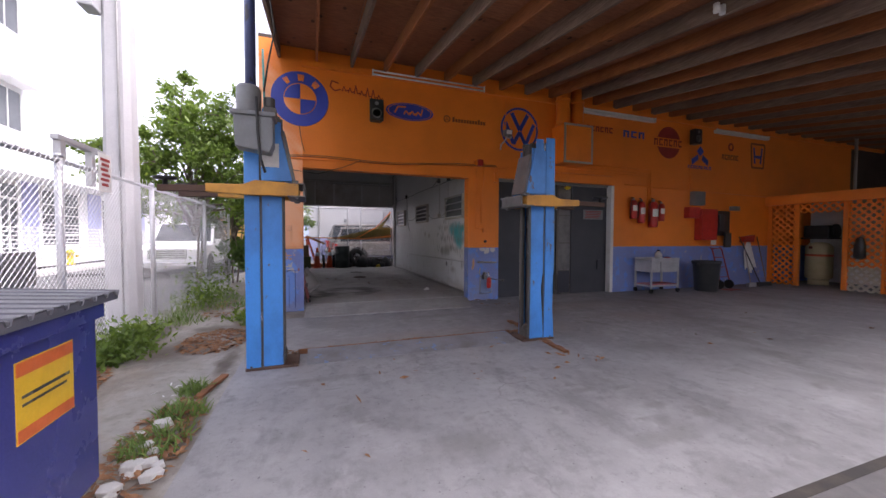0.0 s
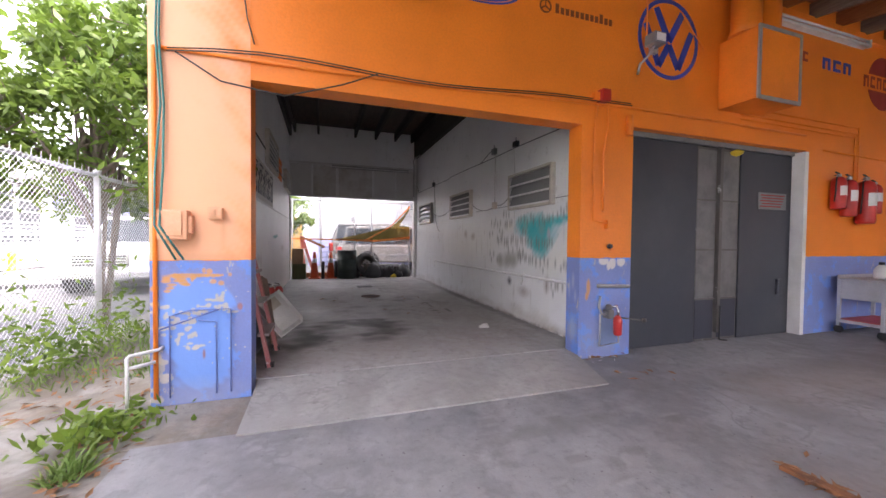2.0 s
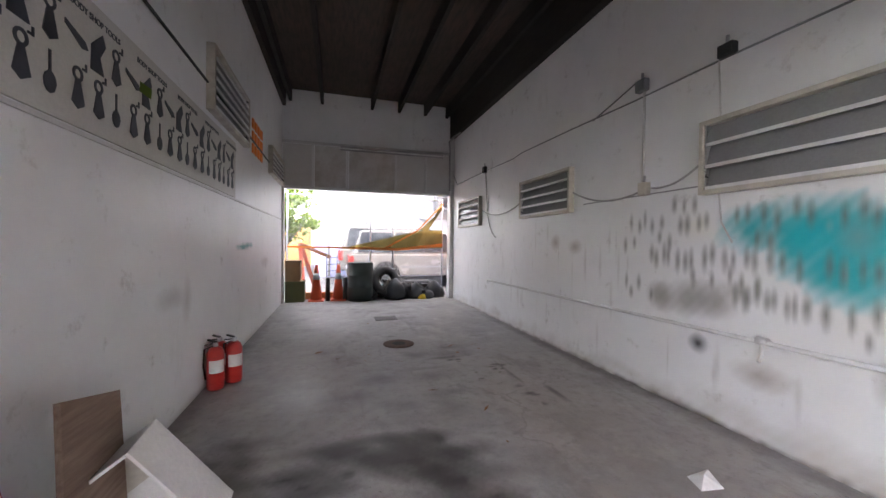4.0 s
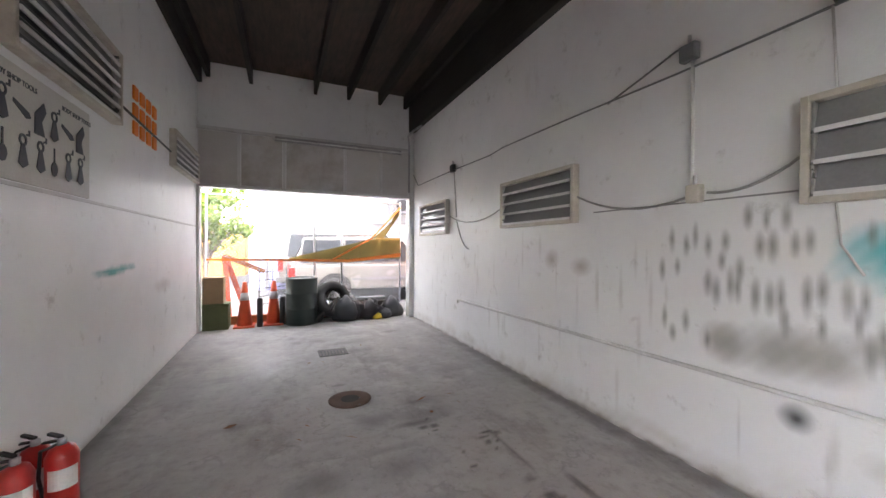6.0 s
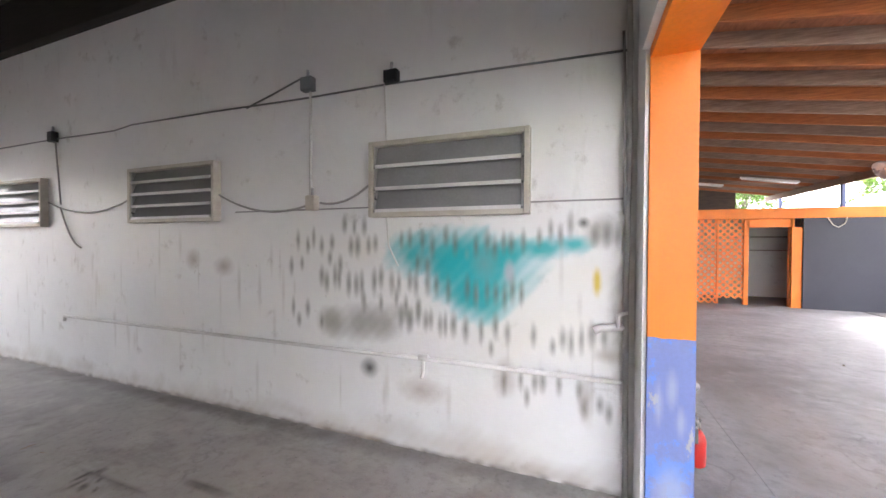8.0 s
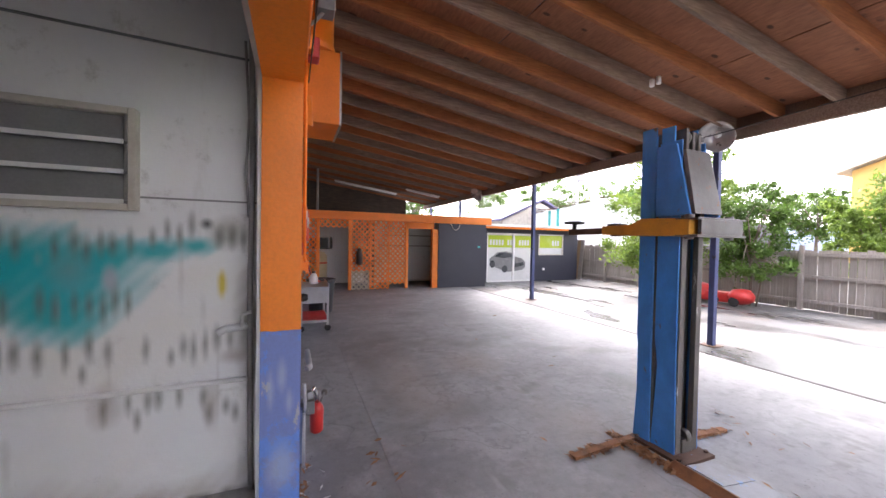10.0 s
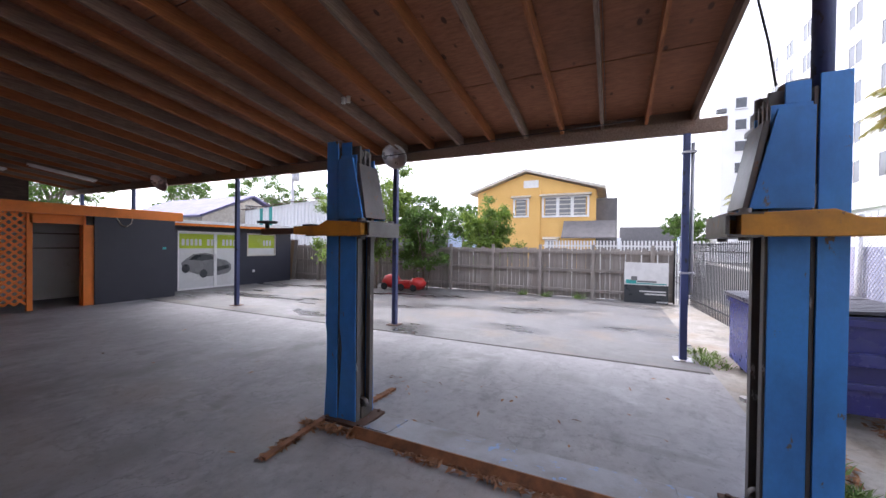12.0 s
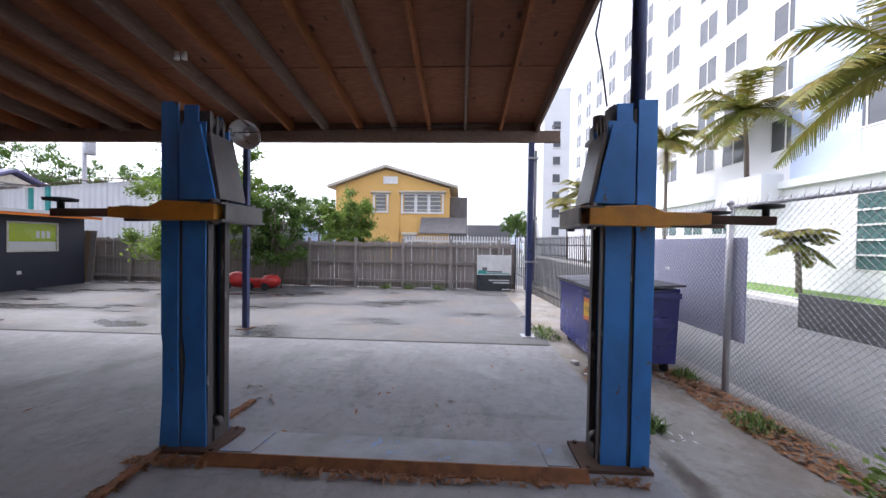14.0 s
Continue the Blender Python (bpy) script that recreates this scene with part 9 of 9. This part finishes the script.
house_window(2.5, 5.75, 4.05, 5.45, 3)
house_window(7.1, 8.1, 4.1, 5.4, 1)
house_window(4.8, 5.5, 0.9, 2.0, 1)
part("vent_plate", G().box(6.2, 7.4, YH, YH + 0.06, 6.35, 6.95), TUBEWHITE, ho, "white vent in the gable")
part("lean_to_roof", G().prism([(YH, 3.6), (YH + 1.6, 2.3), (YH + 1.6, 2.2), (YH, 3.4)], 0.5, 4.2, "x"), ROOFGREY, ho, "grey lean-to roof")
part("side_wing", G().box(0.4, 1.9, YH - 7, YH - 1.0, -0.2, 5.4), ROOFGREY, ho, "dark side wing")
part("drain_pipe", G().tube([(6.05, YH + 0.06, 0), (6.05, YH + 0.06, 6.2)], 0.05, 8), YELLOWSTUCCO, ho)
t = thing("white_picket_fence", (0, -26, -0.2), "white picket fence before the yellow house", "fence")
shp = G().box(-0.05, 0.05, -0.02, 0.02, 0, 2.2).mesh("white_picket", TUBEWHITE)
for k in range(46):
    ob = new("picket", shp)
    ob.parent = t
    ob.location = (-4.2 + k * 0.2, 0, 0)
part("rail", G().box(-4.3, 5.1, -26.05, -25.98, 1.6, 1.7).box(-4.3, 5.1, -26.05, -25.98, 0.6, 0.7), TUBEWHITE, t)

# sheds and roofs behind the office
sh = thing("corrugated_shed", (16.5, -15.5, -0.1), "white corrugated metal shed with teal strips and a broken roof", "shed")
part("wall", G().box(13.9, 20.5, -18.5, -14.68, -0.1, 3.5), TOWERWHITE, sh)
for k in range(26):
    x = 13.9 + k * 0.255
    zt = 3.95 - (x - 13.9) * 0.075
    m = TEALPAINT if k in (17, 20) else TOWERWHITE
    part("sheet", G().prism([(x, -14.6), (x + 0.05, -14.54), (x + 0.12, -14.54), (x + 0.17, -14.6), (x + 0.255, -14.6), (x + 0.255, -14.62), (x, -14.62)], -0.1, zt, "z"), m, sh)
for k in range(9):
    part("roof_scrap", G().beam((14.0 + k * 0.7, -14.5, 3.98 - k * 0.05), (15.1 + k * 0.7, -14.3 - 0.1 * (k % 3), 3.93 - k * 0.05 + 0.12 * (k % 2)), 0.12, 0.03), RUST, sh, "rusty strip of loose roofing")
vh = thing("violet_roof_house", (24, -16, -0.1), "small cream house with a blue-violet roof", "house")
part("wall", G().prism([(-18.5, -0.1), (-18.5, 3.0), (-15.5, 4.3), (-12.5, 3.0), (-12.5, -0.1)], 21.2, 30, "x"), WINFRAME, vh)
for ya, yb in ((-12.2, -15.5), (-18.8, -15.5)):
    part("roof", G().add([(20.9, ya, 2.95), (20.9, yb, 4.42), (30, yb, 4.42), (30, ya, 2.95), (20.9, ya, 3.07), (20.9, yb, 4.54), (30, yb, 4.54), (30, ya, 3.07)], [(3, 2, 1, 0), (4, 5, 6, 7), (0, 1, 5, 4), (1, 2, 6, 5), (2, 3, 7, 6), (3, 0, 4, 7)]), ROOFVIOLET, vh)
for k in range(5):
    part("vent_slat", G().box(21.15, 21.2, -15.9, -15.1, 3.45 + k * 0.1, 3.51 + k * 0.1), GREYBOX, vh)
t = thing("brown_shed_door", (14.6, -12.2, YARD_Z), "leaning brown boards beside the office", "boards")
for k in range(4):
    part("board", G().beam((13.9 + k * 0.22, -12.15, YARD_Z), (13.85 + k * 0.2, -12.3, 1.75), 0.2, 0.025, (0, 1, 0.1)), CARDBOARD if k % 2 else FENCEWOOD, t)
t = thing("street_post", (20, -24, -0.2), "grey utility pole with a transformer", "utility pole")
part("shaft", G().tube([(27, -24, -0.2), (27, -24, 9)], 0.14, 10), CONCRETEPOLE, t)
part("transformer", G().lathe((26.6, -24, 7.2), [(0.3, 0), (0.32, 0.1), (0.32, 0.9), (0.2, 1.0)], 14), CARTGREY, t)

# behind the bay: bright white wall and lot
lw = thing("white_neighbour", (3, 20, -0.1), "plain pale neighbouring building, raised and given a wing to shade the lot", "building")
# Extra height and the east wing are added to block sun and sky.
part("wall", G().box(-0.1, 16, 15.0, 24, -0.1, 13.5).box(7.2, 16, 9.2, 15.0, -0.1, 11.0), surf("pale_grey_stucco", (0.50, 0.50, 0.50), (0.42, 0.42, 0.43), 0.85, big=0.6), lw)
part("blue_base", G().box(-0.1, 16, 14.96, 15.0, -0.1, 1.2), LAVENDER, lw, "lavender base band")
ac = part("unit", G().box(4.75, 5.6, 14.45, 14.96, 2.75, 3.4), GREYBOX, lw, "grey air-conditioning unit", bevel=0.03)
part("grille", G().lathe((5.15, 14.45, 3.08), [(0.24, 0), (0.24, 0.012), (0.2, 0.02), (0.05, 0.012)], 20, (0, -1, 0)), BLACK, ac)
part("meter", G().box(4.1, 4.55, 14.8, 14.96, 2.35, 2.75), CARTGREY, lw, "small grey meter box", bevel=0.02)
part("conduit", G().tube([(4.3, 14.9, 2.75), (4.3, 14.9, 3.1), (4.9, 14.9, 3.15)], 0.025, 6).tube([(4.5, 14.9, 2.4), (6.5, 14.9, 2.4)], 0.02, 6), PIPEGREY, lw)
part("downpipe", G().tube([(0.45, 14.93, 0), (0.45, 14.93, 13.0)], 0.05, 8), TUBEWHITE, lw)
part("wall_lamp", G().box(1.85, 1.97, 14.85, 14.96, 2.1, 2.3), GREYBOX, lw, bevel=0.02)
t = thing("yellow_container", (-3, 24, -0.1), "low orange-yellow shed across the rear lot", "shed")
part("body", G().box(-6, -0.8, 22, 25, -0.1, 2.4), YELLOWSTUCCO, t)
part("roof", G().box(-6.2, -0.6, 21.8, 25.2, 2.4, 2.6), CONE, t)
# hazy town edge far off
bk = thing("far_town", (0, 0, -0.2), "pale hazy line of far buildings", "buildings")
rb = random.Random(31)
for k in range(40):
    a = k * math.pi / 20 + 0.07
    R = 150 + rb.uniform(-15, 40)
    x, y = R * math.cos(a), R * math.sin(a)
    h = rb.uniform(5, 10)
    part("house_block", G().box(x - 14, x + 14, y - 14, y + 14, -0.2, h), rb.choice((TOWERWHITE, WINFRAME, TOWERBLUE, ROOFGREY)), bk)
